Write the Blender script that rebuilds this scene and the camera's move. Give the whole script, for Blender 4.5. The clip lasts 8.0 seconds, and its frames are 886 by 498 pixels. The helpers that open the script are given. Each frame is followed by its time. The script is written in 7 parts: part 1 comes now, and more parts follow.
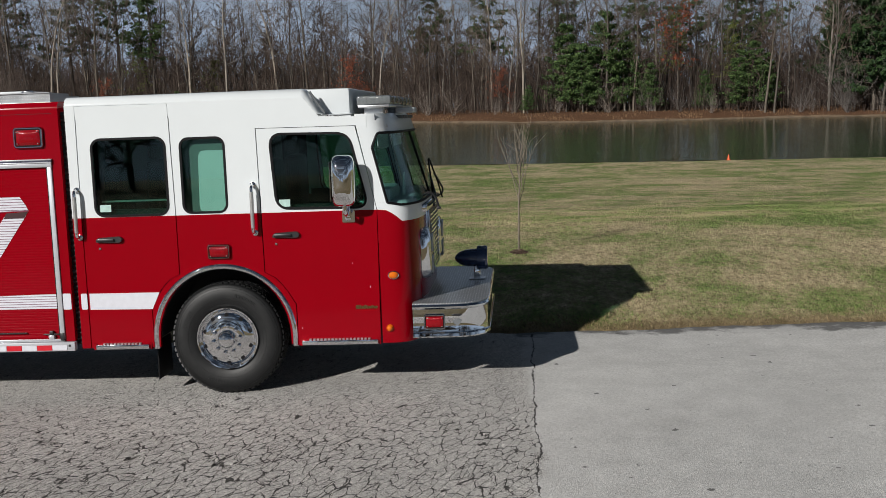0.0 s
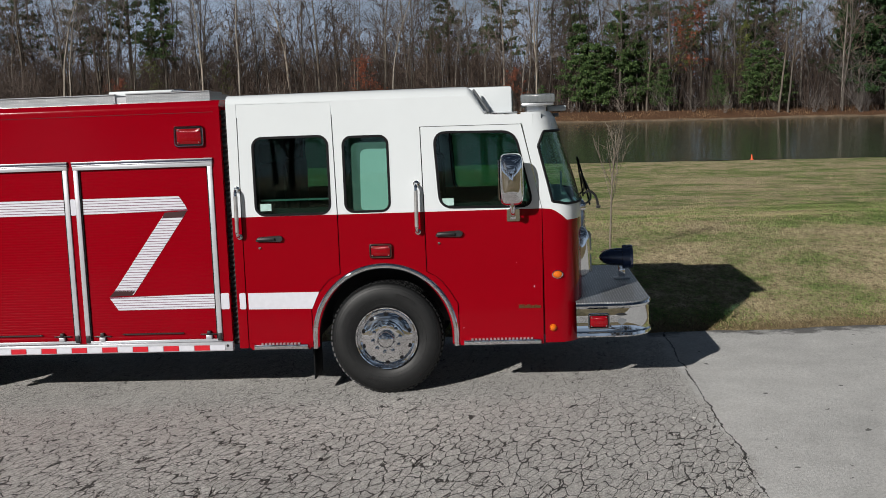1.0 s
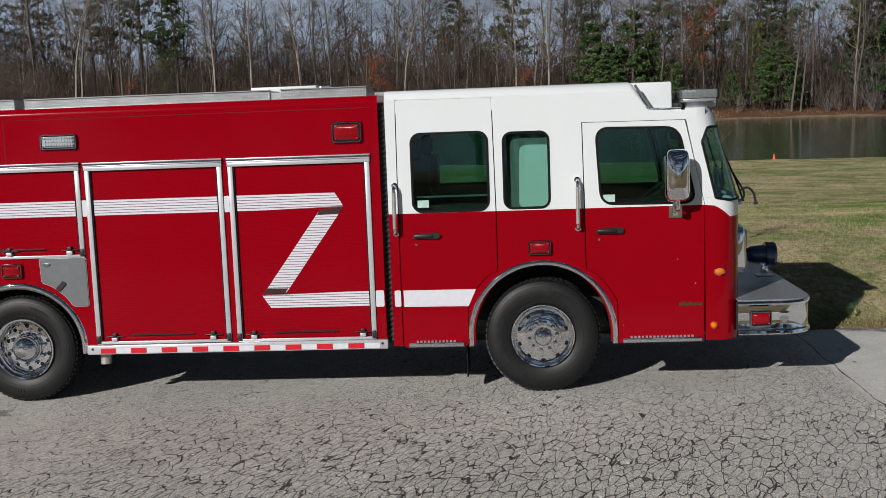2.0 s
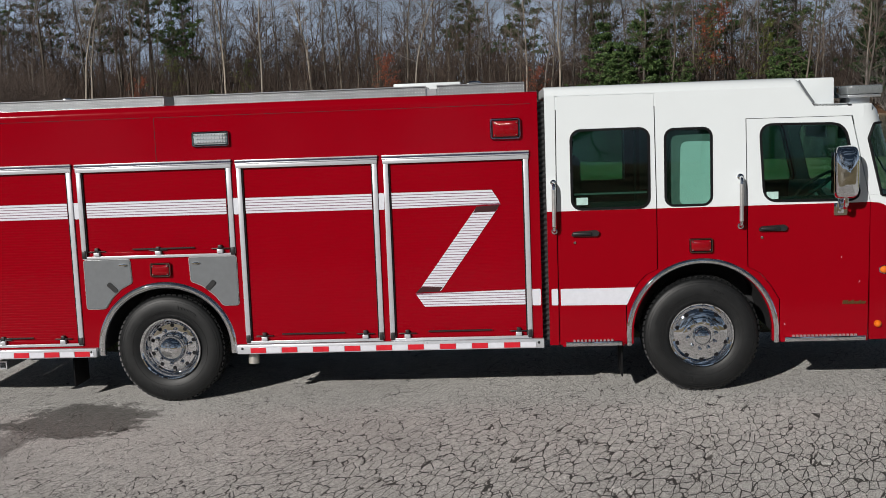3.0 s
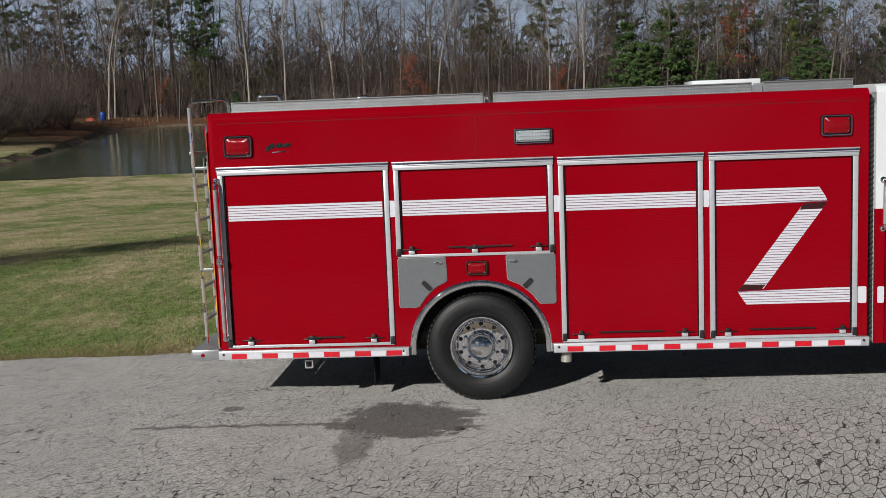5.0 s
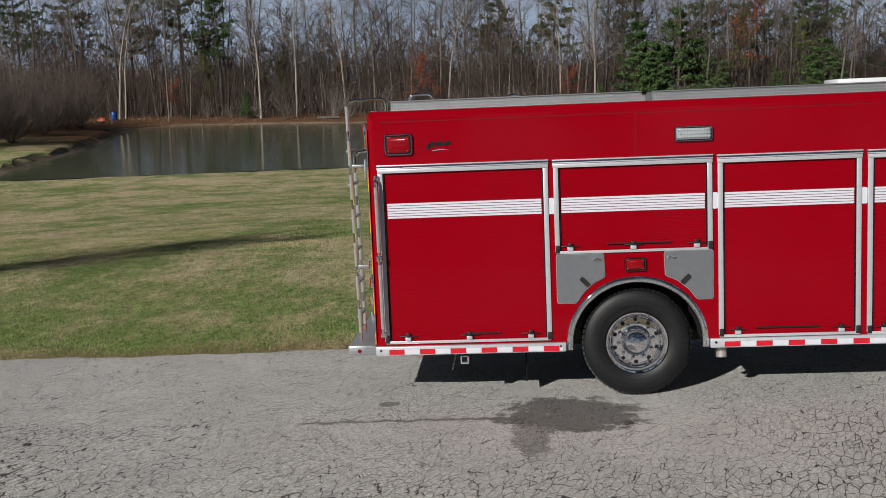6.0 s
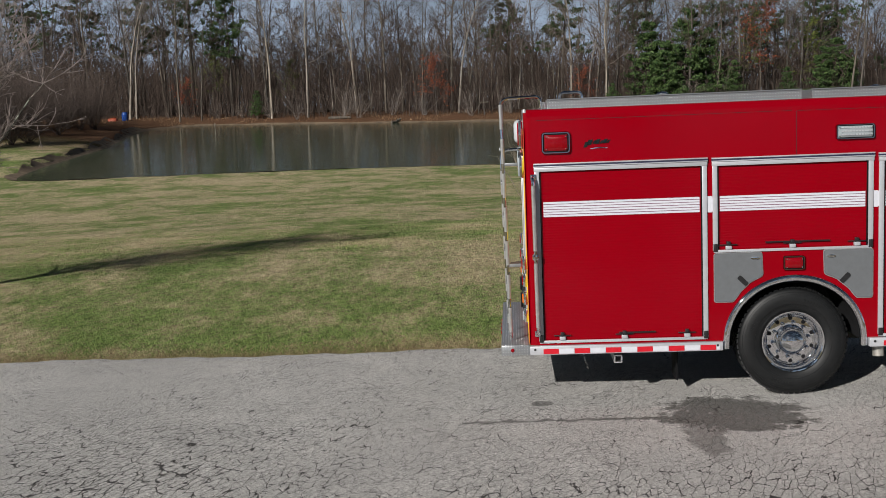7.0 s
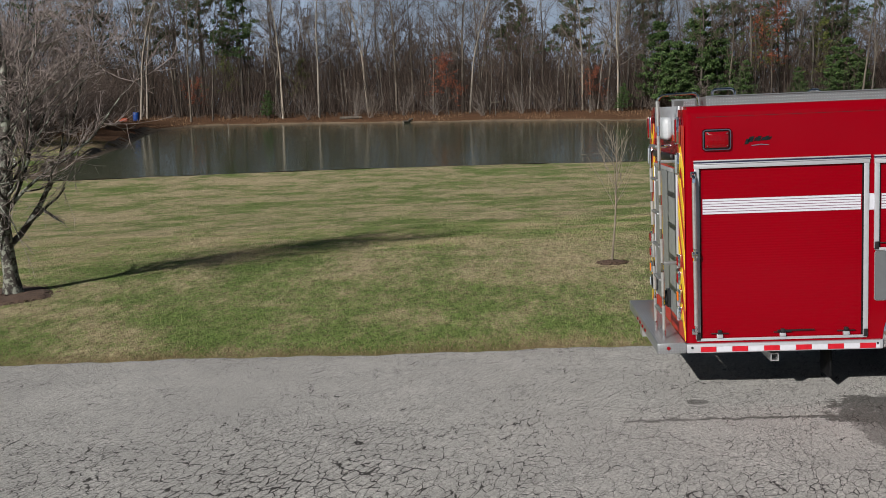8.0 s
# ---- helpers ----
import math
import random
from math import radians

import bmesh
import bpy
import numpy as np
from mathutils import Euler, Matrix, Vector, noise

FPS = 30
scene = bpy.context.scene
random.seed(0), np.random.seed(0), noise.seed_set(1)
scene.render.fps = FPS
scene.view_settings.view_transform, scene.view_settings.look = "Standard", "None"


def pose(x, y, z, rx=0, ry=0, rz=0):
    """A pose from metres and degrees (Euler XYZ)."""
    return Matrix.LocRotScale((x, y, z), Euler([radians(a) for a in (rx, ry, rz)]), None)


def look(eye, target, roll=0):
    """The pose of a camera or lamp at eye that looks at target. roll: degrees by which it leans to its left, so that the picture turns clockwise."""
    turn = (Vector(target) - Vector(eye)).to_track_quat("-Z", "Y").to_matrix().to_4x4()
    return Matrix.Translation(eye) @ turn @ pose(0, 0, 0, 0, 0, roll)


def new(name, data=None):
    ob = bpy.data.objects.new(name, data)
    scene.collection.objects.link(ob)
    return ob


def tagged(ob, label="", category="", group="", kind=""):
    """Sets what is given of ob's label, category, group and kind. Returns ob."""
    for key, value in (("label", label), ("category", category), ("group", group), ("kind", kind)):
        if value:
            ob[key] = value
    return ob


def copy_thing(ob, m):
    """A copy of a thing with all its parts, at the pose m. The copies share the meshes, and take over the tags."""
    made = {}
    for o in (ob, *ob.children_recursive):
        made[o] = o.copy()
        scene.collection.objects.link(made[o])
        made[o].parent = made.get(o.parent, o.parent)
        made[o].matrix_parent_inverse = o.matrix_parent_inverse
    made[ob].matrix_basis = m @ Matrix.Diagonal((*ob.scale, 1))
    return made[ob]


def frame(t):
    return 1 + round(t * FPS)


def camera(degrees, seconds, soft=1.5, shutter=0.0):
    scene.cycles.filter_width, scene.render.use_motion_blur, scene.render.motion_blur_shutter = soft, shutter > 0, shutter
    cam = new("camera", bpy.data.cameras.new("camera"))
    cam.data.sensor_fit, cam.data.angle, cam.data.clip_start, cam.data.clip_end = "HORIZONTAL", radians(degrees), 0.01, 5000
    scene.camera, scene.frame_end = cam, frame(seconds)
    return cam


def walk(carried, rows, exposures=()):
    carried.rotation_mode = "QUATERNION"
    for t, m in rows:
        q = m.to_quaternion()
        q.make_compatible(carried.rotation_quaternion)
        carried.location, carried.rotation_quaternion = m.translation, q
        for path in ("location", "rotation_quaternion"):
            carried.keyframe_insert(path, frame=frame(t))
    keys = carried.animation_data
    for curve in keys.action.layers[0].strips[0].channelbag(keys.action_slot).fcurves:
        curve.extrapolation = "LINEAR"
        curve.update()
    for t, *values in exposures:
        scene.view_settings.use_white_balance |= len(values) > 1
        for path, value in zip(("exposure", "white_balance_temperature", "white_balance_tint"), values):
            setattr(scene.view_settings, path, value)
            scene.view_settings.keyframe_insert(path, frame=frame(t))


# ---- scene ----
cam = camera(45.0, 8.0, soft=0.55)
# seconds, eye x y z, yaw, pitch, roll
ROWS = [
    (0.0, 2.848, -9.841, 2.569, 4.305, -7.062, -2.089),
    (0.5, 2.072, -9.858, 2.588, 4.310, -7.055, -2.133),
    (1.0, 1.321, -9.887, 2.606, 4.318, -7.049, -2.129),
    (1.5, 0.574, -9.913, 2.614, 4.327, -7.042, -2.123),
    (3.0, -1.656, -9.891, 2.648, 4.212, -7.090, -2.152),
    (3.5, -2.411, -9.897, 2.671, 4.229, -7.085, -2.207),
    (4.0, -3.157, -9.899, 2.696, 4.194, -7.086, -2.204),
    (4.5, -3.946, -9.953, 2.719, 4.141, -7.068, -2.207),
    (5.0, -4.683, -10.034, 2.729, 4.107, -7.076, -2.218),
    (6.5, -6.979, -10.306, 2.801, 3.967, -7.113, -2.350),
    (7.0, -7.728, -10.302, 2.816, 3.919, -7.096, -2.340),
    (7.5, -8.463, -10.338, 2.832, 3.891, -7.096, -2.350),
    (8.0, -9.265, -10.346, 2.844, 3.826, -7.084, -2.330),
]


def eye_pose(x, y, z, yaw, pitch, roll):
    ya, pi = radians(yaw), radians(pitch)
    ahead = Vector((-math.sin(ya) * math.cos(pi), math.cos(ya) * math.cos(pi), math.sin(pi)))
    return look((x, y, z), Vector((x, y, z)) + ahead, roll)


# The road lies on a slope above the pond: the place is drawn square to the truck, then tipped until the water is level.
UP = Vector((0.0233, -0.052, 1.0)).normalized()
TIP = UP.rotation_difference(Vector((0, 0, 1))).to_matrix().to_4x4()

walk(cam, [(r[0], TIP @ eye_pose(*r[1:])) for r in ROWS], [(0.0, -0.06), (3.5, -0.09), (5.0, -0.04), (6.5, 0.02), (8.0, 0.02)])

# ---- light ----
SUN_WAY = TIP.to_3x3() @ Vector((0.64, 1.0, -0.579)).normalized()
SUN_EL = math.asin(-SUN_WAY.z)
world = bpy.data.worlds.new("sky")
scene.world = world
world.use_nodes = True
wn, wl = world.node_tree.nodes, world.node_tree.links
wn.clear()
sky = wn.new("ShaderNodeTexSky")
sky.sky_type = "NISHITA"
sky.sun_disc = False
sky.sun_elevation = SUN_EL
sky.sun_rotation = math.atan2(-SUN_WAY.x, -SUN_WAY.y)
sky.air_density, sky.dust_density, sky.ozone_density = 1.3, 1.0, 2.5
wcoord = wn.new("ShaderNodeTexCoord")
wmap = wn.new("ShaderNodeMapping")
wmap.inputs["Scale"].default_value = (1, 1, 3.0)
wnoise = wn.new("ShaderNodeTexNoise")
wnoise.inputs["Scale"].default_value, wnoise.inputs["Detail"].default_value, wnoise.inputs["Roughness"].default_value = 3.2, 7, 0.6
wramp = wn.new("ShaderNodeValToRGB")
wramp.color_ramp.elements[0].position, wramp.color_ramp.elements[1].position = 0.50, 0.80
wmix = wn.new("ShaderNodeMix")
wmix.data_type = "RGBA"
wmix.inputs["B"].default_value = (30.0, 37.8, 49.0, 1)
wbg = wn.new("ShaderNodeBackground")
wbg.inputs["Strength"].default_value = 0.0106
wout = wn.new("ShaderNodeOutputWorld")
wtilt = wn.new("ShaderNodeVectorMath")
wtilt.operation = "MULTIPLY_ADD"
wtilt.inputs[1].default_value, wtilt.inputs[2].default_value = (1, 1, 1.3), (0, 0, 0.07)
wunit = wn.new("ShaderNodeVectorMath")
wunit.operation = "NORMALIZE"
wl.new(wcoord.outputs["Generated"], wtilt.inputs[0])
wl.new(wtilt.outputs[0], wunit.inputs[0])
wl.new(wunit.outputs[0], sky.inputs["Vector"])
wl.new(wcoord.outputs["Generated"], wmap.inputs["Vector"])
wl.new(wmap.outputs["Vector"], wnoise.inputs["Vector"])
# clouds close up towards the horizon
wsep = wn.new("ShaderNodeSeparateXYZ")
wlow = wn.new("ShaderNodeMath")
wlow.operation, wlow.use_clamp = "MULTIPLY_ADD", True
wlow.inputs[1].default_value, wlow.inputs[2].default_value = -0.75, 0.27
wsum = wn.new("ShaderNodeMath")
wl.new(wcoord.outputs["Generated"], wsep.inputs[0])
wl.new(wsep.outputs["Z"], wlow.inputs[0])
wl.new(wlow.outputs[0], wsum.inputs[0])
wl.new(wnoise.outputs["Fac"], wsum.inputs[1])
wl.new(wsum.outputs[0], wramp.inputs["Fac"])
wl.new(wramp.outputs["Color"], wmix.inputs["Factor"])
wl.new(sky.outputs["Color"], wmix.inputs["A"])
wl.new(wmix.outputs["Result"], wbg.inputs["Color"])
wl.new(wbg.outputs["Background"], wout.inputs["Surface"])

sun_data = bpy.data.lights.new("sun", "SUN")
sun_data.energy, sun_data.angle, sun_data.color = 5.15, radians(0.55), (1.0, 0.965, 0.92)
sun = new("sun", sun_data)
sun.matrix_world = look((0, 0, 30), Vector((0, 0, 30)) + SUN_WAY)


# ---- materials ----
class Nodes:
    """A small writer of node materials."""

    def __init__(self, name):
        self.mat = bpy.data.materials.new(name)
        self.mat.use_nodes = True
        self.tree = self.mat.node_tree
        self.bsdf = next(n for n in self.tree.nodes if n.type == "BSDF_PRINCIPLED")
        self.out = next(n for n in self.tree.nodes if n.type == "OUTPUT_MATERIAL")
        self.coord = self.tree.nodes.new("ShaderNodeTexCoord")

    def link(self, a, b):
        self.tree.links.new(a, b)

    def put(self, socket, value):
        if isinstance(value, bpy.types.NodeSocket):
            self.link(value, socket)
        else:
            socket.default_value = value

    def set(self, **values):
        for key, value in values.items():
            socket = self.bsdf.inputs[key.replace("_", " ")]
            if isinstance(value, tuple) and len(value) == 3:
                value = (*value, 1)
            self.put(socket, value)
        return self

    def place(self, scale=(1, 1, 1), turn=(0, 0, 0), of="Object", shift=(0, 0, 0)):
        m = self.tree.nodes.new("ShaderNodeMapping")
        m.inputs["Scale"].default_value = scale
        m.inputs["Rotation"].default_value = turn
        m.inputs["Location"].default_value = shift
        self.link(self.coord.outputs[of], m.inputs["Vector"])
        return m.outputs["Vector"]

    def noise(self, scale, detail=4, rough=0.55, at=None, distort=0.0):
        n = self.tree.nodes.new("ShaderNodeTexNoise")
        n.inputs["Scale"].default_value, n.inputs["Detail"].default_value = scale, detail
        n.inputs["Roughness"].default_value, n.inputs["Distortion"].default_value = rough, distort
        self.link(at or self.coord.outputs["Object"], n.inputs["Vector"])
        return n.outputs["Fac"]

    def warp(self, at, scale, amount):
        n = self.tree.nodes.new("ShaderNodeTexNoise")
        n.inputs["Scale"].default_value, n.inputs["Detail"].default_value = scale, 3
        self.link(at, n.inputs["Vector"])
        return self.vec("MULTIPLY_ADD", n.outputs["Color"], (amount,) * 3, at)

    def vec(self, op, a, b, c=None):
        n = self.tree.nodes.new("ShaderNodeVectorMath")
        n.operation = op
        for socket, value in zip(n.inputs, (a, b, c)):
            if value is not None:
                self.put(socket, value)
        return n.outputs[0]

    def voronoi(self, scale, feature="F1", at=None, out="Distance", random=1.0):
        n = self.tree.nodes.new("ShaderNodeTexVoronoi")
        n.feature = feature
        n.inputs["Scale"].default_value, n.inputs["Randomness"].default_value = scale, random
        self.link(at or self.coord.outputs["Object"], n.inputs["Vector"])
        return n.outputs[out]

    def wave(self, scale, at, axis="Z", profile="SIN", distort=0.0):
        n = self.tree.nodes.new("ShaderNodeTexWave")
        n.bands_direction, n.wave_profile = axis, profile
        n.inputs["Scale"].default_value, n.inputs["Distortion"].default_value = scale, distort
        self.link(at, n.inputs["Vector"])
        return n.outputs["Fac"]

    def math(self, op, a, b=0.0, clamp=False):
        n = self.tree.nodes.new("ShaderNodeMath")
        n.operation, n.use_clamp = op, clamp
        self.put(n.inputs[0], a)
        self.put(n.inputs[1], b)
        return n.outputs[0]

    def ramp(self, fac, *stops):
        n = self.tree.nodes.new("ShaderNodeValToRGB")
        e = n.color_ramp.elements
        while len(e) < len(stops):
            e.new(0.5)
        for one, (pos, col) in zip(e, stops):
            one.position = pos
            one.color = (*col, 1) if isinstance(col, tuple) else (col, col, col, 1)
        self.link(fac, n.inputs["Fac"])
        return n.outputs["Color"]

    def mix(self, fac, a, b, mode="MIX"):
        n = self.tree.nodes.new("ShaderNodeMix")
        n.data_type, n.blend_type = "RGBA", mode
        for key, value in (("Factor", fac), ("A", a), ("B", b)):
            if isinstance(value, tuple) and len(value) == 3:
                value = (*value, 1)
            self.put(n.inputs[key], value)
        return n.outputs["Result"]

    def xyz(self, of="Object"):
        n = self.tree.nodes.new("ShaderNodeSeparateXYZ")
        self.link(self.coord.outputs[of], n.inputs[0])
        return n.outputs

    def info(self, key="Random"):
        return self.tree.nodes.new("ShaderNodeObjectInfo").outputs[key]

    def island(self):
        return self.tree.nodes.new("ShaderNodeNewGeometry").outputs["Random Per Island"]

    def bump(self, height, strength=0.3, distance=0.01):
        n = self.tree.nodes.new("ShaderNodeBump")
        n.inputs["Strength"].default_value, n.inputs["Distance"].default_value = strength, distance
        self.link(height, n.inputs["Height"])
        self.link(n.outputs["Normal"], self.bsdf.inputs["Normal"])
        return self


def paint(name, colour, dark, rough=0.06, coat=0.0):
    n = Nodes(name)
    dust = n.ramp(n.noise(2.3, 6, 0.6), (0.35, 0.0), (0.75, 1.0))
    n.set(Base_Color=n.mix(n.math("MULTIPLY", dust, 0.35), colour, dark), Metallic=0.0,
          Roughness=n.math("ADD", rough, n.math("MULTIPLY", n.noise(9, 5), 0.08)), Coat_Weight=coat, Coat_Roughness=0.03, Specular_IOR_Level=0.17)
    return n.bump(n.noise(1.1, 2, 0.4), 0.04, 0.01).mat


def plain(name, colour, rough=0.5, metal=0.0, vary=0.15, bump=0.0, scale=20.0, **more):
    n = Nodes(name)
    low = tuple(c * (1 - vary) for c in colour)
    high = tuple(min(1, c * (1 + vary)) for c in colour)
    f = n.noise(scale, 5, 0.6)
    n.set(Base_Color=n.ramp(f, (0.3, low), (0.7, high)), Metallic=metal,
          Roughness=n.math("ADD", rough - 0.06, n.math("MULTIPLY", n.noise(scale * 0.3, 4), 0.12)), **more)
    if bump:
        n.bump(f, bump, 0.004)
    return n.mat


def tread_plate(name):
    n = Nodes(name)
    x, y, z = n.xyz()
    u, v = n.math("MULTIPLY", x, 38.0), n.math("MULTIPLY", n.math("ADD", y, z), 38.0)
    odd = n.math("FLOORED_MODULO", n.math("ADD", n.math("FLOOR", u), n.math("FLOOR", v)), 2.0)
    p, q = n.math("SUBTRACT", n.math("FRACT", u), 0.5), n.math("SUBTRACT", n.math("FRACT", v), 0.5)
    a, b = n.math("ABSOLUTE", n.math("ADD", p, q)), n.math("ABSOLUTE", n.math("SUBTRACT", p, q))
    one = n.math("ADD", n.math("MULTIPLY", a, 1.45), n.math("MULTIPLY", b, 4.2))
    two = n.math("ADD", n.math("MULTIPLY", b, 1.45), n.math("MULTIPLY", a, 4.2))
    far = n.math("ADD", n.math("MULTIPLY", one, odd), n.math("MULTIPLY", two, n.math("SUBTRACT", 1.0, odd)))
    lozenge = n.ramp(far, (0.55, 1.0), (1.0, 0.0))
    n.set(Base_Color=n.mix(lozenge, (0.34, 0.355, 0.37), (0.90, 0.91, 0.92)), Metallic=0.7,
          Roughness=n.math("ADD", 0.24, n.math("MULTIPLY", n.noise(12, 4), 0.2)))
    return n.bump(lozenge, 0.9, 0.004).mat


def glow_lens(name, colour, rough=0.12):
    n = Nodes(name)
    ribs = n.wave(42, n.place(), "X")
    n.set(Base_Color=n.mix(n.math("MULTIPLY", ribs, 0.5), colour, tuple(c * 0.35 for c in colour)), Roughness=rough, Coat_Weight=0.35, Specular_IOR_Level=0.3,
          Coat_Roughness=0.03)
    return n.bump(ribs, 0.3, 0.003).mat


RED = paint("red_paint", (0.222, 0.0003, 0.0052), (0.192, 0.0003, 0.0045))
WHITE = paint("white_paint", (0.60, 0.635, 0.65), (0.545, 0.575, 0.59), 0.12, 0.0)
CHROME = Nodes("chrome").set(Base_Color=(0.76, 0.77, 0.79), Metallic=1.0, Roughness=0.03).mat
ALU = plain("brushed_aluminium", (0.66, 0.67, 0.69), 0.3, 0.85, 0.08, 0.1, 30)
PLATE = tread_plate("tread_plate")
FRAME = plain("door_frame_aluminium", (0.47, 0.48, 0.51), 0.3, 0.3, 0.06)
BLACK = plain("black_plastic", (0.012, 0.012, 0.013), 0.42, 0.0, 0.3)
SEAL = plain("black_rubber_seal", (0.005, 0.005, 0.006), 0.6, 0.0, 0.3, Specular_IOR_Level=0.15)
CHASSIS = plain("chassis_black", (0.01, 0.01, 0.011), 0.6, 0.0, 0.4, 0.2)
GREY = plain("grey_panel", (0.16, 0.17, 0.18), 0.35, 0.3, 0.06)
SHEET = plain("white_sheeting", (0.55, 0.56, 0.61), 0.4, 0.0, 0.05)
GAP = plain("purple_grey_gap", (0.16, 0.06, 0.10), 0.4, 0.0, 0.1)
LENS_RED = glow_lens("red_lens", (0.25, 0.001, 0.006))
LENS_BAR = glow_lens("smoky_lens", (0.17, 0.185, 0.19))
LENS_AMBER = glow_lens("amber_lens", (0.75, 0.16, 0.01))
LENS_CLEAR = glow_lens("clear_lens", (0.34, 0.38, 0.40))
YELLOW = plain("lime_yellow_sheeting", (0.75, 0.52, 0.02), 0.4, 0.0, 0.06)
ORANGE = plain("orange_red_sheeting", (0.42, 0.03, 0.012), 0.4, 0.0, 0.06)


def glass_mat(name, tint, rough=0.0):
    n = Nodes(name)
    n.tree.nodes.remove(n.bsdf)
    clear = n.tree.nodes.new("ShaderNodeBsdfTransparent")
    clear.inputs["Color"].default_value = (*tint, 1)
    gloss = n.tree.nodes.new("ShaderNodeBsdfGlossy")
    gloss.inputs["Roughness"].default_value = rough + 0.01
    rim = n.tree.nodes.new("ShaderNodeLayerWeight")
    rim.inputs["Blend"].default_value = 0.5
    gain = n.math("ADD", n.math("MULTIPLY", n.math("POWER", rim.outputs["Facing"], 5.0), 0.7), 0.04)
    mix = n.tree.nodes.new("ShaderNodeMixShader")
    n.link(gain, mix.inputs["Fac"])
    n.link(clear.outputs["BSDF"], mix.inputs[1])
    n.link(gloss.outputs["BSDF"], mix.inputs[2])
    n.link(mix.outputs["Shader"], n.out.inputs["Surface"])
    return n.mat


GLASS = glass_mat("tinted_glass", (0.50, 0.74, 0.67))
GLASS_CLEAR = glass_mat("windscreen_glass", (0.74, 0.88, 0.86))

# ---- mesh helpers ----
ORIGIN = {}


def thing(name, label, category, at=(0, 0, 0), group="", kind=""):
    ob = new(name)
    ob.empty_display_size = 0.2
    ob.location = at
    ORIGIN[ob.name] = Vector(at)
    return tagged(ob, label, category, group, kind)


def link_mesh(name, bm, material, smooth=0.6):
    mesh = bpy.data.meshes.new(name)
    bmesh.ops.recalc_face_normals(bm, faces=bm.faces)
    bm.to_mesh(mesh)
    bm.free()
    for m in material if isinstance(material, (list, tuple)) else (material,):
        mesh.materials.append(m)
    if smooth:
        mesh.shade_smooth()
        mesh.set_sharp_from_angle(angle=smooth)
    return new(name, mesh)


def part(name, bm, material, parent, label="", smooth=0.6):
    """One mesh, drawn in the world's metres, under a thing or a part."""
    ob = link_mesh(name, bm, material, smooth)
    ob.parent = parent
    if parent.name in ORIGIN:
        ob.matrix_parent_inverse = Matrix.Translation(-ORIGIN[parent.name])
    return tagged(ob, label)


def solo(name, bm, material, label, category, kind="", group="", smooth=0.6):
    return tagged(link_mesh(name, bm, material, smooth), label, category, group, kind)


def box(bm, x0, x1, y0, y1, z0, z1, bevel=0.0, seg=2):
    vs = [bm.verts.new(p) for p in ((x0, y0, z0), (x1, y0, z0), (x1, y1, z0), (x0, y1, z0), (x0, y0, z1), (x1, y0, z1), (x1, y1, z1), (x0, y1, z1))]
    fs = [bm.faces.new([vs[i] for i in q]) for q in ((3, 2, 1, 0), (4, 5, 6, 7), (0, 1, 5, 4), (1, 2, 6, 5), (2, 3, 7, 6), (3, 0, 4, 7))]
    if bevel:
        edges = list({e for f in fs for e in f.edges})
        bmesh.ops.bevel(bm, geom=edges, offset=bevel, segments=seg, profile=0.5, affect="EDGES", clamp_overlap=True)
    return bm


def boxes(*rows, bevel=0.0):
    bm = bmesh.new()
    for r in rows:
        box(bm, *r, bevel=bevel)
    return bm


def rounded(x0, x1, z0, z1, r, n=5):
    """The outline of a rounded rectangle."""
    pts = []
    for cx, cz, a0 in ((x1 - r, z1 - r, 0), (x0 + r, z1 - r, 90), (x0 + r, z0 + r, 180), (x1 - r, z0 + r, 270)):
        for i in range(n + 1):
            a = radians(a0 + 90 * i / n)
            pts.append((cx + r * math.cos(a), cz + r * math.sin(a)))
    return pts


def soften(pts, r, n=4):
    """Rounds the corners of a polygon."""
    out = []
    for i, p in enumerate(pts):
        p, a, b = Vector(p), Vector(pts[i - 1]), Vector(pts[(i + 1) % len(pts)])
        d = min(r, (a - p).length * 0.45, (b - p).length * 0.45)
        p0, p1 = p + (a - p).normalized() * d, p + (b - p).normalized() * d
        for k in range(n + 1):
            t = k / n
            q = p0 * (1 - t) ** 2 + p * 2 * t * (1 - t) + p1 * t * t
            out.append((q.x, q.y))
    return out


def arc(cx, cz, r, a0, a1, n=20):
    return [(cx + r * math.cos(radians(a0 + (a1 - a0) * i / n)), cz + r * math.sin(radians(a0 + (a1 - a0) * i / n))) for i in range(n + 1)]


def plate(bm, outline, y0, y1, holes=()):
    """A plate in the plane of x and z, from y0 to y1, with holes."""
    edges = []
    for loop in (outline, *holes):
        vs = [bm.verts.new((x, y0, z)) for x, z in loop]
        edges += [bm.edges.new((vs[i - 1], vs[i])) for i in range(len(vs))]
    got = bmesh.ops.triangle_fill(bm, use_beauty=True, use_dissolve=False, edges=edges)
    faces = [g for g in got["geom"] if isinstance(g, bmesh.types.BMFace)]
    more = bmesh.ops.extrude_face_region(bm, geom=faces)
    bmesh.ops.translate(bm, verts=[g for g in more["geom"] if isinstance(g, bmesh.types.BMVert)], vec=(0, y1 - y0, 0))
    return bm


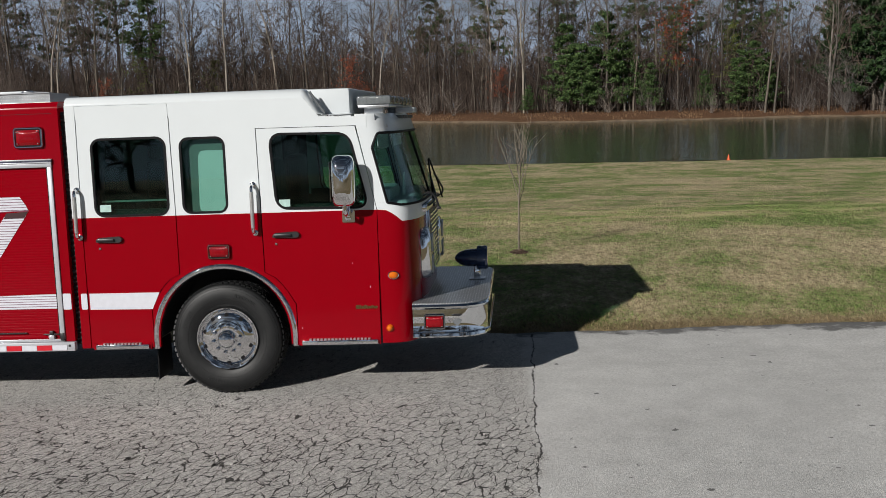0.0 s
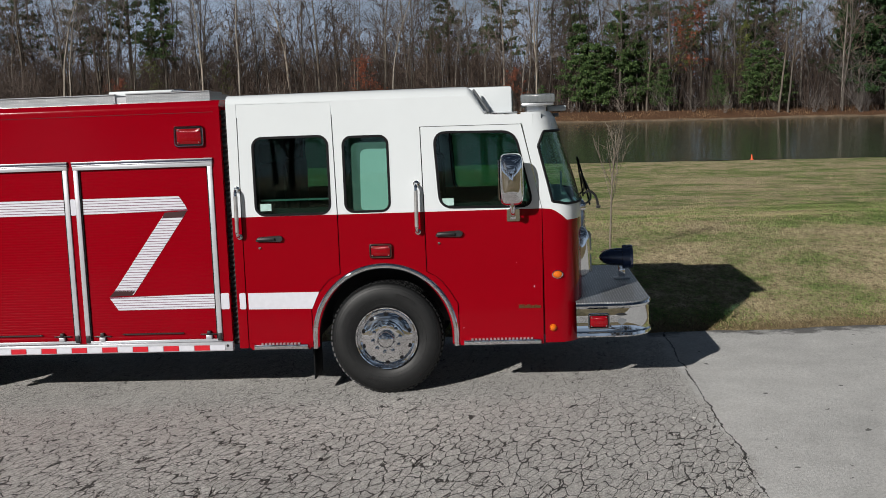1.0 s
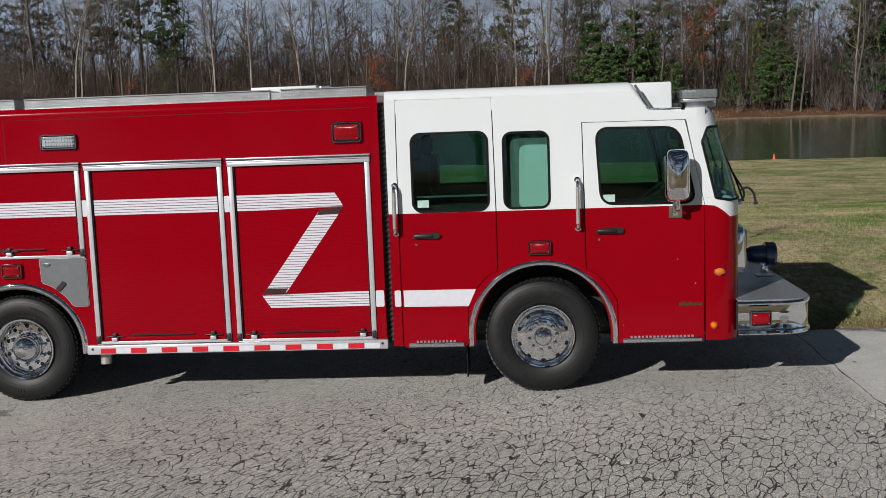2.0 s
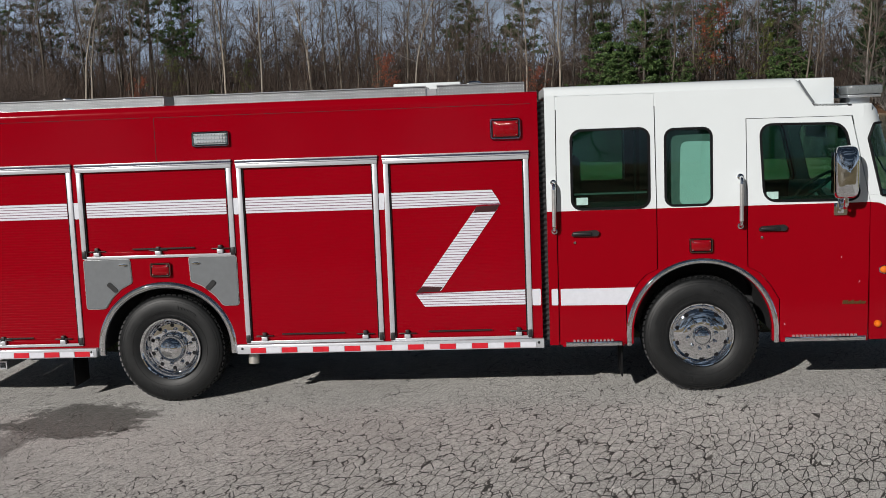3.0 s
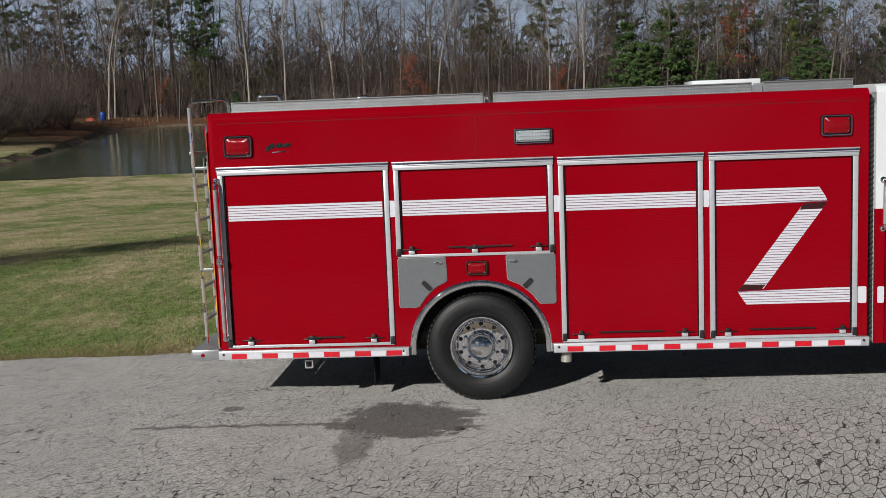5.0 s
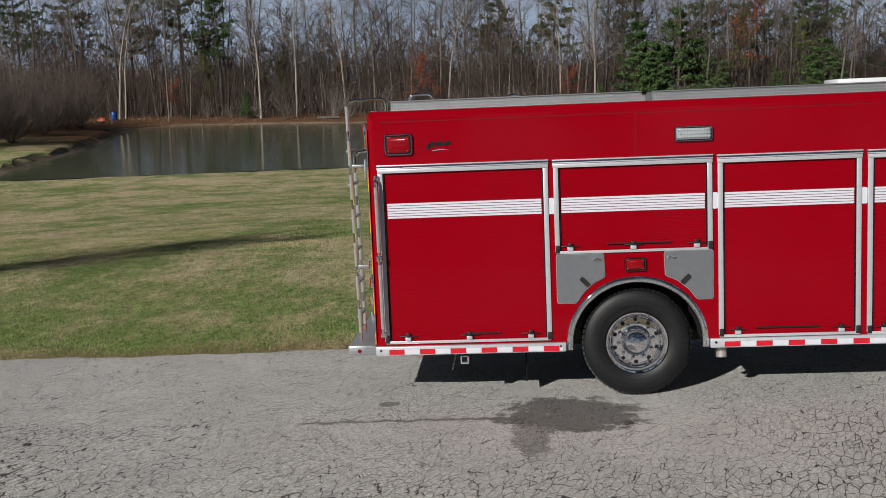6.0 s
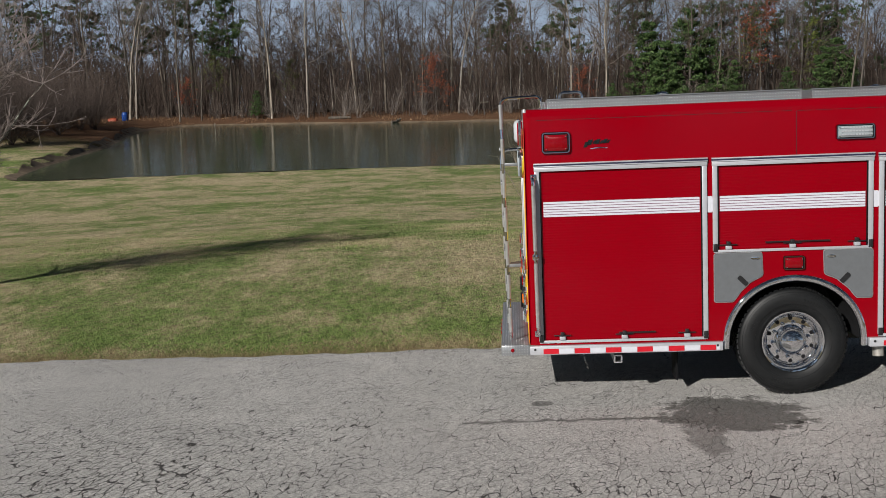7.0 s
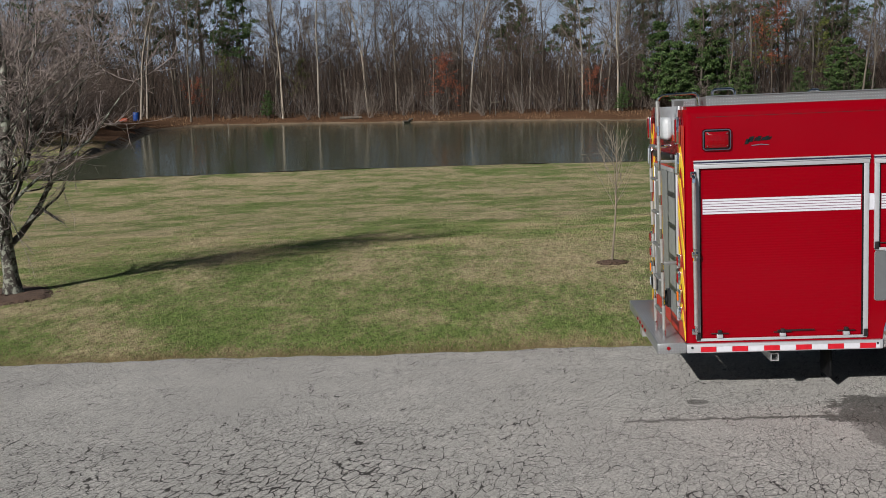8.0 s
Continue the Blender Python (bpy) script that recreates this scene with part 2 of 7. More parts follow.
def slab(bm, outline, z0, z1):
    """A flat piece in the plane of x and y, from z0 to z1."""
    vs = [bm.verts.new((x, y, z0)) for x, y in outline]
    got = bmesh.ops.triangle_fill(bm, use_beauty=True, edges=[bm.edges.new((vs[i - 1], vs[i])) for i in range(len(vs))])
    faces = [g for g in got["geom"] if isinstance(g, bmesh.types.BMFace)]
    more = bmesh.ops.extrude_face_region(bm, geom=faces)
    bmesh.ops.translate(bm, verts=[g for g in more["geom"] if isinstance(g, bmesh.types.BMVert)], vec=(0, 0, z1 - z0))
    return bm


def ring(outline, grow):
    """An outline grown outwards from its middle line by normals."""
    n, out = len(outline), []
    area = sum(outline[i - 1][0] * outline[i][1] - outline[i][0] * outline[i - 1][1] for i in range(n))
    s = 1 if area > 0 else -1
    for i in range(n):
        a, b = Vector(outline[i - 1]), Vector(outline[(i + 1) % n])
        t = (b - a).normalized()
        out.append((outline[i][0] + s * grow * t.y, outline[i][1] - s * grow * t.x))
    return out


def tube(bm, points, r, sides=8, closed=False):
    """A round bar along points."""
    pts = [Vector(p) for p in points]
    rows, up = [], None
    for i, p in enumerate(pts):
        a = pts[max(i - 1, 0)]
        b = pts[min(i + 1, len(pts) - 1)]
        t = (b - a).normalized()
        if up is None:
            up = t.orthogonal().normalized()
        up = (up - t * up.dot(t)).normalized()
        side = t.cross(up)
        rr = r[i] if isinstance(r, (list, tuple)) else r
        rows.append([bm.verts.new(p + (up * math.cos(k * math.tau / sides) + side * math.sin(k * math.tau / sides)) * rr) for k in range(sides)])
    for a, b in zip(rows, rows[1:]):
        for k in range(sides):
            bm.faces.new((a[k - 1], a[k], b[k], b[k - 1]))
    bm.faces.new(rows[0][::-1])
    bm.faces.new(rows[-1])
    return bm


def bend(points, r=0.05, n=4):
    """A path with rounded corners."""
    pts = [Vector(p) for p in points]
    out = [pts[0]]
    for a, p, b in zip(pts, pts[1:], pts[2:]):
        d = min(r, (a - p).length * 0.45, (b - p).length * 0.45)
        p0, p1 = p + (a - p).normalized() * d, p + (b - p).normalized() * d
        out += [p0 * (1 - t) ** 2 + p * 2 * t * (1 - t) + p1 * t * t for t in [k / n for k in range(n + 1)]]
    return out + [pts[-1]]


def lathe(bm, profile, centre, axis="Y", seg=40):
    """Turns a profile of (radius, along) round an axis through centre."""
    cx, cy, cz = centre
    rows = []
    for r, h in profile:
        row = []
        for k in range(seg):
            a = k * math.tau / seg
            u, v = r * math.cos(a), r * math.sin(a)
            p = {"Y": (cx + u, cy + h, cz + v), "X": (cx + h, cy + u, cz + v), "Z": (cx + u, cy + v, cz + h)}[axis]
            row.append(bm.verts.new(p))
        rows.append(row)
    for a, b in zip(rows, rows[1:]):
        for k in range(seg):
            bm.faces.new((a[k - 1], a[k], b[k], b[k - 1]))
    bmesh.ops.remove_doubles(bm, verts=bm.verts, dist=1e-5)
    return bm


def mesh_from(name, verts, faces, material, smooth=False):
    mesh = bpy.data.meshes.new(name)
    mesh.from_pydata(verts, [], faces)
    mesh.materials.append(material)
    if smooth:
        mesh.shade_smooth()
    return mesh

# ---- land ----
def road_z(x):
    return -0.012 + 0.003 * max(-22.0, min(18.0, x))


def water_z(x, y):
    return -1.05 - 0.0233 * (x - 17.5) + 0.052 * (y - 66)


SHORE = [(-38.9, 56.0), (-31.4, 57.4), (-20.7, 60.2), (-9.5, 62.0), (5.8, 63.0), (17.3, 64.0), (27.7, 65.1), (45, 66.5), (62, 70), (74, 80), (75, 98), (66, 110),
         (52, 114.5), (43.9, 114.4), (33.2, 113.5), (20.3, 110.9), (7.8, 109.3), (-9.4, 112.0), (-28.9, 112.7), (-40, 113.2), (-45.2, 111.8), (-47.8, 104.0),
         (-46.0, 93.5), (-43.7, 82.2), (-42.4, 70.5), (-41.5, 63)]


def smooth_loop(pts, n=6):
    out = []
    for i in range(len(pts)):
        p0, p1, p2, p3 = (np.array(pts[(i + k) % len(pts)]) for k in (-1, 0, 1, 2))
        for k in range(n):
            t = k / n
            out.append(0.5 * (2 * p1 + (p2 - p0) * t + (2 * p0 - 5 * p1 + 4 * p2 - p3) * t * t + (3 * p1 - p0 - 3 * p2 + p3) * t ** 3))
    return np.array(out)


POND = smooth_loop(SHORE)


def pond_distance(x, y):
    """Metres from the shoreline, negative inside the pond, for arrays."""
    p = np.stack([x, y], -1)[..., None, :]
    a, b = POND, np.roll(POND, -1, 0)
    ab = b - a
    t = np.clip(((p - a) * ab).sum(-1) / (ab * ab).sum(-1), 0, 1)
    d = np.sqrt((((p - a) - t[..., None] * ab) ** 2).sum(-1)).min(-1)
    px, py = p[..., 0], p[..., 1]
    cross = ((a[:, 1] > py) != (b[:, 1] > py)) & (px < (b[:, 0] - a[:, 0]) * (py - a[:, 1]) / (b[:, 1] - a[:, 1] + 1e-12) + a[:, 0])
    return np.where(cross.sum(-1) % 2 == 1, -d, d)


def land_z(x, y):
    """Height of the ground, for arrays."""
    x, y = np.asarray(x, float), np.asarray(y, float)
    d = pond_distance(x, y)
    w = water_z(x, y)
    rz = -0.012 + 0.003 * np.clip(x, -22, 18)
    bank = np.interp(y, [-400, -60, -12, -4.5, -4.1, 2.45, 2.85, 4.0, 8.0, 14.0, 30], [-18.0, -1.4, 0.05, 0.02, -0.1, -0.1, 0.015, 0.07, 0.24, 0.26, 0.26])
    lawn = rz * np.clip(1.6 - y / 10, 0, 1) + bank
    t = np.clip(d / 50.0, 0, 1) ** 0.9
    cut = 0.42 * np.clip((-36 - x) / 5, 0, 1) * np.clip((y - 59) / 5, 0, 1) * np.clip((107 - y) / 4, 0, 1) * np.clip(d / 0.5, 0, 1)  # the steep cut bank
    near = w + 0.12 * np.clip(d / 0.8, 0, 1) + t * (lawn - w - 0.12) + cut
    far = w + 0.18 * np.clip(d / 1.0, 0, 1) + cut + 0.5 * np.clip((d - 1) / 5, 0, 1) - 0.046 * np.maximum(y - 126, 0)
    side = np.clip((y - 66) / 14, 0, 1)
    out = near * (1 - side) + far * side
    ripple = 0.02 * np.sin(x * 1.7 + 0.6 * y) * np.sin(y * 1.3 - 0.4 * x) * np.clip((y - 4) / 6, 0, 1)
    return np.where(d < 0, w + np.maximum(d * 0.35, -1.6), out + ripple)


def land_at(x, y):
    return float(land_z(np.array([x]), np.array([y]))[0])


def lines(*spans):
    out = [spans[0][0]]
    for a, b, step in spans:
        out += list(np.linspace(a, b, max(1, round((b - a) / step)) + 1)[1:])
    return np.array(out)


def grid_mesh(name, xs, ys, zs, material):
    verts = np.stack([np.repeat(xs[None], len(ys), 0), np.repeat(ys[:, None], len(xs), 1), zs], -1).reshape(-1, 3)
    i = (np.arange(len(ys) - 1)[:, None] * len(xs) + np.arange(len(xs) - 1)).ravel()
    return mesh_from(name, verts.tolist(), np.stack([i, i + 1, i + len(xs) + 1, i + len(xs)], -1).tolist(), material, True)


def turf_patches(n):
    """How green the lawn is, from 0 (straw) to 1."""
    big = n.noise(0.16, 4, 0.6, distort=0.6, at=n.place((0.9, 1.1, 0.001)))
    mid = n.noise(0.62, 5, 0.65, at=n.place((1.0, 0.75, 0.001)))
    small = n.noise(2.6, 6, 0.85, at=n.place((1.2, 0.5, 0.001)))
    return n.math("ADD", n.math("ADD", n.math("MULTIPLY", big, 0.36), n.math("MULTIPLY", mid, 0.40)), n.math("MULTIPLY", small, 0.34))


def lawn_material():
    n = Nodes("lawn")
    x, y, z = n.xyz()
    patch = turf_patches(n)
    clump = n.noise(5, 7, 0.9, at=n.place((1.1, 0.5, 0.001)))
    tuft = n.noise(13, 5, 0.85, at=n.place((1.0, 0.45, 0.001)))
    streak = n.noise(3.2, 7, 0.95, at=n.place((1.0, 0.28, 0.001)))
    fine = n.noise(22, 5, 0.8)
    blade = n.noise(70, 3, 0.8, at=n.place((1, 0.4, 1)))
    light = n.ramp(n.math("ADD", n.math("MULTIPLY", clump, 0.55), n.math("MULTIPLY", tuft, 0.45)), (0.38, 0.0), (0.60, 1.0))
    dry = n.mix(light, (0.215, 0.162, 0.088), (0.76, 0.63, 0.405))
    green = n.mix(light, (0.045, 0.09, 0.018), (0.265, 0.35, 0.105))
    edge_noise = n.math("ADD", n.math("MULTIPLY", n.math("SUBTRACT", fine, 0.5), 0.35), n.math("MULTIPLY", n.math("SUBTRACT", tuft, 0.5), 0.25))
    turf = n.mix(n.ramp(n.math("ADD", patch, edge_noise), (0.505, 0.0), (0.60, 1.0)), dry, green)
    turf = n.mix(1.0, turf, n.ramp(streak, (0.34, 0.78), (0.5, 1.0), (0.66, 1.22)), "MULTIPLY")
    # gaps between tufts are darkened in the colour, as shade among the blades
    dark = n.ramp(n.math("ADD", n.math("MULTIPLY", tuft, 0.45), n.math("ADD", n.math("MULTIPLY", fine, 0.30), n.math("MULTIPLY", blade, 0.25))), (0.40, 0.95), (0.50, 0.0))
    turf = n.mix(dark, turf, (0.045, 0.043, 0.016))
    # brown thatch beside the road
    verge = n.math("ADD", n.math("SUBTRACT", y, n.math("MULTIPLY", n.math("MAXIMUM", n.math("ADD", x, 3.0), 0.0), 0.022)), n.math("MULTIPLY", n.math("SUBTRACT", n.noise(1.3, 5, 0.7), 0.5), 1.0))
    turf = n.mix(n.ramp(n.math("MULTIPLY", verge, 0.1), (0.262, 0.8), (0.296, 0.0)), turf, n.mix(clump, (0.08, 0.055, 0.03), (0.30, 0.22, 0.12)))
    # leaf litter under the woods
    leaf = n.noise(5, 7, 0.8)
    litter = n.ramp(leaf, (0.3, (0.035, 0.02, 0.012)), (0.52, (0.12, 0.062, 0.034)), (0.72, (0.26, 0.145, 0.08)))
    edge = n.math("ADD", y, n.math("MULTIPLY", n.noise(0.15, 3), 6.0))
    n.set(Base_Color=n.mix(n.ramp(n.math("DIVIDE", edge, 200.0), (0.365, 0.0), (0.44, 1.0)), turf, litter), Roughness=0.9, Specular_IOR_Level=0.15)
    return n.bump(n.math("ADD", n.math("ADD", fine, tuft), n.math("ADD", n.math("MULTIPLY", blade, 0.5), n.math("MULTIPLY", clump, 0.8))), 0.8, 0.05).mat


LAWN = lawn_material()
gx = lines((-700, -120, 60), (-120, -50, 5), (-50, -36, 0.5), (-36, -24, 2), (-24, 14, 0.5), (14, 60, 2), (60, 120, 5), (120, 700, 60))
gy = lines((-400, -30, 40), (-30, -5, 2), (-5, -4, 0.2), (-4, 2.2, 0.7), (2.2, 5, 0.1), (5, 20, 0.5), (20, 50, 1.5), (50, 122, 0.5), (122, 200, 4), (200, 900, 70))
GX, GY = np.meshgrid(gx, gy)
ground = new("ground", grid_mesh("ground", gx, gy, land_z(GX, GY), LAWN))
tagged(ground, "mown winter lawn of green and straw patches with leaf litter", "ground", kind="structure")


def water_material():
    n = Nodes("pond_water")
    at = n.place((1.0, 2.2, 1))
    n.set(Base_Color=n.mix(n.noise(0.05, 3), (0.044, 0.062, 0.036), (0.060, 0.076, 0.046)), Roughness=0.03, IOR=1.33, Specular_IOR_Level=0.5)
    return n.bump(n.math("ADD", n.noise(1.6, 4, 0.6, at=at), n.math("MULTIPLY", n.noise(9, 2, 0.5, at=at), 0.25)), 0.07, 0.12).mat


wx, wy = lines((-60, 90, 5)), lines((48, 124, 4))
WX, WY = np.meshgrid(wx, wy)
water = new("water", grid_mesh("water", wx, wy, water_z(WX, WY), water_material()))
tagged(water, "still olive-green pond reflecting the bare woods", "pond", kind="structure")


def road_material():
    n = Nodes("weathered_asphalt")
    x, y, z = n.xyz()
    at = n.coord.outputs["Object"]
    stones = n.voronoi(150, at=at)
    grit = n.noise(38, 6, 0.9)
    pebble = n.noise(75, 4, 0.9)
    tone = n.noise(0.45, 6, 0.65)
    blotch = n.noise(2.6, 5, 0.7)
    # the newer stretch ahead of the truck, with a tarred joint
    line = n.math("ADD", n.math("ADD", x, n.math("MULTIPLY", n.noise(1.3, 5, 0.75), 0.45)), n.math("MULTIPLY", y, 0.03))
    new_part = n.ramp(n.math("ADD", n.math("MULTIPLY", line, 0.1), 0.5), (0.807, 0.0), (0.812, 1.0))
    joint = n.math("LESS_THAN", n.math("ABSOLUTE", n.math("SUBTRACT", n.math("ADD", x, n.math("MULTIPLY", n.noise(1.4, 5, 0.7), 0.22)), 3.03)), n.math("MULTIPLY", n.ramp(n.noise(5, 4, 0.7), (0.38, 0.1), (0.6, 1.0)), 0.011))
    # fine cracks between the broken places
    old = n.math("SUBTRACT", 1.0, new_part)
    slant = n.vec("MULTIPLY", n.place((1, 1, 1), (0, 0, 0.33)), (1.0, 0.3, 0.001))
    wear = n.tree.nodes.new("ShaderNodeAttribute")
    wear.attribute_name = "wear"
    wear = wear.outputs["Fac"]
    slant = n.vec("MULTIPLY", slant, (1.0, 1.2, 1.0))
    coarse = n.voronoi(4.4, "DISTANCE_TO_EDGE", n.warp(n.warp(slant, 3.5, 0.10), 22, 0.022))
    fine = n.voronoi(14.0, "DISTANCE_TO_EDGE", n.warp(n.warp(slant, 7.0, 0.03), 45, 0.012))
    wide = n.math("MULTIPLY", n.ramp(n.noise(2.2, 5, 0.7), (0.42, 0.0), (0.62, 1.0)), 0.0075)
    beads = n.ramp(n.noise(9.0, 3, 0.6), (0.38, 0.6), (0.58, 1.0), (0.74, 2.1))
    shown = n.ramp(n.math("ADD", n.noise(1.6, 5, 0.75), n.math("MULTIPLY", wear, 0.42)), (0.34, 0.0), (0.56, 1.0))
    slim = n.math("MULTIPLY", n.math("MULTIPLY", beads, shown), n.math("ADD", 0.018, n.math("MULTIPLY", wear, 0.030)))
    cracks = n.math("MULTIPLY", n.math("MAXIMUM", n.math("LESS_THAN", coarse, wide), n.math("LESS_THAN", fine, slim)), old)
    # darker where the surface sinks below the road's plane, in the broken joints
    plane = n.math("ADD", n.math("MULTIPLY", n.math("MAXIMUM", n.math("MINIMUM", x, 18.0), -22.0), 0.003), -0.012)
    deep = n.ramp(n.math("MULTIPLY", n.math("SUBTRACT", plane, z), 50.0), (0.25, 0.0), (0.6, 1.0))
    base = n.mix(n.ramp(tone, (0.3, 0.0), (0.7, 1.0)), (0.41, 0.40, 0.385), (0.565, 0.55, 0.525))
    base = n.mix(n.ramp(grit, (0.36, 0.9), (0.54, 0.0)), base, (0.10, 0.093, 0.085))
    base = n.mix(n.ramp(pebble, (0.52, 0.0), (0.66, 0.8)), base, (0.74, 0.71, 0.66))
    speck = n.ramp(n.noise(100, 3, 0.75), (0.38, 0.42), (0.5, 1.0), (0.62, 1.6))
    base = n.mix(1.0, base, speck, "MULTIPLY")
    fresh = n.mix(n.ramp(n.math("ADD", n.math("MULTIPLY", blotch, 0.5), n.math("MULTIPLY", tone, 0.5)), (0.36, 0.0), (0.62, 1.0)), (0.49, 0.485, 0.47), (0.68, 0.672, 0.65))
    fresh = n.mix(n.ramp(grit, (0.36, 0.6), (0.58, 0.0)), fresh, (0.22, 0.215, 0.205))
    base = n.mix(new_part, base, fresh)
    spots = n.math("LESS_THAN", n.voronoi(4.2, at=n.warp(n.place((0.8, 0.8, 0.001)), 5, 0.12)), n.math("MULTIPLY", n.ramp(n.noise(9, 3, 0.7), (0.36, 0.0), (0.6, 1.0)), 0.115))
    base = n.mix(n.math("MULTIPLY", n.math("MULTIPLY", spots, new_part), 0.75), base, (0.05, 0.05, 0.045))
    # dark crumbling edge beside the grass
    rim = n.math("MULTIPLY", n.ramp(n.math("ADD", n.math("MULTIPLY", y, 0.2), n.math("MULTIPLY", n.math("SUBTRACT", blotch, 0.5), 0.35)), (0.475, 0.0), (0.53, 1.0)), new_part)
    base = n.mix(n.math("MULTIPLY", rim, 0.85), base, (0.09, 0.088, 0.085))
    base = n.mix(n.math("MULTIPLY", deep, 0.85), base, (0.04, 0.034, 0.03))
    base = n.mix(n.math("MULTIPLY", n.math("MAXIMUM", cracks, joint), 0.92), base, (0.02, 0.018, 0.017))
    # a damp patch beside the rear wheel, with a run of water along a crack
    wob = n.math("MULTIPLY", n.math("SUBTRACT", n.noise(3.6, 6, 0.78), 0.5), 3.6)
    blob = n.math("ADD", n.math("ADD", n.math("POWER", n.math("DIVIDE", n.math("ADD", x, 5.78), 0.72), 2.0), n.math("POWER", n.math("DIVIDE", n.math("ADD", y, 0.50), 0.62), 2.0)), wob)
    wet = n.ramp(blob, (0.7, 1.0), (1.1, 0.0))
    lane = n.math("ABSOLUTE", n.math("ADD", n.math("ADD", y, 0.60), n.math("MULTIPLY", wob, 0.09)))
    run = n.math("MULTIPLY", n.ramp(lane, (0.015, 1.0), (0.05, 0.0)), n.math("MULTIPLY", n.math("GREATER_THAN", x, -8.28), n.math("LESS_THAN", x, -5.8)))
    tail = n.ramp(n.math("ADD", n.math("ADD", n.math("POWER", n.math("DIVIDE", n.math("ADD", x, 6.15), 0.2), 2.0), n.math("POWER", n.math("DIVIDE", n.math("ADD", y, 1.2), 0.62), 2.0)), wob), (0.6, 1.0), (0.95, 0.0))
    dot = n.ramp(n.math("ADD", n.math("ADD", n.math("POWER", n.math("DIVIDE", n.math("ADD", x, 7.52), 0.12), 2.0), n.math("POWER", n.math("DIVIDE", y, 0.1), 2.0)), n.math("MULTIPLY", wob, 0.5)), (0.7, 1.0), (1.0, 0.0))
    wet = n.math("MAXIMUM", n.math("MAXIMUM", wet, n.math("MULTIPLY", run, 0.95)), n.math("MAXIMUM", n.math("MULTIPLY", tail, 0.7), n.math("MULTIPLY", dot, 0.8)))
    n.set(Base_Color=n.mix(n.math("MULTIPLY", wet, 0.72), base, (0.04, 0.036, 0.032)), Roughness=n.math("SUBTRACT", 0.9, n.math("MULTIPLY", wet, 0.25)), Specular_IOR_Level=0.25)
    height = n.math("SUBTRACT", n.math("ADD", n.math("MULTIPLY", grit, 0.5), n.math("MULTIPLY", stones, 0.3)), n.math("MULTIPLY", n.math("MAXIMUM", cracks, joint), 1.0))
    return n.bump(height, 0.75, 0.012).mat


def cell_gaps(x, y, scale, seed):
    """Distances to the nearest border between scattered cells and to where three meet, and each cell's own number."""
    rng = np.random.default_rng(seed)
    table = rng.random((256, 256, 3))
    u, v = x * scale, y * scale
    iu, iv = np.floor(u).astype(int), np.floor(v).astype(int)
    f1, f2, f3, own = np.full(x.shape, 9.0), np.full(x.shape, 9.0), np.full(x.shape, 9.0), np.zeros(x.shape)
    for du in (-1, 0, 1):
        for dv in (-1, 0, 1):
            t = table[(iu + du) % 256, (iv + dv) % 256]
            d = np.hypot(iu + du + t[..., 0] - u, iv + dv + t[..., 1] - v)
            own = np.where(d < f1, t[..., 2], own)
            f3 = np.minimum(f3, np.maximum(d, f2))
            f2 = np.minimum(f2, np.maximum(d, f1))
            f1 = np.minimum(f1, d)
    return (f2 - f1) / 2 / scale, (f3 - f1) / 2 / scale, own


def drift(x, y, seed):
    """Slow waves between -1 and 1."""
    rng = np.random.default_rng(seed)
    out = 0
    for k in range(7):
        a, w, p = rng.uniform(0, math.tau), rng.uniform(0.5, 3.0), rng.uniform(0, math.tau)
        out = out + np.sin((x * math.cos(a) + y * math.sin(a)) * w + p) / 4
    return np.clip(out, -1, 1)


def road_edge(x):
    return 2.56 + 0.022 * np.clip(x + 3, 0, 40) + 0.05 * np.sin(x * 1.3) + 0.03 * np.sin(x * 4.1) + 0.02 * np.sin(x * 11)


def mud_bank():
    """The bare clay lip round the pond."""
    verts, faces = [], []
    n = len(POND)
    for off in (-0.5, 0.15, 0.55):
        for i in range(n):
            t = POND[(i + 1) % n] - POND[i - 1]
            out = np.array([t[1], -t[0]]) / np.hypot(*t)
            q = POND[i] + out * (off + (0.2 * math.sin(i * 2.1) + 0.15 * math.sin(i * 0.7) if off > 0.2 else 0))
            verts.append((q[0], q[1], (water_z(q[0], q[1]) - 0.1) if off < 0 else land_at(q[0], q[1]) + 0.035))
    for k in range(2):
        faces += [(k * n + i, k * n + (i + 1) % n, (k + 1) * n + (i + 1) % n, (k + 1) * n + i) for i in range(n)]
    clay = plain("bank_clay", (0.16, 0.115, 0.075), 0.85, 0.0, 0.5, 0.5, 1.5)
    tagged(new("bank", mesh_from("bank", verts, faces, clay, True)), "bare brown clay lip round the pond", "bank", kind="structure")


mud_bank()


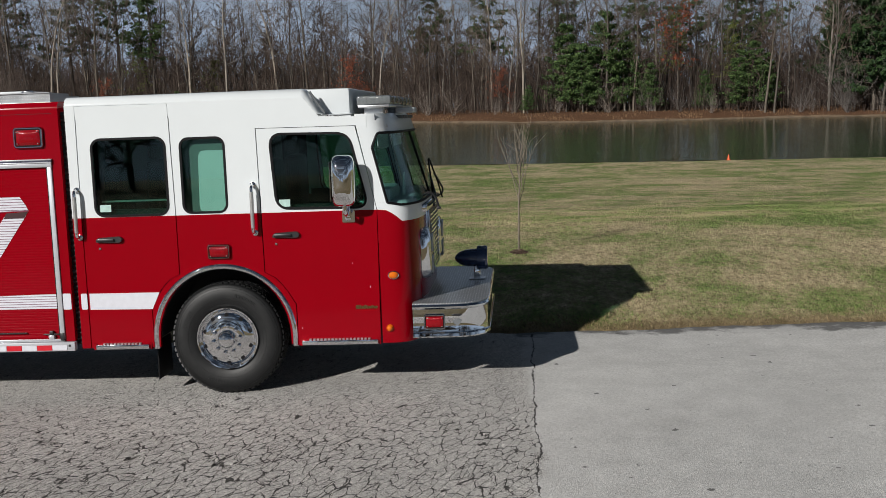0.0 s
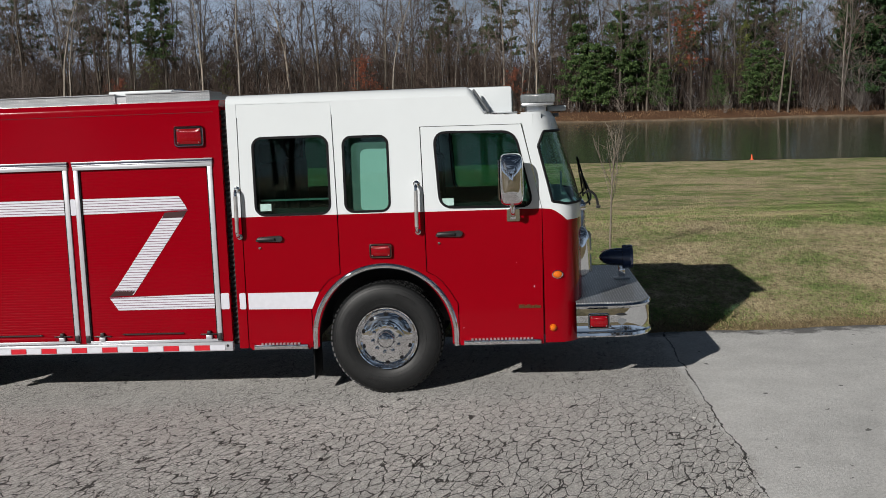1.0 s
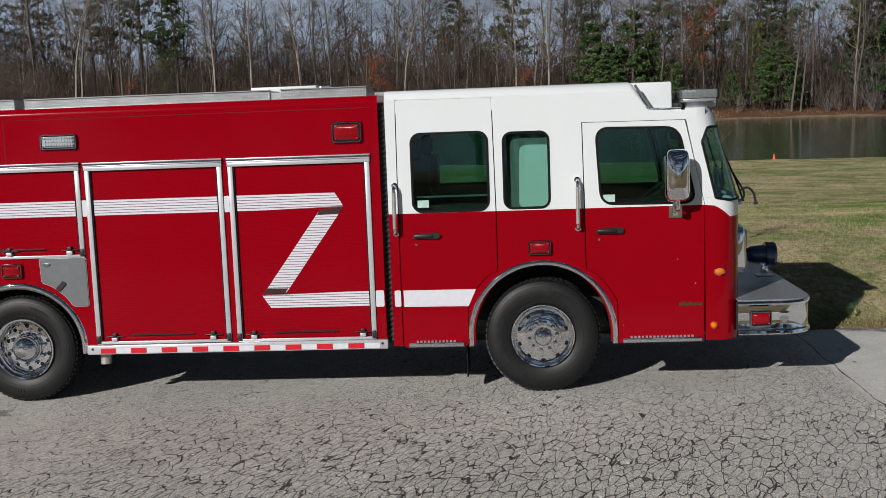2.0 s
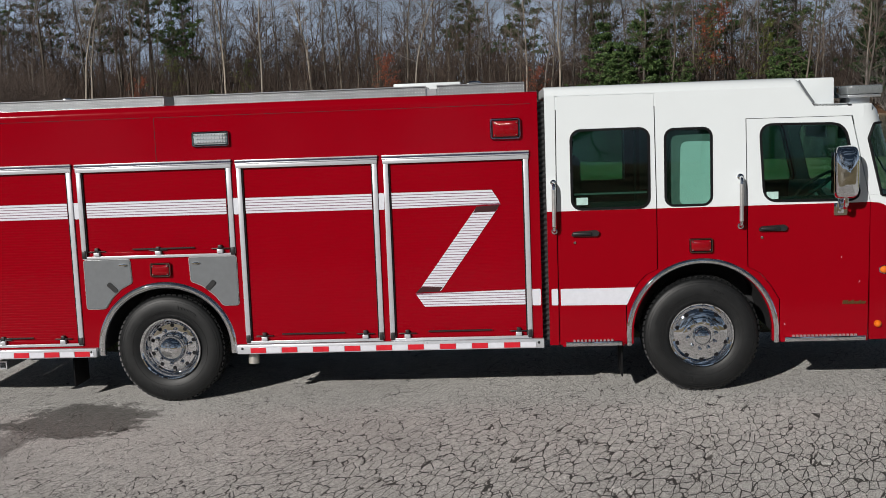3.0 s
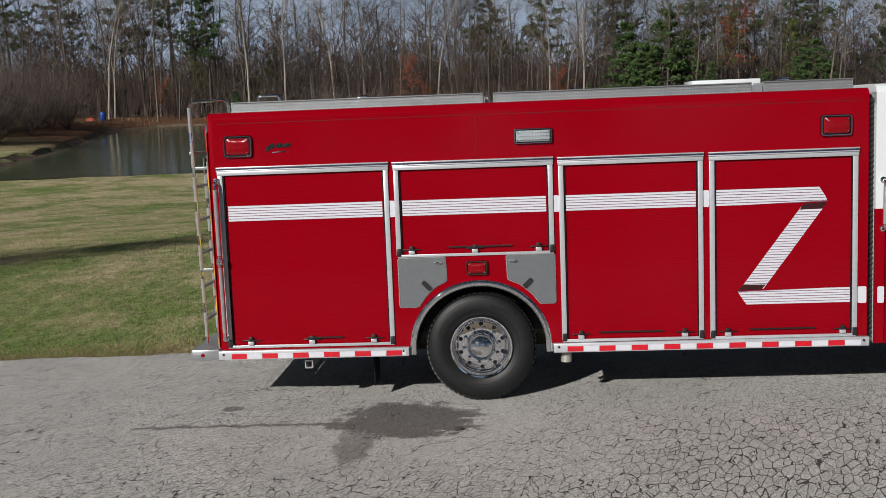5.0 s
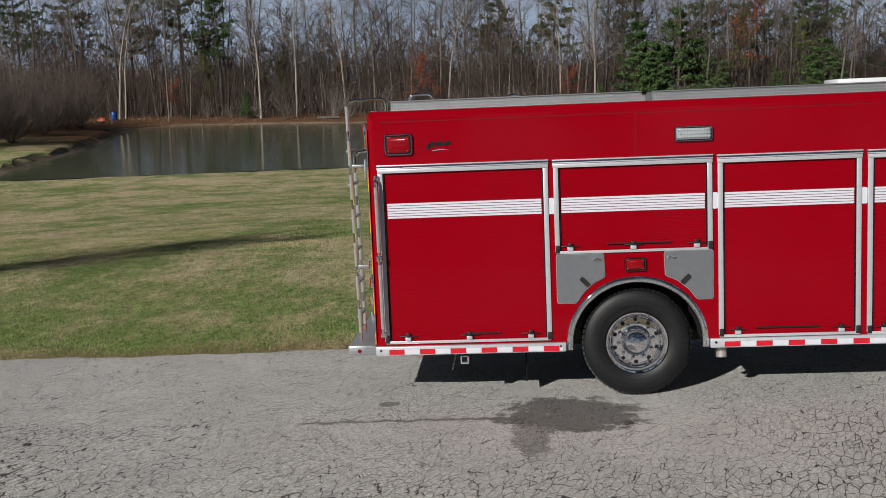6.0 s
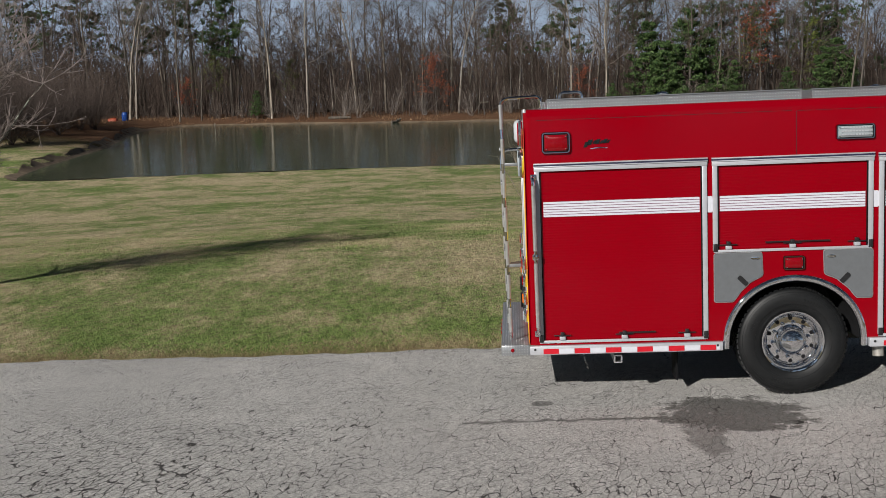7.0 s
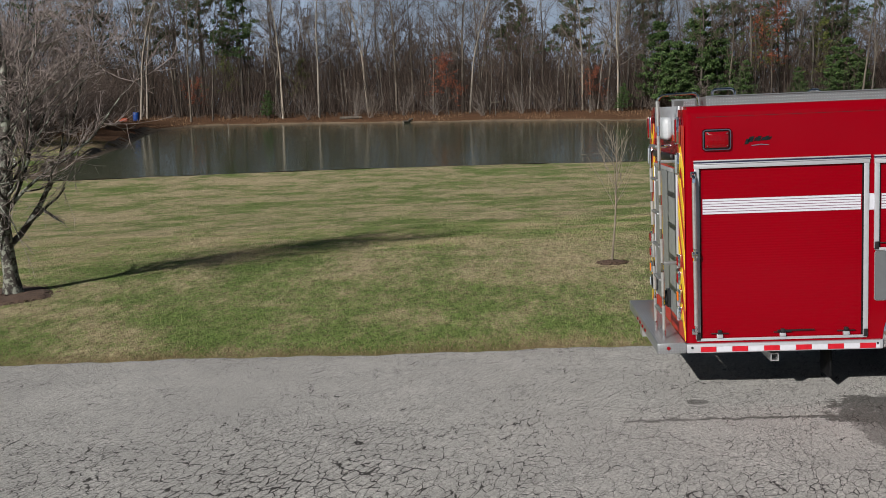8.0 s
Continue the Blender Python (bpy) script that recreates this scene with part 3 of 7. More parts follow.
def build_road():
    """The broken asphalt: chunks parted by real gaps where the frost has lifted it."""
    xs = lines((-300, -30, 15), (-30, -15, 0.3), (-15, 3.3, 0.0125), (3.3, 16, 0.25), (16, 300, 15))
    ys = lines((-4.2, -3.4, 0.2), (-3.4, -2.95, 0.1), (-2.95, -0.25, 0.016), (-0.25, 2.4, 0.13))
    edge = road_edge(xs)
    rows = [np.full(len(xs), -4.2)] + [np.full(len(xs), y) for y in ys] + [edge - 0.03, edge, edge + 0.01]
    X, Y = np.meshgrid(xs, np.arange(len(rows)))
    X, Y = X.astype(float), np.array(rows)
    wx, wy = X + 0.05 * drift(X * 4, Y * 4, 3), Y + 0.05 * drift(X * 4, Y * 4, 4)
    wx = wx + 0.018 * drift(X * 16, Y * 10, 23)
    wx, wy = 0.936 * wx - 0.352 * wy, 0.33 * (0.352 * wx + 0.936 * wy)
    gap, meet, own = cell_gaps(wx, wy * 0.9, 12.0, 5)
    front = np.clip((X + 4.6) / 1.6, 0, 1) * np.clip((-Y + 0.2) / 1.7, 0, 1) * np.clip((3.05 - X) / 0.3, 0, 1)
    rear = np.clip((-8.6 - X) / 2.0, 0, 1) * np.clip((-Y - 0.1) / 1.8, 0, 1)
    middle = 0.45 * np.clip((-Y - 1.7) / 0.8, 0, 1)
    worn = np.clip(np.maximum(np.maximum(front, rear), middle * (X < 2.9)) * (0.75 + 0.25 * drift(X, Y, 8)) + 0.1 * drift(X * 2, Y * 2, 9) * (front + rear > 0), 0, 1)
    worn = worn * (Y > -2.94)
    # wide gaps along some borders, and holes where chunks meet
    width = 0.0050 * worn * np.clip(1.6 * drift(X * 9, Y * 5, 11) - 0.7, 0, 1.0)
    hole = 0.0060 * worn * np.clip(1.4 * drift(X * 11, Y * 6, 12) - 0.1, 0, 1.0)
    crack = np.clip((width - gap) / 0.004 + 0.5, 0, 1) * (width > 0.002)
    crack = np.maximum(crack, np.clip((hole - meet) / 0.005 + 0.5, 0, 1) * (hole > 0.004))
    base = -0.012 + 0.003 * np.clip(X, -22, 18)
    Z = base - 0.020 * crack + worn * 0.0016 * (own - 0.5) + 0.004 * drift(X, Y, 14)
    Z[0] -= 0.14
    Z[-1] -= 0.14
    Z[-2] -= 0.006
    verts = np.stack([X, Y, Z], -1).reshape(-1, 3)
    n = len(xs)
    i = (np.arange(len(rows) - 1)[:, None] * n + np.arange(n - 1)).ravel()
    faces = np.stack([i, i + 1, i + n + 1, i + n], -1)
    mesh = bpy.data.meshes.new("road")
    mesh.from_pydata(verts, [], faces)
    mesh.materials.append(road_material())
    mesh.attributes.new("wear", "FLOAT", "POINT").data.foreach_set("value", worn.astype(np.float32).ravel())
    mesh.shade_smooth()
    ob = new("road", mesh)
    tagged(ob, "worn grey asphalt road with alligator cracks and a newer lighter stretch", "road", kind="structure")


build_road()


# ---- trees ----
def prism_mesh(name, segs, material, sides=3):
    """Tapered bars from rows of (x0 y0 z0 x1 y1 z1 r0 r1)."""
    s = np.array(segs, float)
    a, b, r0, r1 = s[:, :3], s[:, 3:6], s[:, 6], s[:, 7]
    t = b - a
    t /= np.linalg.norm(t, axis=1, keepdims=True) + 1e-9
    ref = np.where(np.abs(t[:, 2:3]) < 0.8, [[0, 0, 1.0]], [[1.0, 0, 0]])
    u = np.cross(t, ref)
    u /= np.linalg.norm(u, axis=1, keepdims=True)
    v = np.cross(t, u)
    ang = np.arange(sides) * math.tau / sides
    off = np.cos(ang)[None, :, None] * u[:, None] + np.sin(ang)[None, :, None] * v[:, None]
    verts = np.concatenate([a[:, None] + off * r0[:, None, None], b[:, None] + off * r1[:, None, None]], 1).reshape(-1, 3)
    base = np.arange(len(s))[:, None] * 2 * sides
    k = np.arange(sides)
    quads = np.stack([base + k, base + (k + 1) % sides, base + sides + (k + 1) % sides, base + sides + k], -1).reshape(-1, 4)
    return mesh_from(name, verts.tolist(), quads.tolist(), material, True)


def chain(rng, p, d, length, r0, r1, n, wobble, lift):
    """A bending line of n pieces: rows of segments, and the nodes."""
    segs, nodes = [], [np.array(p, float)]
    d = np.array(d, float)
    for i in range(n):
        d = d + rng.normal(0, wobble, 3) + np.array([0, 0, lift])
        d /= np.linalg.norm(d)
        q = nodes[-1] + d * length / n
        ra, rb = r0 + (r1 - r0) * i / n, r0 + (r1 - r0) * (i + 1) / n
        segs.append((*nodes[-1], *q, ra, rb))
        nodes.append(q)
    return segs, nodes, d


def bare_tree_rows(rng, height, limbs=20, subs=5, twigs=4, fork=0.3, spread=0.3, thick=0.011, lean=0.03, bend_by=0.045):
    """Trunk and crown of a leafless tree, standing at the origin."""
    d = np.array([rng.normal(0, lean), rng.normal(0, lean), 1.0])
    trunk, nodes, end = chain(rng, (0, 0, -0.2), d, height, height * thick, height * 0.0016, 12, bend_by, 0.02)
    crown = []
    for i in range(limbs):
        f = fork + (0.98 - fork) * (i + rng.random()) / limbs
        k = f * 12
        j = min(int(k), 11)
        p = nodes[j] + (nodes[j + 1] - nodes[j]) * (k - j)
        a = rng.random() * math.tau
        e = rng.uniform(0.35, 1.0)
        length = height * spread * (1.15 - f * 0.75) * rng.uniform(0.6, 1.2)
        r = height * thick * (1.02 - f) * 0.42 + 0.008
        s, lim, _ = chain(rng, p, (math.cos(a) * math.cos(e), math.sin(a) * math.cos(e), math.sin(e)), length, r, r * 0.35, 4, 0.16, 0.07)
        crown += s
        for _ in range(subs):
            q = lim[rng.integers(1, 5)]
            dd = lim[-1] - lim[0]
            dd = dd / np.linalg.norm(dd) + rng.normal(0, 0.55, 3)
            l2 = length * rng.uniform(0.25, 0.6)
            s2, n2, _ = chain(rng, q, dd / np.linalg.norm(dd), l2, r * 0.5, r * 0.3, 2, 0.2, 0.1)
            crown += s2
            for _ in range(twigs):
                w = n2[rng.integers(0, 3)]
                d3 = dd / np.linalg.norm(dd) + rng.normal(0, 0.6, 3) + np.array([0, 0, 0.15])
                q3 = w + d3 / np.linalg.norm(d3) * l2 * rng.uniform(0.35, 0.8)
                crown.append((*w, *q3, max(r * 0.26, 0.012), 0.008))
    return trunk, crown


def bark_material(name, low, high, scale=6.0):
    n = Nodes(name)
    at = n.place((1, 1, 0.25))
    f = n.noise(scale, 6, 0.7, at=at)
    shade = n.mix(n.info(), (0.7, 0.7, 0.72), (1.15, 1.08, 1.0))
    n.set(Base_Color=n.mix(1.0, n.ramp(f, (0.3, low), (0.7, high)), shade, "MULTIPLY"), Roughness=0.9, Specular_IOR_Level=0.2)
    return n.bump(f, 0.6, 0.03).mat


BARK = bark_material("grey_bark", (0.045, 0.04, 0.034), (0.17, 0.155, 0.135))
BARK_PALE = bark_material("pale_bark", (0.13, 0.118, 0.102), (0.37, 0.345, 0.305))
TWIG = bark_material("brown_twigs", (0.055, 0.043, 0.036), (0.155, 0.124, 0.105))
# a darker copy of brown_twigs: the shade inside the woods is in its colour
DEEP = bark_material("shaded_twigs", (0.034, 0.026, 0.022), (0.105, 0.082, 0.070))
TWIG_GREY = bark_material("grey_twigs", (0.13, 0.115, 0.104), (0.32, 0.29, 0.265))


def leaf_material(name, low, high):
    n = Nodes(name)
    f = n.math("ADD", n.math("MULTIPLY", n.island(), 0.6), n.math("MULTIPLY", n.noise(0.6, 3), 0.4))
    n.set(Base_Color=n.ramp(f, (0.25, low), (0.8, high)), Roughness=0.65, Specular_IOR_Level=0.25)
    return n.mat


NEEDLE = leaf_material("pine_needles", (0.022, 0.046, 0.014), (0.085, 0.13, 0.042))
CEDAR = leaf_material("cedar_sprays", (0.018, 0.042, 0.012), (0.095, 0.15, 0.045))
NEEDLE_DARK = leaf_material("dark_needles", (0.010, 0.026, 0.010), (0.045, 0.085, 0.026))
RUST = leaf_material("rust_leaves", (0.12, 0.03, 0.014), (0.30, 0.09, 0.045))
GREEN_LEAF = leaf_material("olive_leaves", (0.05, 0.07, 0.012), (0.15, 0.17, 0.04))


def leaf_mesh(name, rng, spots, size, material, per=10, flat=0.6):
    """Small leaves round spots (x, y, z, radius)."""
    s = np.array(spots, float)
    c = np.repeat(s[:, :3], per, 0)
    r = np.repeat(s[:, 3], per)
    d = rng.normal(0, 1, (len(c), 3))
    d /= np.linalg.norm(d, axis=1, keepdims=True)
    d[:, 2] *= flat
    c = c + d * (r * rng.random(len(c)) ** 0.5)[:, None]
    u = rng.normal(0, 1, (len(c), 3))
    u /= np.linalg.norm(u, axis=1, keepdims=True)
    v = np.cross(u, rng.normal(0, 1, (len(c), 3)))
    v /= np.linalg.norm(v, axis=1, keepdims=True)
    k = (size * rng.uniform(0.6, 1.4, len(c)))[:, None]
    verts = np.stack([c - u * k, c + v * k * 0.45, c + u * k, c - v * k * 0.45], 1).reshape(-1, 3)
    i = np.arange(len(c))[:, None] * 4 + np.arange(4)
    return mesh_from(name, verts.tolist(), i.tolist(), material)


def tree_thing(name, label, trunk_mesh, crown_mesh, group, leaves=None, category="tree"):
    ob = thing(name, label, category, group=group)
    for n, m in (("trunk", trunk_mesh), ("crown", crown_mesh), ("leaves", leaves)):
        if m:
            p = new(n, m)
            p.parent = ob
    return ob


def stand(x, y, turn, size):
    """The pose of a tree on the land."""
    lean = UP.to_track_quat("Z", "Y").to_matrix().to_4x4()
    return Matrix.Translation((x, y, land_at(x, y))) @ lean @ pose(0, 0, 0, 0, 0, turn) @ Matrix.Diagonal((size, size, size, 1))


def place_tree(ob, x, y, turn, size):
    m = stand(x, y, turn, size)
    c = copy_thing(ob, m)
    c.matrix_basis = m
    return c


def brush_rows(rng, n, xs, ys, power, tall):
    """Forked stems standing between the trunks."""
    x = rng.uniform(*xs, n)
    y = ys[0] + (ys[1] - ys[0]) * rng.random(n) ** power
    z = land_z(x, y)
    h = rng.uniform(*tall, n) * rng.uniform(0.5, 1.5, n)
    lean = rng.normal(0, 0.16, (n, 2))
    base = np.stack([x, y, z - 0.1], -1)
    mid = base + np.stack([lean[:, 0] * h * 0.5, lean[:, 1] * h * 0.5, h * 0.5], -1)
    tip = mid + np.stack([(lean[:, 0] + rng.normal(0, 0.25, n)) * h * 0.5, lean[:, 1] * h * 0.5, h * 0.5], -1)
    fork = mid + np.stack([(lean[:, 0] + rng.normal(0, 0.6, n)) * h * 0.5, rng.normal(0, 0.3, n) * h * 0.5, h * 0.35], -1)
    r = 0.012 + 0.004 * h
    return np.concatenate([np.column_stack([base, mid, r, r * 0.7]), np.column_stack([mid, tip, r * 0.7, r * 0.3]), np.column_stack([mid, fork, r * 0.6, r * 0.25])])


def woods():
    rng = np.random.default_rng(7)
    kinds = []
    for k in range(8):
        pale = k in (0, 5)
        trunk, crown = bare_tree_rows(rng, 17.0, 24, 4, 4, rng.uniform(0.2, 0.42), rng.uniform(0.22, 0.34), rng.uniform(0.0062, 0.0100), 0.035)
        kinds.append((prism_mesh("trunk", trunk, BARK_PALE if pale else BARK, 6), prism_mesh("crown", crown, TWIG_GREY if pale else TWIG)))
    first = [tree_thing("bare_tree", "tall leafless hardwood at the edge of the woods", a, b, "trees along the far shore") for a, b in kinds]
    for i in range(185):
        x = -96 + 178 * (i + rng.uniform(-0.45, 0.45)) / 185
        y = (115 if x > -44 else 113) + rng.uniform(1.5, 17)
        place_tree(first[rng.integers(0, 8)], x, y, rng.uniform(0, 360), rng.uniform(0.7, 1.25))
    for k, o in enumerate(first):
        o.matrix_basis = stand(-70 + 19 * k, 125, 30, 1.0)
    # the depth of the woods; the trees further back take the shade-darkened twigs
    rows = []
    stock = [bare_tree_rows(rng, 17, 16, 4, 3, rng.uniform(0.12, 0.34), 0.30, rng.uniform(0.005, 0.008)) for _ in range(5)]
    stock = [np.array(a + b) for a, b in stock]
    for i in range(250):
        x, y = rng.uniform(-125, 105), 124 + 52 * rng.random() ** 1.3
        s = stock[rng.integers(0, 5)].copy()
        a = rng.uniform(0, math.tau)
        m = np.array([[math.cos(a), -math.sin(a), 0], [math.sin(a), math.cos(a), 0], [0, 0, 1]]) * rng.uniform(0.45, 0.95)
        at = np.array((x, y, land_at(x, y)))
        s[:, :3], s[:, 3:6] = s[:, :3] @ m.T + at, s[:, 3:6] @ m.T + at
        s[:, 6:] = np.maximum(s[:, 6:], 0.016 if y < 140 else 0.028)
        rows.append(s)
    rows.sort(key=lambda s: s[0, 1])
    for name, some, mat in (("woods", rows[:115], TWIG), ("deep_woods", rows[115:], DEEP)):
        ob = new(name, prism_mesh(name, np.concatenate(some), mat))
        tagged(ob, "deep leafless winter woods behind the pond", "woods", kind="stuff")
    # saplings and brush between the trunks, coloured dark for the shade there
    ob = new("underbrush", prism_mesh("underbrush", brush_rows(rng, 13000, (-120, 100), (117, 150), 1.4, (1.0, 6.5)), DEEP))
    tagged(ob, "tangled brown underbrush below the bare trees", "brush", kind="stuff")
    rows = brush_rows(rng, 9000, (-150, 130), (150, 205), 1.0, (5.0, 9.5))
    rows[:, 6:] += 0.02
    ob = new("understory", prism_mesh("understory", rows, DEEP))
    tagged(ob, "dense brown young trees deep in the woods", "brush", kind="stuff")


woods()


def woods_behind():
    """A line of trees across the field on the other side of the road, seen in the paint and the glass."""
    rng = np.random.default_rng(9)
    stock = [np.array(sum(bare_tree_rows(rng, 15, 16, 4, 3, 0.15, 0.36, 0.009), [])) for _ in range(4)]
    rows = []
    for i in range(55):
        x, y = rng.uniform(-65, 55), -48 - 22 * rng.random()
        s = stock[rng.integers(0, 4)].copy()
        a = rng.uniform(0, math.tau)
        m = np.array([[math.cos(a), -math.sin(a), 0], [math.sin(a), math.cos(a), 0], [0, 0, 1]]) * rng.uniform(0.6, 1.0)
        at = np.array((x, y, land_at(x, y)))
        s[:, :3], s[:, 3:6] = s[:, :3] @ m.T + at, s[:, 3:6] @ m.T + at
        s[:, 6:] = np.maximum(s[:, 6:] * 2.0, 0.08)
        rows.append(s)
    # these trees too take the twigs with shade in their colour
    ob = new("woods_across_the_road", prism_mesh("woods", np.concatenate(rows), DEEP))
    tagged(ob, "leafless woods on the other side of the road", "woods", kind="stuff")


woods_behind()


# ---- evergreens and coloured trees ----
def pine_rows(rng, height, low, reach, whorls, dense):
    """Trunk, limbs and needle spots of a pine."""
    trunk, nodes, _ = chain(rng, (0, 0, -0.2), (0, 0, 1), height, height * 0.0125, 0.02, 12, 0.02, 0.03)
    limbs, spots = [], []
    for w in range(whorls):
        f = low + (0.99 - low) * (w + rng.random() * 0.8) / whorls
        k = min(f * 12, 11.99)
        p = nodes[int(k)] + (nodes[int(k) + 1] - nodes[int(k)]) * (k % 1)
        for _ in range(dense):
            a = rng.random() * math.tau
            length = reach * (1.08 - (f - low) / (1 - low)) ** 0.7 * rng.uniform(0.5, 1.1)
            e = rng.uniform(-0.05, 0.45)
            s, ns, d = chain(rng, p, (math.cos(a) * math.cos(e), math.sin(a) * math.cos(e), math.sin(e)), length, 0.03 + length * 0.008, 0.012, 4, 0.1, 0.04)
            limbs += s
            for q in ns[2:]:
                for _ in range(3):
                    spots.append((*(q + rng.normal(0, length * 0.1, 3) * np.array([1, 1, 0.4])), rng.uniform(0.2, 0.48)))
    return trunk, limbs, spots


def pine_thing(seed, name, label, height, low, reach, whorls, dense, leaf, per, size, group="evergreens along the far shore"):
    rng = np.random.default_rng(seed)
    trunk, limbs, spots = pine_rows(rng, height, low, reach, whorls, dense)
    return tree_thing(name, label, prism_mesh("trunk", trunk, BARK, 6), prism_mesh("limbs", limbs, BARK), group, leaf_mesh("needles", rng, spots, size, leaf, per))


def leafy_thing(seed, name, label, height, low, spread, leaf, per, size, share=0.5):
    rng = np.random.default_rng(seed)
    trunk, crown = bare_tree_rows(rng, height, 18, 5, 3, low, spread, 0.009)
    ends = [r[3:6] for r in crown if r[6] < 0.02 and rng.random() < share]
    spots = [(*e, 0.35) for e in ends]
    return tree_thing(name, label, prism_mesh("trunk", trunk, BARK, 6), prism_mesh("crown", crown, TWIG), "coloured trees along the far shore", leaf_mesh("leaves", rng, spots, size, leaf, per))


def evergreens():
    tall = pine_thing(11, "pine_tree", "tall pine with a high green crown", 20, 0.36, 4.2, 15, 4, NEEDLE, 26, 0.13)
    tall2 = pine_thing(12, "pine_tree", "tall pine with a high green crown", 22, 0.42, 4.8, 13, 4, NEEDLE, 26, 0.13)
    for k, (x, y, s) in enumerate(((-42, 121, 0.95), (-67.5, 122, 0.9), (-56.5, 131, 1.05), (-49, 128, 1.0), (-1.3, 127, 0.95), (17, 126, 0.85), (24.5, 128, 0.95), (-63, 128, 0.9), (29, 127, 0.9), (33, 131, 1.0), (-8, 133, 1.0), (8, 130, 1.0))):
        m = stand(x, y, 67 * k, s)
        (tall, tall2)[k % 2].matrix_basis = m if k < 2 else (tall, tall2)[k % 2].matrix_basis
        if k > 1:
            place_tree((tall, tall2)[k % 2], x, y, 67 * k, s)
    cedar = pine_thing(13, "cedar_tree", "broad green cedar with branches to the ground", 9.5, 0.10, 3.0, 17, 5, CEDAR, 15, 0.13)
    cedar.matrix_basis = stand(12.2, 118, 0, 1.25)
    for x, y, t, s in ((8.4, 118.5, 70, 1.1), (15.9, 119, 150, 1.0), (10.3, 117.2, 220, 0.85), (17.8, 117.5, 300, 0.6), (28.3, 118, 40, 0.75), (30.5, 119, 90, 0.85), (3.8, 116, 10, 0.35), (32, 120, 200, 0.7), (24.8, 119, 120, 0.5), (-38, 117, 90, 0.36)):
        place_tree(cedar, x, y, t, s)
    dark = pine_thing(14, "pine_tree", "large dense dark-green pine beside the pond", 19, 0.12, 4.6, 22, 6, NEEDLE_DARK, 24, 0.22)
    dark.matrix_basis = stand(43.6, 118, 0, 1.0)
    for x, y, t, s in ((48.5, 117.5, 90, 1.05), (54, 119, 200, 1.0), (46, 124, 33, 1.1), (41.5, 125, 140, 0.95), (60, 122, 20, 1.1)):
        place_tree(dark, x, y, t, s)
    red = leafy_thing(15, "oak_tree", "oak holding rust-red leaves", 13, 0.25, 0.36, RUST, 5, 0.13, 0.6)
    red.matrix_basis = stand(21.4, 119, 0, 0.95)
    low = leafy_thing(16, "oak_tree", "small oak holding orange-brown leaves", 8, 0.2, 0.5, RUST, 6, 0.11, 0.7)
    low.matrix_basis = stand(-16.5, 117, 0, 0.75)
    for x, y, t, s in ((-47, 118, 60, 0.5), (0.8, 118, 20, 0.55)):
        place_tree(low, x, y, t, s)
    olive = leafy_thing(17, "young_tree", "slender tree with olive-green leaves", 11, 0.3, 0.34, GREEN_LEAF, 6, 0.12, 0.6)
    olive.matrix_basis = stand(19.5, 121, 0, 1.0)
    for x, y, t, s in ((-45, 122, 60, 0.7), (27, 123, 20, 0.9), (-36, 124, 20, 0.6)):
        place_tree(olive, x, y, t, s)


evergreens()


def shrub_rows(rng, height, stems, spread, subs=5, twigs=4, r0=0.02):
    rows = []
    for _ in range(stems):
        a = rng.random() * math.tau
        e = rng.uniform(0.75, 1.45)
        s, ns, d = chain(rng, rng.normal(0, 0.12, 3) * np.array([1, 1, 0]), (math.cos(a) * math.cos(e) * spread, math.sin(a) * math.cos(e) * spread, math.sin(e)), height * rng.uniform(0.7, 1.1), r0, r0 * 0.3, 5, 0.1, 0.06)
        rows += s
        for _ in range(subs):
            q = ns[rng.integers(1, 6)]
            dd = d + rng.normal(0, 0.45, 3)
            l2 = height * rng.uniform(0.15, 0.4)
            s2, n2, d2 = chain(rng, q, dd / np.linalg.norm(dd), l2, r0 * 0.45, r0 * 0.2, 2, 0.15, 0.08)
            rows += s2
            for _ in range(twigs):
                w = n2[rng.integers(0, 3)]
                d3 = d2 + rng.normal(0, 0.5, 3)
                rows.append((*w, *(w + d3 / np.linalg.norm(d3) * l2 * rng.uniform(0.4, 0.8)), r0 * 0.22, r0 * 0.1))
    return rows


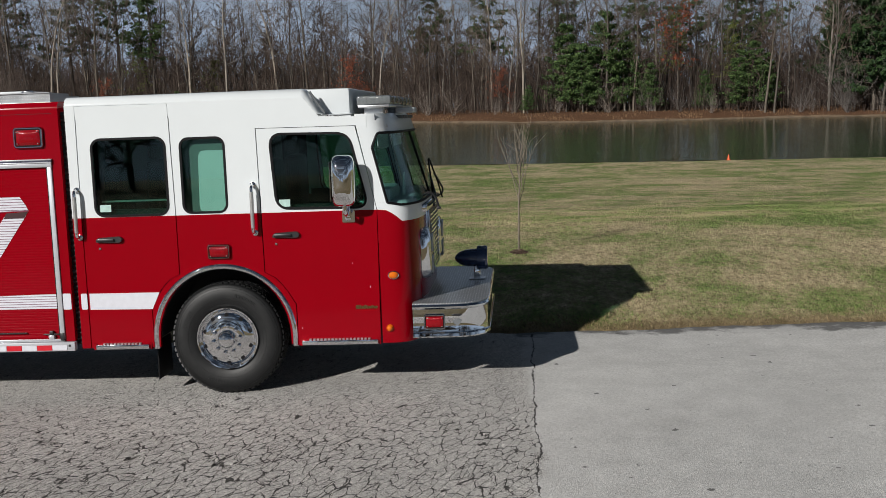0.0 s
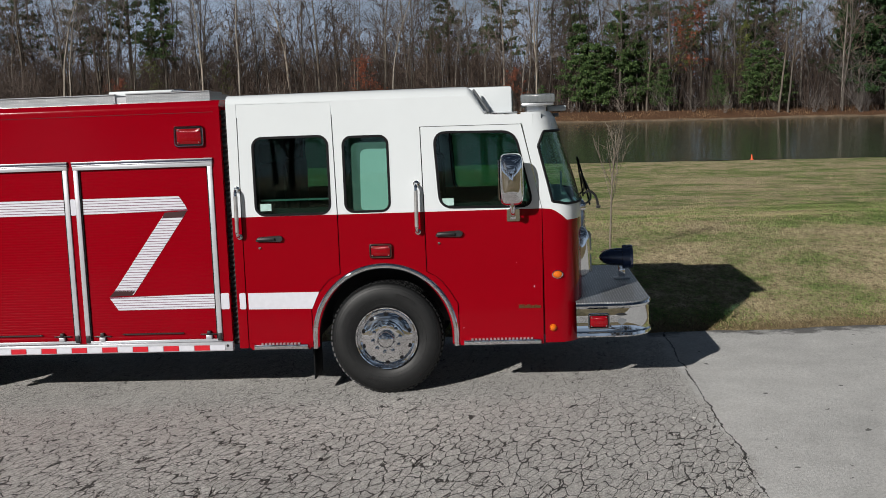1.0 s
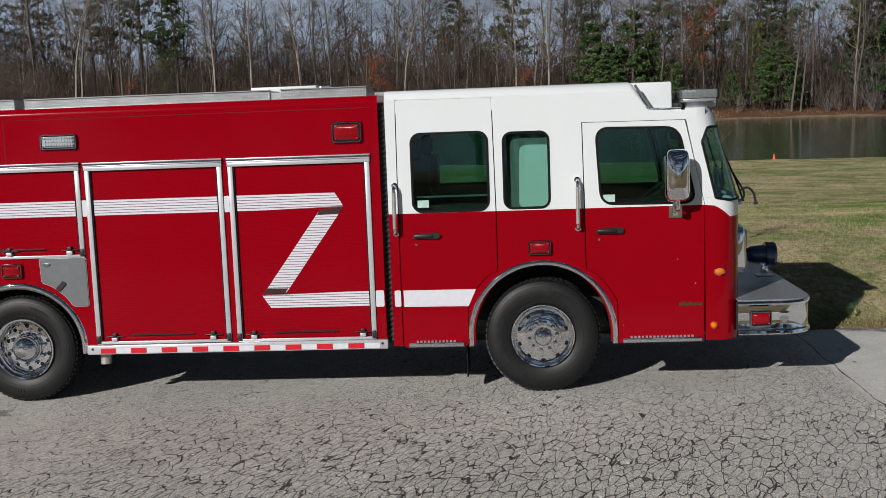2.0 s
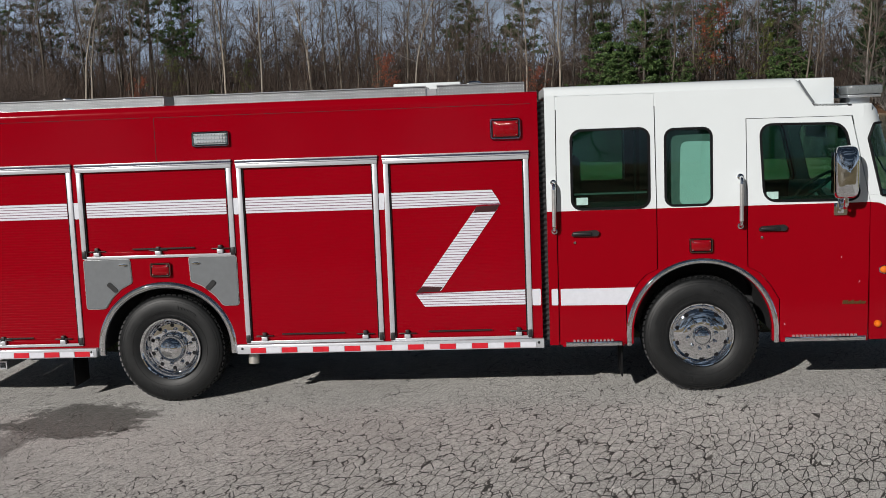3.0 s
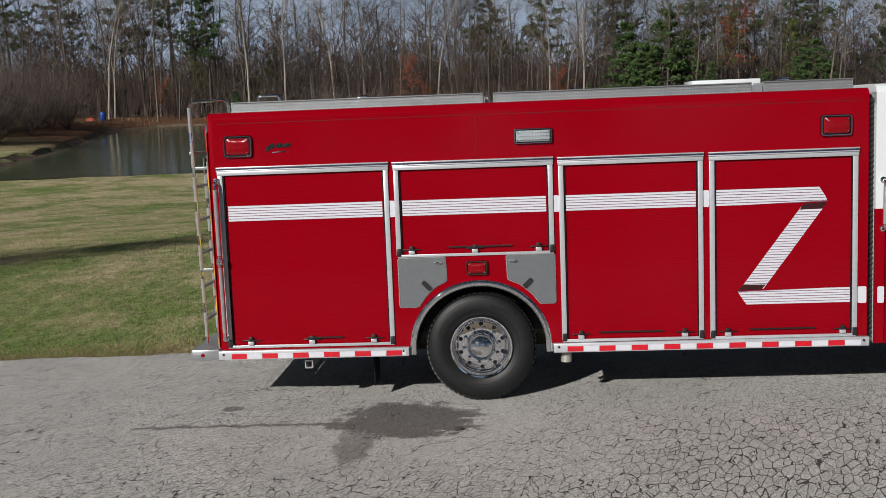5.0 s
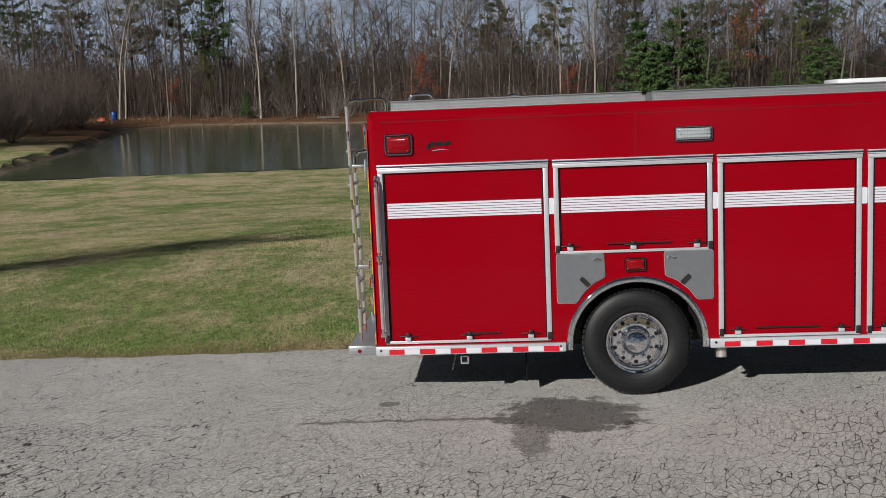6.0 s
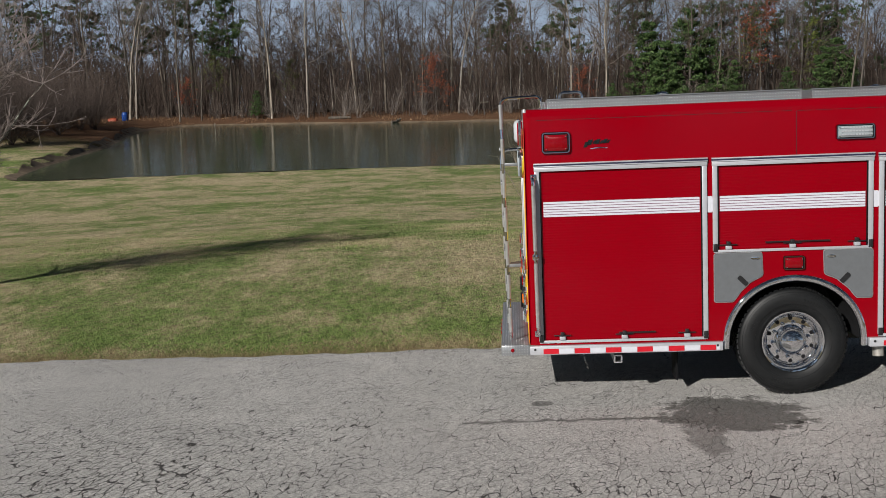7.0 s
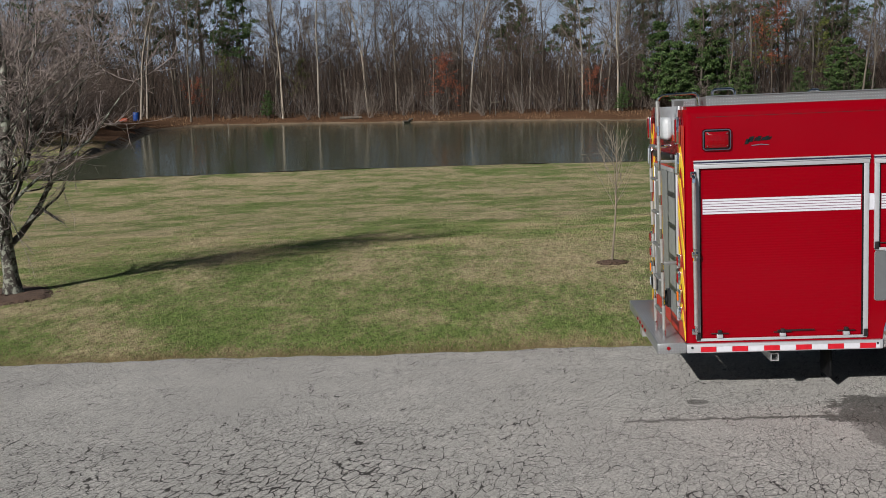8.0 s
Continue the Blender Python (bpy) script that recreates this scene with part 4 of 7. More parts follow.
def thickets():
    rng = np.random.default_rng(21)
    kinds = [prism_mesh("stems", shrub_rows(rng, 5.0, 26, 1.5, 6, 5, 0.028), bark_material("mauve_twigs", (0.062, 0.049, 0.044), (0.165, 0.135, 0.122)) if k == 0 else bpy.data.materials["mauve_twigs"]) for k in range(3)]
    spots = [(-51 + rng.uniform(-6, 3.0), 68 + i * 1.12 + rng.uniform(-1, 1), rng.uniform(0.7, 1.2)) for i in range(32)] + [(-60 + rng.uniform(-8, 4), 66 + i * 3 + rng.uniform(-1, 1), rng.uniform(1.0, 1.5)) for i in range(14)]
    for k, (x, y, s) in enumerate(spots):
        ob = tagged(new("shrub", kinds[k % 3]), "leafless brown shrub on the pond's bank", "shrub", "shrubs on the bank")
        ob.matrix_basis = stand(x, y, 77 * k, s)
    # low bare bushes along the far shore
    low = prism_mesh("stems", shrub_rows(rng, 3.2, 14, 1.3, 5, 4, 0.02), TWIG_GREY)
    for k in range(26):
        x = -44 + k * 3.9 + rng.uniform(-1.5, 1.5)
        ob = tagged(new("shrub", low), "pale leafless bush on the far shore", "shrub", "bushes on the far shore")
        ob.matrix_basis = stand(x, 115.5 + rng.uniform(0, 2.5), 50 * k, rng.uniform(0.5, 1.25))
    ob = tagged(new("shrub", prism_mesh("stems", shrub_rows(rng, 6.5, 22, 0.9, 7, 5, 0.03), TWIG_GREY)), "tall pale leafless bush at the water's edge", "shrub", "bushes on the far shore")
    ob.matrix_basis = stand(40.3, 116.5, 0, 1.0)


thickets()


# ---- dead reeds on the far bank ----
def blades(name, label, n, area, height, width, material, category, seed, lean=0.35, keep=None):
    """Thin upright blades, as one object."""
    rng = np.random.default_rng(seed)
    x, y = rng.uniform(area[0], area[1], n), area[2] + (area[3] - area[2]) * rng.random(n) ** area[4]
    if keep is not None:
        m = keep(x, y, rng.random(n))
        x, y = x[m], y[m]
    n = len(x)
    z = land_z(x, y) - 0.01
    h = height * rng.uniform(0.45, 1.3, n)
    a = rng.uniform(0, math.tau, n)
    w = width * rng.uniform(0.6, 1.4, n)
    d = rng.normal(0, lean, (n, 2)) * h[:, None]
    b = np.stack([x, y, z], -1)
    side = np.stack([np.cos(a) * w, np.sin(a) * w, 0 * a], -1)
    tip = b + np.stack([d[:, 0], d[:, 1], h], -1)
    verts = np.stack([b - side, b + side, tip], 1).reshape(-1, 3)
    i = np.arange(n)[:, None] * 3 + np.arange(3)
    ob = new(name, mesh_from(name, verts.tolist(), i.tolist(), material))
    return tagged(ob, label, category, kind="stuff")


REED = leaf_material("dead_reeds", (0.09, 0.05, 0.028), (0.30, 0.19, 0.10))
far_edge = lambda x, y, r: (pond_distance(x, y) > 0.1) & (drift(x * 0.5, y * 0.5, 18) > r * 1.3 - 0.35) & (r < 1.0 / (1 + 0.4 * np.maximum(pond_distance(x, y) - 2.5, 0)))
blades("reeds", "tan dead reeds and weeds along the far bank", 40000, (-60, 66, 107, 121, 1.0), 0.24, 0.022, REED, "reeds", 31, 0.3, far_edge)


def grass_material():
    n = Nodes("grass_blades")
    k = n.ramp(n.math("ADD", turf_patches(n), n.math("MULTIPLY", n.math("SUBTRACT", n.island(), 0.5), 0.2)), (0.5, 0.0), (0.6, 1.0))
    tone = n.island()
    n.set(Base_Color=n.mix(k, n.mix(tone, (0.20, 0.15, 0.08), (0.58, 0.475, 0.30)), n.mix(tone, (0.035, 0.08, 0.014), (0.23, 0.32, 0.085))), Roughness=0.7, Specular_IOR_Level=0.25)
    return n.mat


GRASS = grass_material()
road_side = lambda x, y, r: y > road_edge(x) + 0.12 + 0.4 * r + 0.15 * drift(x * 1.7, y, 28)
blades("grass", "short mown grass of mixed green and straw blades", 300000, (-23, 12, 2.5, 20, 2.2), 0.038, 0.006, GRASS, "grass", 32, 0.75, road_side)


STRAW = leaf_material("dry_verge", (0.10, 0.07, 0.036), (0.36, 0.28, 0.155))
tufts = lambda x, y, r: (pond_distance(x, y) > 0.8) & (drift(x * 1.5, y * 0.6, 19) > r * 1.4 - 0.7)
blades("grass_tufts", "scattered tufts standing above the mown lawn", 230000, (-34, 32, 11, 54, 1.5), 0.04, 0.011, GRASS, "grass", 34, 0.5, tufts)
verge = lambda x, y, r: (y > road_edge(x) - 0.05 * r) & (y < road_edge(x) + 0.06 + 0.55 * r * r * (1 + 0.6 * drift(x * 1.3, y, 27)))
blades("verge_grass", "shaggy straw-coloured grass at the road's edge", 140000, (-23, 13, 2.4, 3.5, 1.0), 0.045, 0.006, STRAW, "grass", 33, 0.8, verge)


# ---- trees on the lawn ----
MULCH = plain("red_brown_mulch", (0.095, 0.06, 0.042), 0.9, 0.0, 0.5, 0.8, 40)


def mulch_ring(x, y, r, seed):
    rng = np.random.default_rng(seed)
    bm = bmesh.new()
    z = land_at(x, y)
    centre = bm.verts.new((x, y, z + 0.05))
    rows = []
    for k, f in enumerate((0.4, 0.75, 1.0)):
        rows.append([bm.verts.new((x + r * f * math.cos(a) * (1 + 0.1 * math.sin(3 * a + seed)), y + r * f * math.sin(a), land_at(x + r * f * math.cos(a), y + r * f * math.sin(a)) + (0.05, 0.03, -0.02)[k] + rng.uniform(0, 0.012))) for a in np.linspace(0, math.tau, 29)[:-1]])
    for i in range(28):
        bm.faces.new((centre, rows[0][i - 1], rows[0][i]))
        for a, b in zip(rows, rows[1:]):
            bm.faces.new((a[i - 1], b[i - 1], b[i], a[i]))
    for _ in range(260):
        a, q = rng.uniform(0, math.tau), r * 1.05 * rng.random() ** 0.5
        px, py = x + q * math.cos(a), y + q * math.sin(a)
        d = rng.uniform(0, math.tau)
        l, w = rng.uniform(0.02, 0.05), 0.008
        zz = land_at(px, py) + 0.05 * max(0, 1 - q / r) + 0.012
        c, s = math.cos(d), math.sin(d)
        bm.faces.new([bm.verts.new(p) for p in ((px - l * c - w * s, py - l * s + w * c, zz), (px - l * c + w * s, py - l * s - w * c, zz + 0.01), (px + l * c + w * s, py + l * s - w * c, zz + 0.014), (px + l * c - w * s, py + l * s + w * c, zz + 0.004))])
    return solo("mulch_ring", bm, MULCH, "ring of red-brown bark mulch round a tree", "mulch", smooth=0)


def trunk_mesh(rows, material, sides):
    """One unbroken trunk through rows of segments."""
    bm = tube(bmesh.new(), [rows[0][:3]] + [r[3:6] for r in rows], [rows[0][6]] + [r[7] for r in rows], sides)
    mesh = bpy.data.meshes.new("trunk")
    bm.to_mesh(mesh)
    bm.free()
    mesh.materials.append(material)
    mesh.shade_smooth()
    return mesh


def sapling(x, y, height, fork, seed, tint):
    rng = np.random.default_rng(seed)
    trunk, nodes, _ = chain(rng, (0, 0, -0.05), (0.01, 0, 1), height * 0.9, 0.021, 0.005, 10, 0.025, 0.05)
    rows = []
    for i in range(15):
        f = fork + (0.92 - fork) * i / 15
        k = min(f * 10, 9.99)
        p = nodes[int(k)] + (nodes[int(k) + 1] - nodes[int(k)]) * (k % 1)
        a = i * 2.4 + rng.uniform(-0.4, 0.4)
        e = rng.uniform(0.95, 1.3)
        l = height * 0.5 * (1.1 - f) * rng.uniform(0.8, 1.25) + 0.12
        s, ns, d = chain(rng, p, (math.cos(a) * math.cos(e), math.sin(a) * math.cos(e), math.sin(e)), l, 0.008, 0.003, 5, 0.08, 0.05)
        rows += s
        for _ in range(5):
            q = ns[rng.integers(1, 6)]
            d2 = d + rng.normal(0, 0.4, 3)
            s2, _, _ = chain(rng, q, d2 / np.linalg.norm(d2), l * rng.uniform(0.2, 0.5), 0.004, 0.002, 2, 0.15, 0.08)
            rows += s2
    ob = tree_thing("sapling", "slim leafless sapling with pale bark on the lawn", trunk_mesh(trunk, tint, 8), prism_mesh("crown", rows, tint, 4), "saplings on the lawn")
    ob.matrix_basis = stand(x, y, 0, 1.0)


PALE = bark_material("sapling_bark", (0.13, 0.11, 0.088), (0.32, 0.28, 0.235), 20)
sapling(2.78, 8.08, 2.35, 0.42, 41, PALE)
sapling(-7.58, 8.12, 2.55, 0.40, 42, PALE)
mulch_ring(2.78, 8.08, 0.13, 1)
mulch_ring(-7.58, 8.12, 0.26, 2)


def lawn_tree(x, y):
    rng = np.random.default_rng(61)
    trunk, nodes, _ = chain(rng, (0, 0, -0.1), (0.0, 0, 1), 5.2, 0.135, 0.022, 12, 0.035, 0.05)
    trunk = [(0, 0, -0.1, 0, 0, 0.08, 0.25, 0.17)] + trunk
    limbs, rows = [], []
    # height on the trunk, bearing, rise, length, radius
    starts = [(0.82, 0.1, 0.86, 3.2, 0.075), (0.95, 2.9, 0.95, 3.9, 0.06), (1.05, 1.5, 0.9, 3.7, 0.05), (1.12, 4.6, 0.9, 3.7, 0.05), (1.3, -0.5, 0.95, 3.2, 0.045), (1.25, 0.5, 1.05, 3.3, 0.045)]
    starts += [(1.35 + 0.14 * k, 0.9 + 2.4 * k, 0.72 + rng.uniform(-0.2, 0.2), 2.9 - 0.06 * k, 0.034 - 0.001 * k) for k in range(20)]
    starts += [(1.2 + 0.25 * k, 1.75 + 0.62 * (k % 3), 0.62 + 0.05 * k, 3.9 - 0.1 * k, 0.044) for k in range(7)]
    for h, a, e, l, r in starts:
        k = min((h + 0.1) / (5.2 / 12), 11.99)
        p = nodes[int(k)] + (nodes[int(k) + 1] - nodes[int(k)]) * (k % 1)
        s, ns, d = chain(rng, p, (math.cos(a) * math.cos(e), math.sin(a) * math.cos(e), math.sin(e)), l, r * 0.82, r * 0.16, 11, 0.11, 0.035)
        limbs += s
        for i in range(14):
            j = rng.integers(2, 12)
            q = ns[j]
            d2 = d * np.array([0.7, 0.7, 0.7]) + rng.normal(0, 0.55, 3)
            l2 = l * rng.uniform(0.14, 0.34)
            r2 = max(r * (1.05 - j / 12) * 0.5, 0.0095)
            s2, n2, dd = chain(rng, q, d2 / np.linalg.norm(d2), l2, r2, r2 * 0.4, 4, 0.12, 0.07)
            (limbs if r2 > 0.018 else rows).extend(s2)
            for _ in range(7):
                w = n2[rng.integers(1, 5)]
                d3 = dd + rng.normal(0, 0.45, 3)
                s3, n3, d4 = chain(rng, w, d3 / np.linalg.norm(d3), l2 * rng.uniform(0.3, 0.65), 0.0062, 0.0035, 3, 0.13, 0.06)
                rows += s3
                for _ in range(2):
                    d5 = d4 + rng.normal(0, 0.45, 3)
                    m = n3[rng.integers(1, 4)]
                    rows.append((*m, *(m + d5 / np.linalg.norm(d5) * l2 * 0.22), 0.0045, 0.003))
    bark = Nodes("lichen_bark")
    f = bark.noise(9, 6, 0.7, at=bark.place((1, 1, 0.4)))
    spots = bark.ramp(bark.noise(7, 5, 0.7), (0.49, 0.0), (0.56, 1.0))
    bark.set(Base_Color=bark.mix(spots, bark.ramp(f, (0.3, (0.016, 0.013, 0.011)), (0.7, (0.075, 0.065, 0.056))), bark.ramp(f, (0.35, (0.13, 0.14, 0.11)), (0.7, (0.33, 0.34, 0.29)))), Roughness=0.9)
    bark.bump(f, 0.8, 0.02)
    ob = tree_thing("lawn_tree", "leafless multi-limbed tree with lichen-spotted bark on the lawn", trunk_mesh(trunk, bark.mat, 14),
                    prism_mesh("crown", rows, bark_material("lawn_tree_twigs", (0.13, 0.112, 0.112), (0.38, 0.34, 0.34), 18), 3), "")
    inner = new("inner_crown", prism_mesh("inner_crown", limbs, bark.mat, 6))
    inner.parent = ob
    ob.matrix_basis = stand(x, y, 0, 1.0)


lawn_tree(-17.7, 6.95)
mulch_ring(-17.75, 6.9, 0.8, 3)


# ---- small things round the pond ----
def small_things():
    z = land_at(16.75, 63.2)
    bm = lathe(bmesh.new(), [(0.0, 0.38), (0.025, 0.375), (0.03, 0.35), (0.085, 0.04), (0.09, 0.03)], (16.75, 63.2, z), "Z", 20)
    cone_col = plain("orange_plastic", (0.72, 0.09, 0.02), 0.5)
    cone = thing("traffic_cone", "orange plastic traffic cone on the grass by the pond", "traffic cone", (16.75, 63.2, z))
    part("cone", bm, cone_col, cone)
    part("base", boxes((16.63, 16.87, 63.05, 63.35, z - 0.03, z + 0.035), bevel=0.01), cone_col, cone)
    x, y = -52.9, 113.4
    z = land_at(x, y)
    barrel = thing("barrel", "blue plastic barrel standing on the bank", "barrel", (x, y, z))
    part("body", lathe(bmesh.new(), [(0.0, 0.0), (0.30, 0.0), (0.34, 0.08), (0.36, 0.3), (0.37, 0.33), (0.36, 0.36), (0.37, 0.65), (0.38, 0.68), (0.36, 0.71), (0.33, 0.95), (0.30, 1.0), (0.0, 1.0)], (x, y, z - 0.02), "Z", 24), plain("blue_plastic", (0.01, 0.06, 0.28), 0.4), barrel)
    part("lid", lathe(bmesh.new(), [(0.31, 0.99), (0.33, 1.0), (0.33, 1.04), (0.0, 1.05)], (x, y, z - 0.02), "Z", 24), plain("dark_blue_lid", (0.008, 0.03, 0.14), 0.4), barrel)
    x, y = -54.3, 113.2
    z = land_at(x, y)
    tray = thing("upturned_boat", "faded orange upturned boat on the bank", "boat", (x, y, z))
    bm = bmesh.new()
    rows = []
    for i in range(9):
        u = -1 + i / 4
        w = 0.45 * math.sqrt(max(0.02, 1 - u ** 4))
        rows.append([bm.verts.new((x + u * 0.62, y + w * math.cos(a), z - 0.03 + 0.42 * w / 0.45 * math.sin(a) ** 0.6)) for a in np.linspace(0, math.pi, 9)])
    for a, b in zip(rows, rows[1:]):
        for i in range(8):
            bm.faces.new((a[i], a[i + 1], b[i + 1], b[i]))
    part("hull", bm, plain("faded_orange", (0.40, 0.075, 0.03), 0.6), tray)
    x, y = -43.6, 62.0
    z = land_at(x, y)
    post = thing("post", "short white marker post on the bank", "post", (x, y, z))
    part("post", tube(bmesh.new(), [(x, y, z - 0.1), (x, y, z + 0.55), (x - 0.02, y, z + 0.62)], [0.07, 0.065, 0.03], 10), plain("white_post", (0.7, 0.7, 0.68), 0.7), post)
    x, y = -38.0, 98.0
    w = water_z(x, y)
    pole = thing("pole", "thin wooden stake standing in the pond", "stake", (x, y, w))
    part("stake", tube(bmesh.new(), [(x, y, w - 1.7), (x + 0.04, y, w + 1.1)], 0.04, 8), BARK_PALE, pole)
    rng = np.random.default_rng(77)
    for x, y, l, a, r in ((-27.9, 115.4, 2.6, 0.1, 0.19), (-20.9, 112.4, 1.5, 0.9, 0.16)):
        z = land_at(x, y)
        log = thing("fallen_log", "bleached fallen log on the far bank", "log", (x, y, z))
        bm = tube(bmesh.new(), [(x - l / 2 * math.cos(a) + rng.normal(0, 0.02), y - l / 2 * math.sin(a), z + r * 0.8), (x, y, z + r * 0.9), (x + l / 2 * math.cos(a), y + l / 2 * math.sin(a), z + r * (0.8 + 2 * (a > 0.5)))], [r, r * 0.95, r * 0.7], 12)
        part("log", bm, BARK, log)
        part("stub", tube(bmesh.new(), [(x, y, z + r), (x + 0.25, y - 0.1, z + r + 0.4)], [0.06, 0.03], 8), BARK, log)
    x, y = -10.9, 116.2
    z = land_at(x, y)
    cross = thing("wooden_cross", "small wooden cross post at the woods' edge", "post", (x, y, z))
    part("upright", boxes((x - 0.06, x + 0.06, y - 0.05, y + 0.05, z - 0.2, z + 2.1), bevel=0.01), BARK, cross)
    part("crossbar", boxes((x - 0.6, x + 0.6, y - 0.065, y - 0.05, z + 1.45, z + 1.57), bevel=0.005), BARK, cross)


small_things()

# ---- the fire truck ----
WIDE = 2.45  # the near side lies at y = 0
truck = thing("fire_truck", "red fire truck with a white cab roof parked on the road", "fire truck", (-3.0, 1.22, 0.0))


def near_side(name, outline, material, holes=(), y=0.0, thick=0.04, parent=truck, label=""):
    return part(name, plate(bmesh.new(), outline, y, y + thick, holes), material, parent, label)


# cab sides, in two colours, split by door seams
SPLIT, LOW, TOP = 1.733, 0.475, 2.565
FRONT_ARCH = (0.0, 0.56)
WIN_R = rounded(-1.175, -0.472, 1.748, 2.468, 0.085)
WIN_M = rounded(-0.322, 0.090, 1.756, 2.450, 0.075)
WIN_F = soften([(1.425, 1.758), (1.268, 2.448), (0.526, 2.463), (0.566, 1.770)], 0.12, 6)


def circle_x(z, r):
    return math.sqrt(max(r * r - (z - FRONT_ARCH[1]) ** 2, 0))


def cab_side(y0, thick, sign):
    g = 0.009
    r = 0.76
    door_r_low = [(-1.315, LOW), (-0.70, LOW), (-0.70, 0.86), *[(-circle_x(z, r), z) for z in (0.90, 0.98, 1.06, 1.12)], (-0.410, 1.17), (-0.410, SPLIT), (-1.315, SPLIT)]
    door_r_up = [(-1.315, SPLIT), (-0.410, SPLIT), (-0.425, 2.775), (-1.305, 2.782)]
    door_f_low = [(1.49, LOW), (1.502, SPLIT), (0.415, SPLIT), (0.420, 1.17), *[(circle_x(z, r), z) for z in (1.12, 1.06, 0.98, 0.90)], (0.705, 0.86), (0.705, LOW)]
    door_f_up = [(1.502, SPLIT), (1.330, 2.512), (0.405, 2.518), (0.415, SPLIT)]
    rear_door = part("rear_door", plate(bmesh.new(), door_r_up, y0, y0 + thick, [WIN_R]), WHITE, truck, "white upper half of the rear cab door")
    part("lower_panel", plate(bmesh.new(), door_r_low, y0, y0 + thick), RED, rear_door)
    front_door = part("front_door", plate(bmesh.new(), door_f_up, y0, y0 + thick, [WIN_F]), WHITE, truck, "white upper half of the front cab door")
    part("lower_panel", plate(bmesh.new(), door_f_low, y0, y0 + thick), RED, front_door)
    # fixed skin between the doors
    part("rear_pillar", plate(bmesh.new(), [(-1.41, LOW), (-1.315 - g, LOW), (-1.315 - g, SPLIT), (-1.41, SPLIT)], y0, y0 + thick), RED, truck)
    part("rear_pillar", plate(bmesh.new(), [(-1.41, SPLIT), (-1.315 - g, SPLIT), (-1.305 - g, 2.787), (-0.425 + g, 2.780), (-0.410 + g, SPLIT), (0.415 - g, SPLIT),
                                           (0.405 - g, 2.523), (1.330 + g, 2.517), (1.44, 2.50), (1.44, 2.60), (1.0, 2.612), (0.86, 2.79), (-1.41, 2.795)],
                              y0, y0 + thick, [WIN_M]), WHITE, truck)
    ring_low = [(-0.70 + g, LOW), (-0.70 + g, 0.86), *[(-circle_x(z, r) + g, z) for z in (0.90, 0.98, 1.06, 1.12)], (-0.410 + g, 1.17), (-0.410 + g, SPLIT), (0.415 - g, SPLIT),
                (0.420 - g, 1.17), *[(circle_x(z, r) - g, z) for z in (1.12, 1.06, 0.98, 0.90)], (0.705 - g, 0.86), (0.705 - g, LOW), (0.635, LOW),
                *[(0.635 * math.cos(a), 0.56 + 0.66 * math.sin(a)) for a in np.linspace(0, math.pi, 25)], (-0.635, LOW)]
    part("wheel_panel", plate(bmesh.new(), ring_low, y0, y0 + thick), RED, truck)
    path = [(-0.674, y0 + 0.012 * sign, 0.46), *[(0.674 * math.cos(a), y0 + 0.012 * sign, 0.56 + 0.678 * math.sin(a)) for a in np.linspace(math.pi, 0, 41)], (0.674, y0 + 0.012 * sign, 0.46)]
    part("fender_trim", tube(bmesh.new(), path, 0.029, 12), CHROME, truck, "polished wheel arch trim", smooth=1.2)
    for nm, win, tint in (("rear_window", WIN_R, GLASS), ("side_window", WIN_M, GLASS), ("front_window", WIN_F, GLASS)):
        w = part(nm, plate(bmesh.new(), ring(win, 0.003), y0 + 0.012 * sign, y0 + 0.017 * sign), tint, truck, "tinted side glass")
        w.visible_shadow = nm != "side_window"
        part("rubber_seal", plate(bmesh.new(), ring(win, 0.013), y0 - 0.004 * sign, y0 + 0.012 * sign, [ring(win, -0.009)]), SEAL, w)
        if sign > 0:
            x0 = {"rear_window": -1.135, "front_window": 0.585}.get(nm)
            if x0 is not None:
                st = part("sticker", boxes((x0, x0 + 0.105, y0 + 0.007, y0 + 0.0115, 1.785, 1.852)), plain("pale_green_sticker", (0.36, 0.52, 0.48), 0.5), w, "small pale green sticker")


cab_side(0.0, 0.04, 1)
cab_side(WIDE, -0.04, -1)


def dark_back():
    """Inner skins, so that seams read dark."""
    for y0, y1 in ((0.042, 0.06), (WIDE - 0.06, WIDE - 0.042)):
        low = plate(bmesh.new(), [(-1.40, 0.50), (-0.70, 0.50), (-0.70, 0.86), *[(-circle_x(z, 0.74), z) for z in (0.9, 1.0, 1.1, 1.18)], (-0.2, 1.27), (0.2, 1.27), *[(circle_x(z, 0.74), z) for z in (1.18, 1.1, 1.0, 0.9)],
                                  (0.705, 0.86), (0.705, 0.50), (1.48, 0.50), (1.49, 1.725), (-1.40, 1.725)], y0, y1)
        part("inner_skin", low, CHASSIS, truck)
    for y0, y1 in ((0.044, 0.058), (WIDE - 0.058, WIDE - 0.044)):
        high = plate(bmesh.new(), [(-1.36, 1.73), (1.47, 1.73), (1.33, 2.535), (0.84, 2.56), (0.84, 2.785), (-1.36, 2.785)], y0, y1, [ring(WIN_R, 0.015), ring(WIN_M, 0.015), ring(WIN_F, 0.015)])
        part("inner_skin", high, CHASSIS, truck)


dark_back()


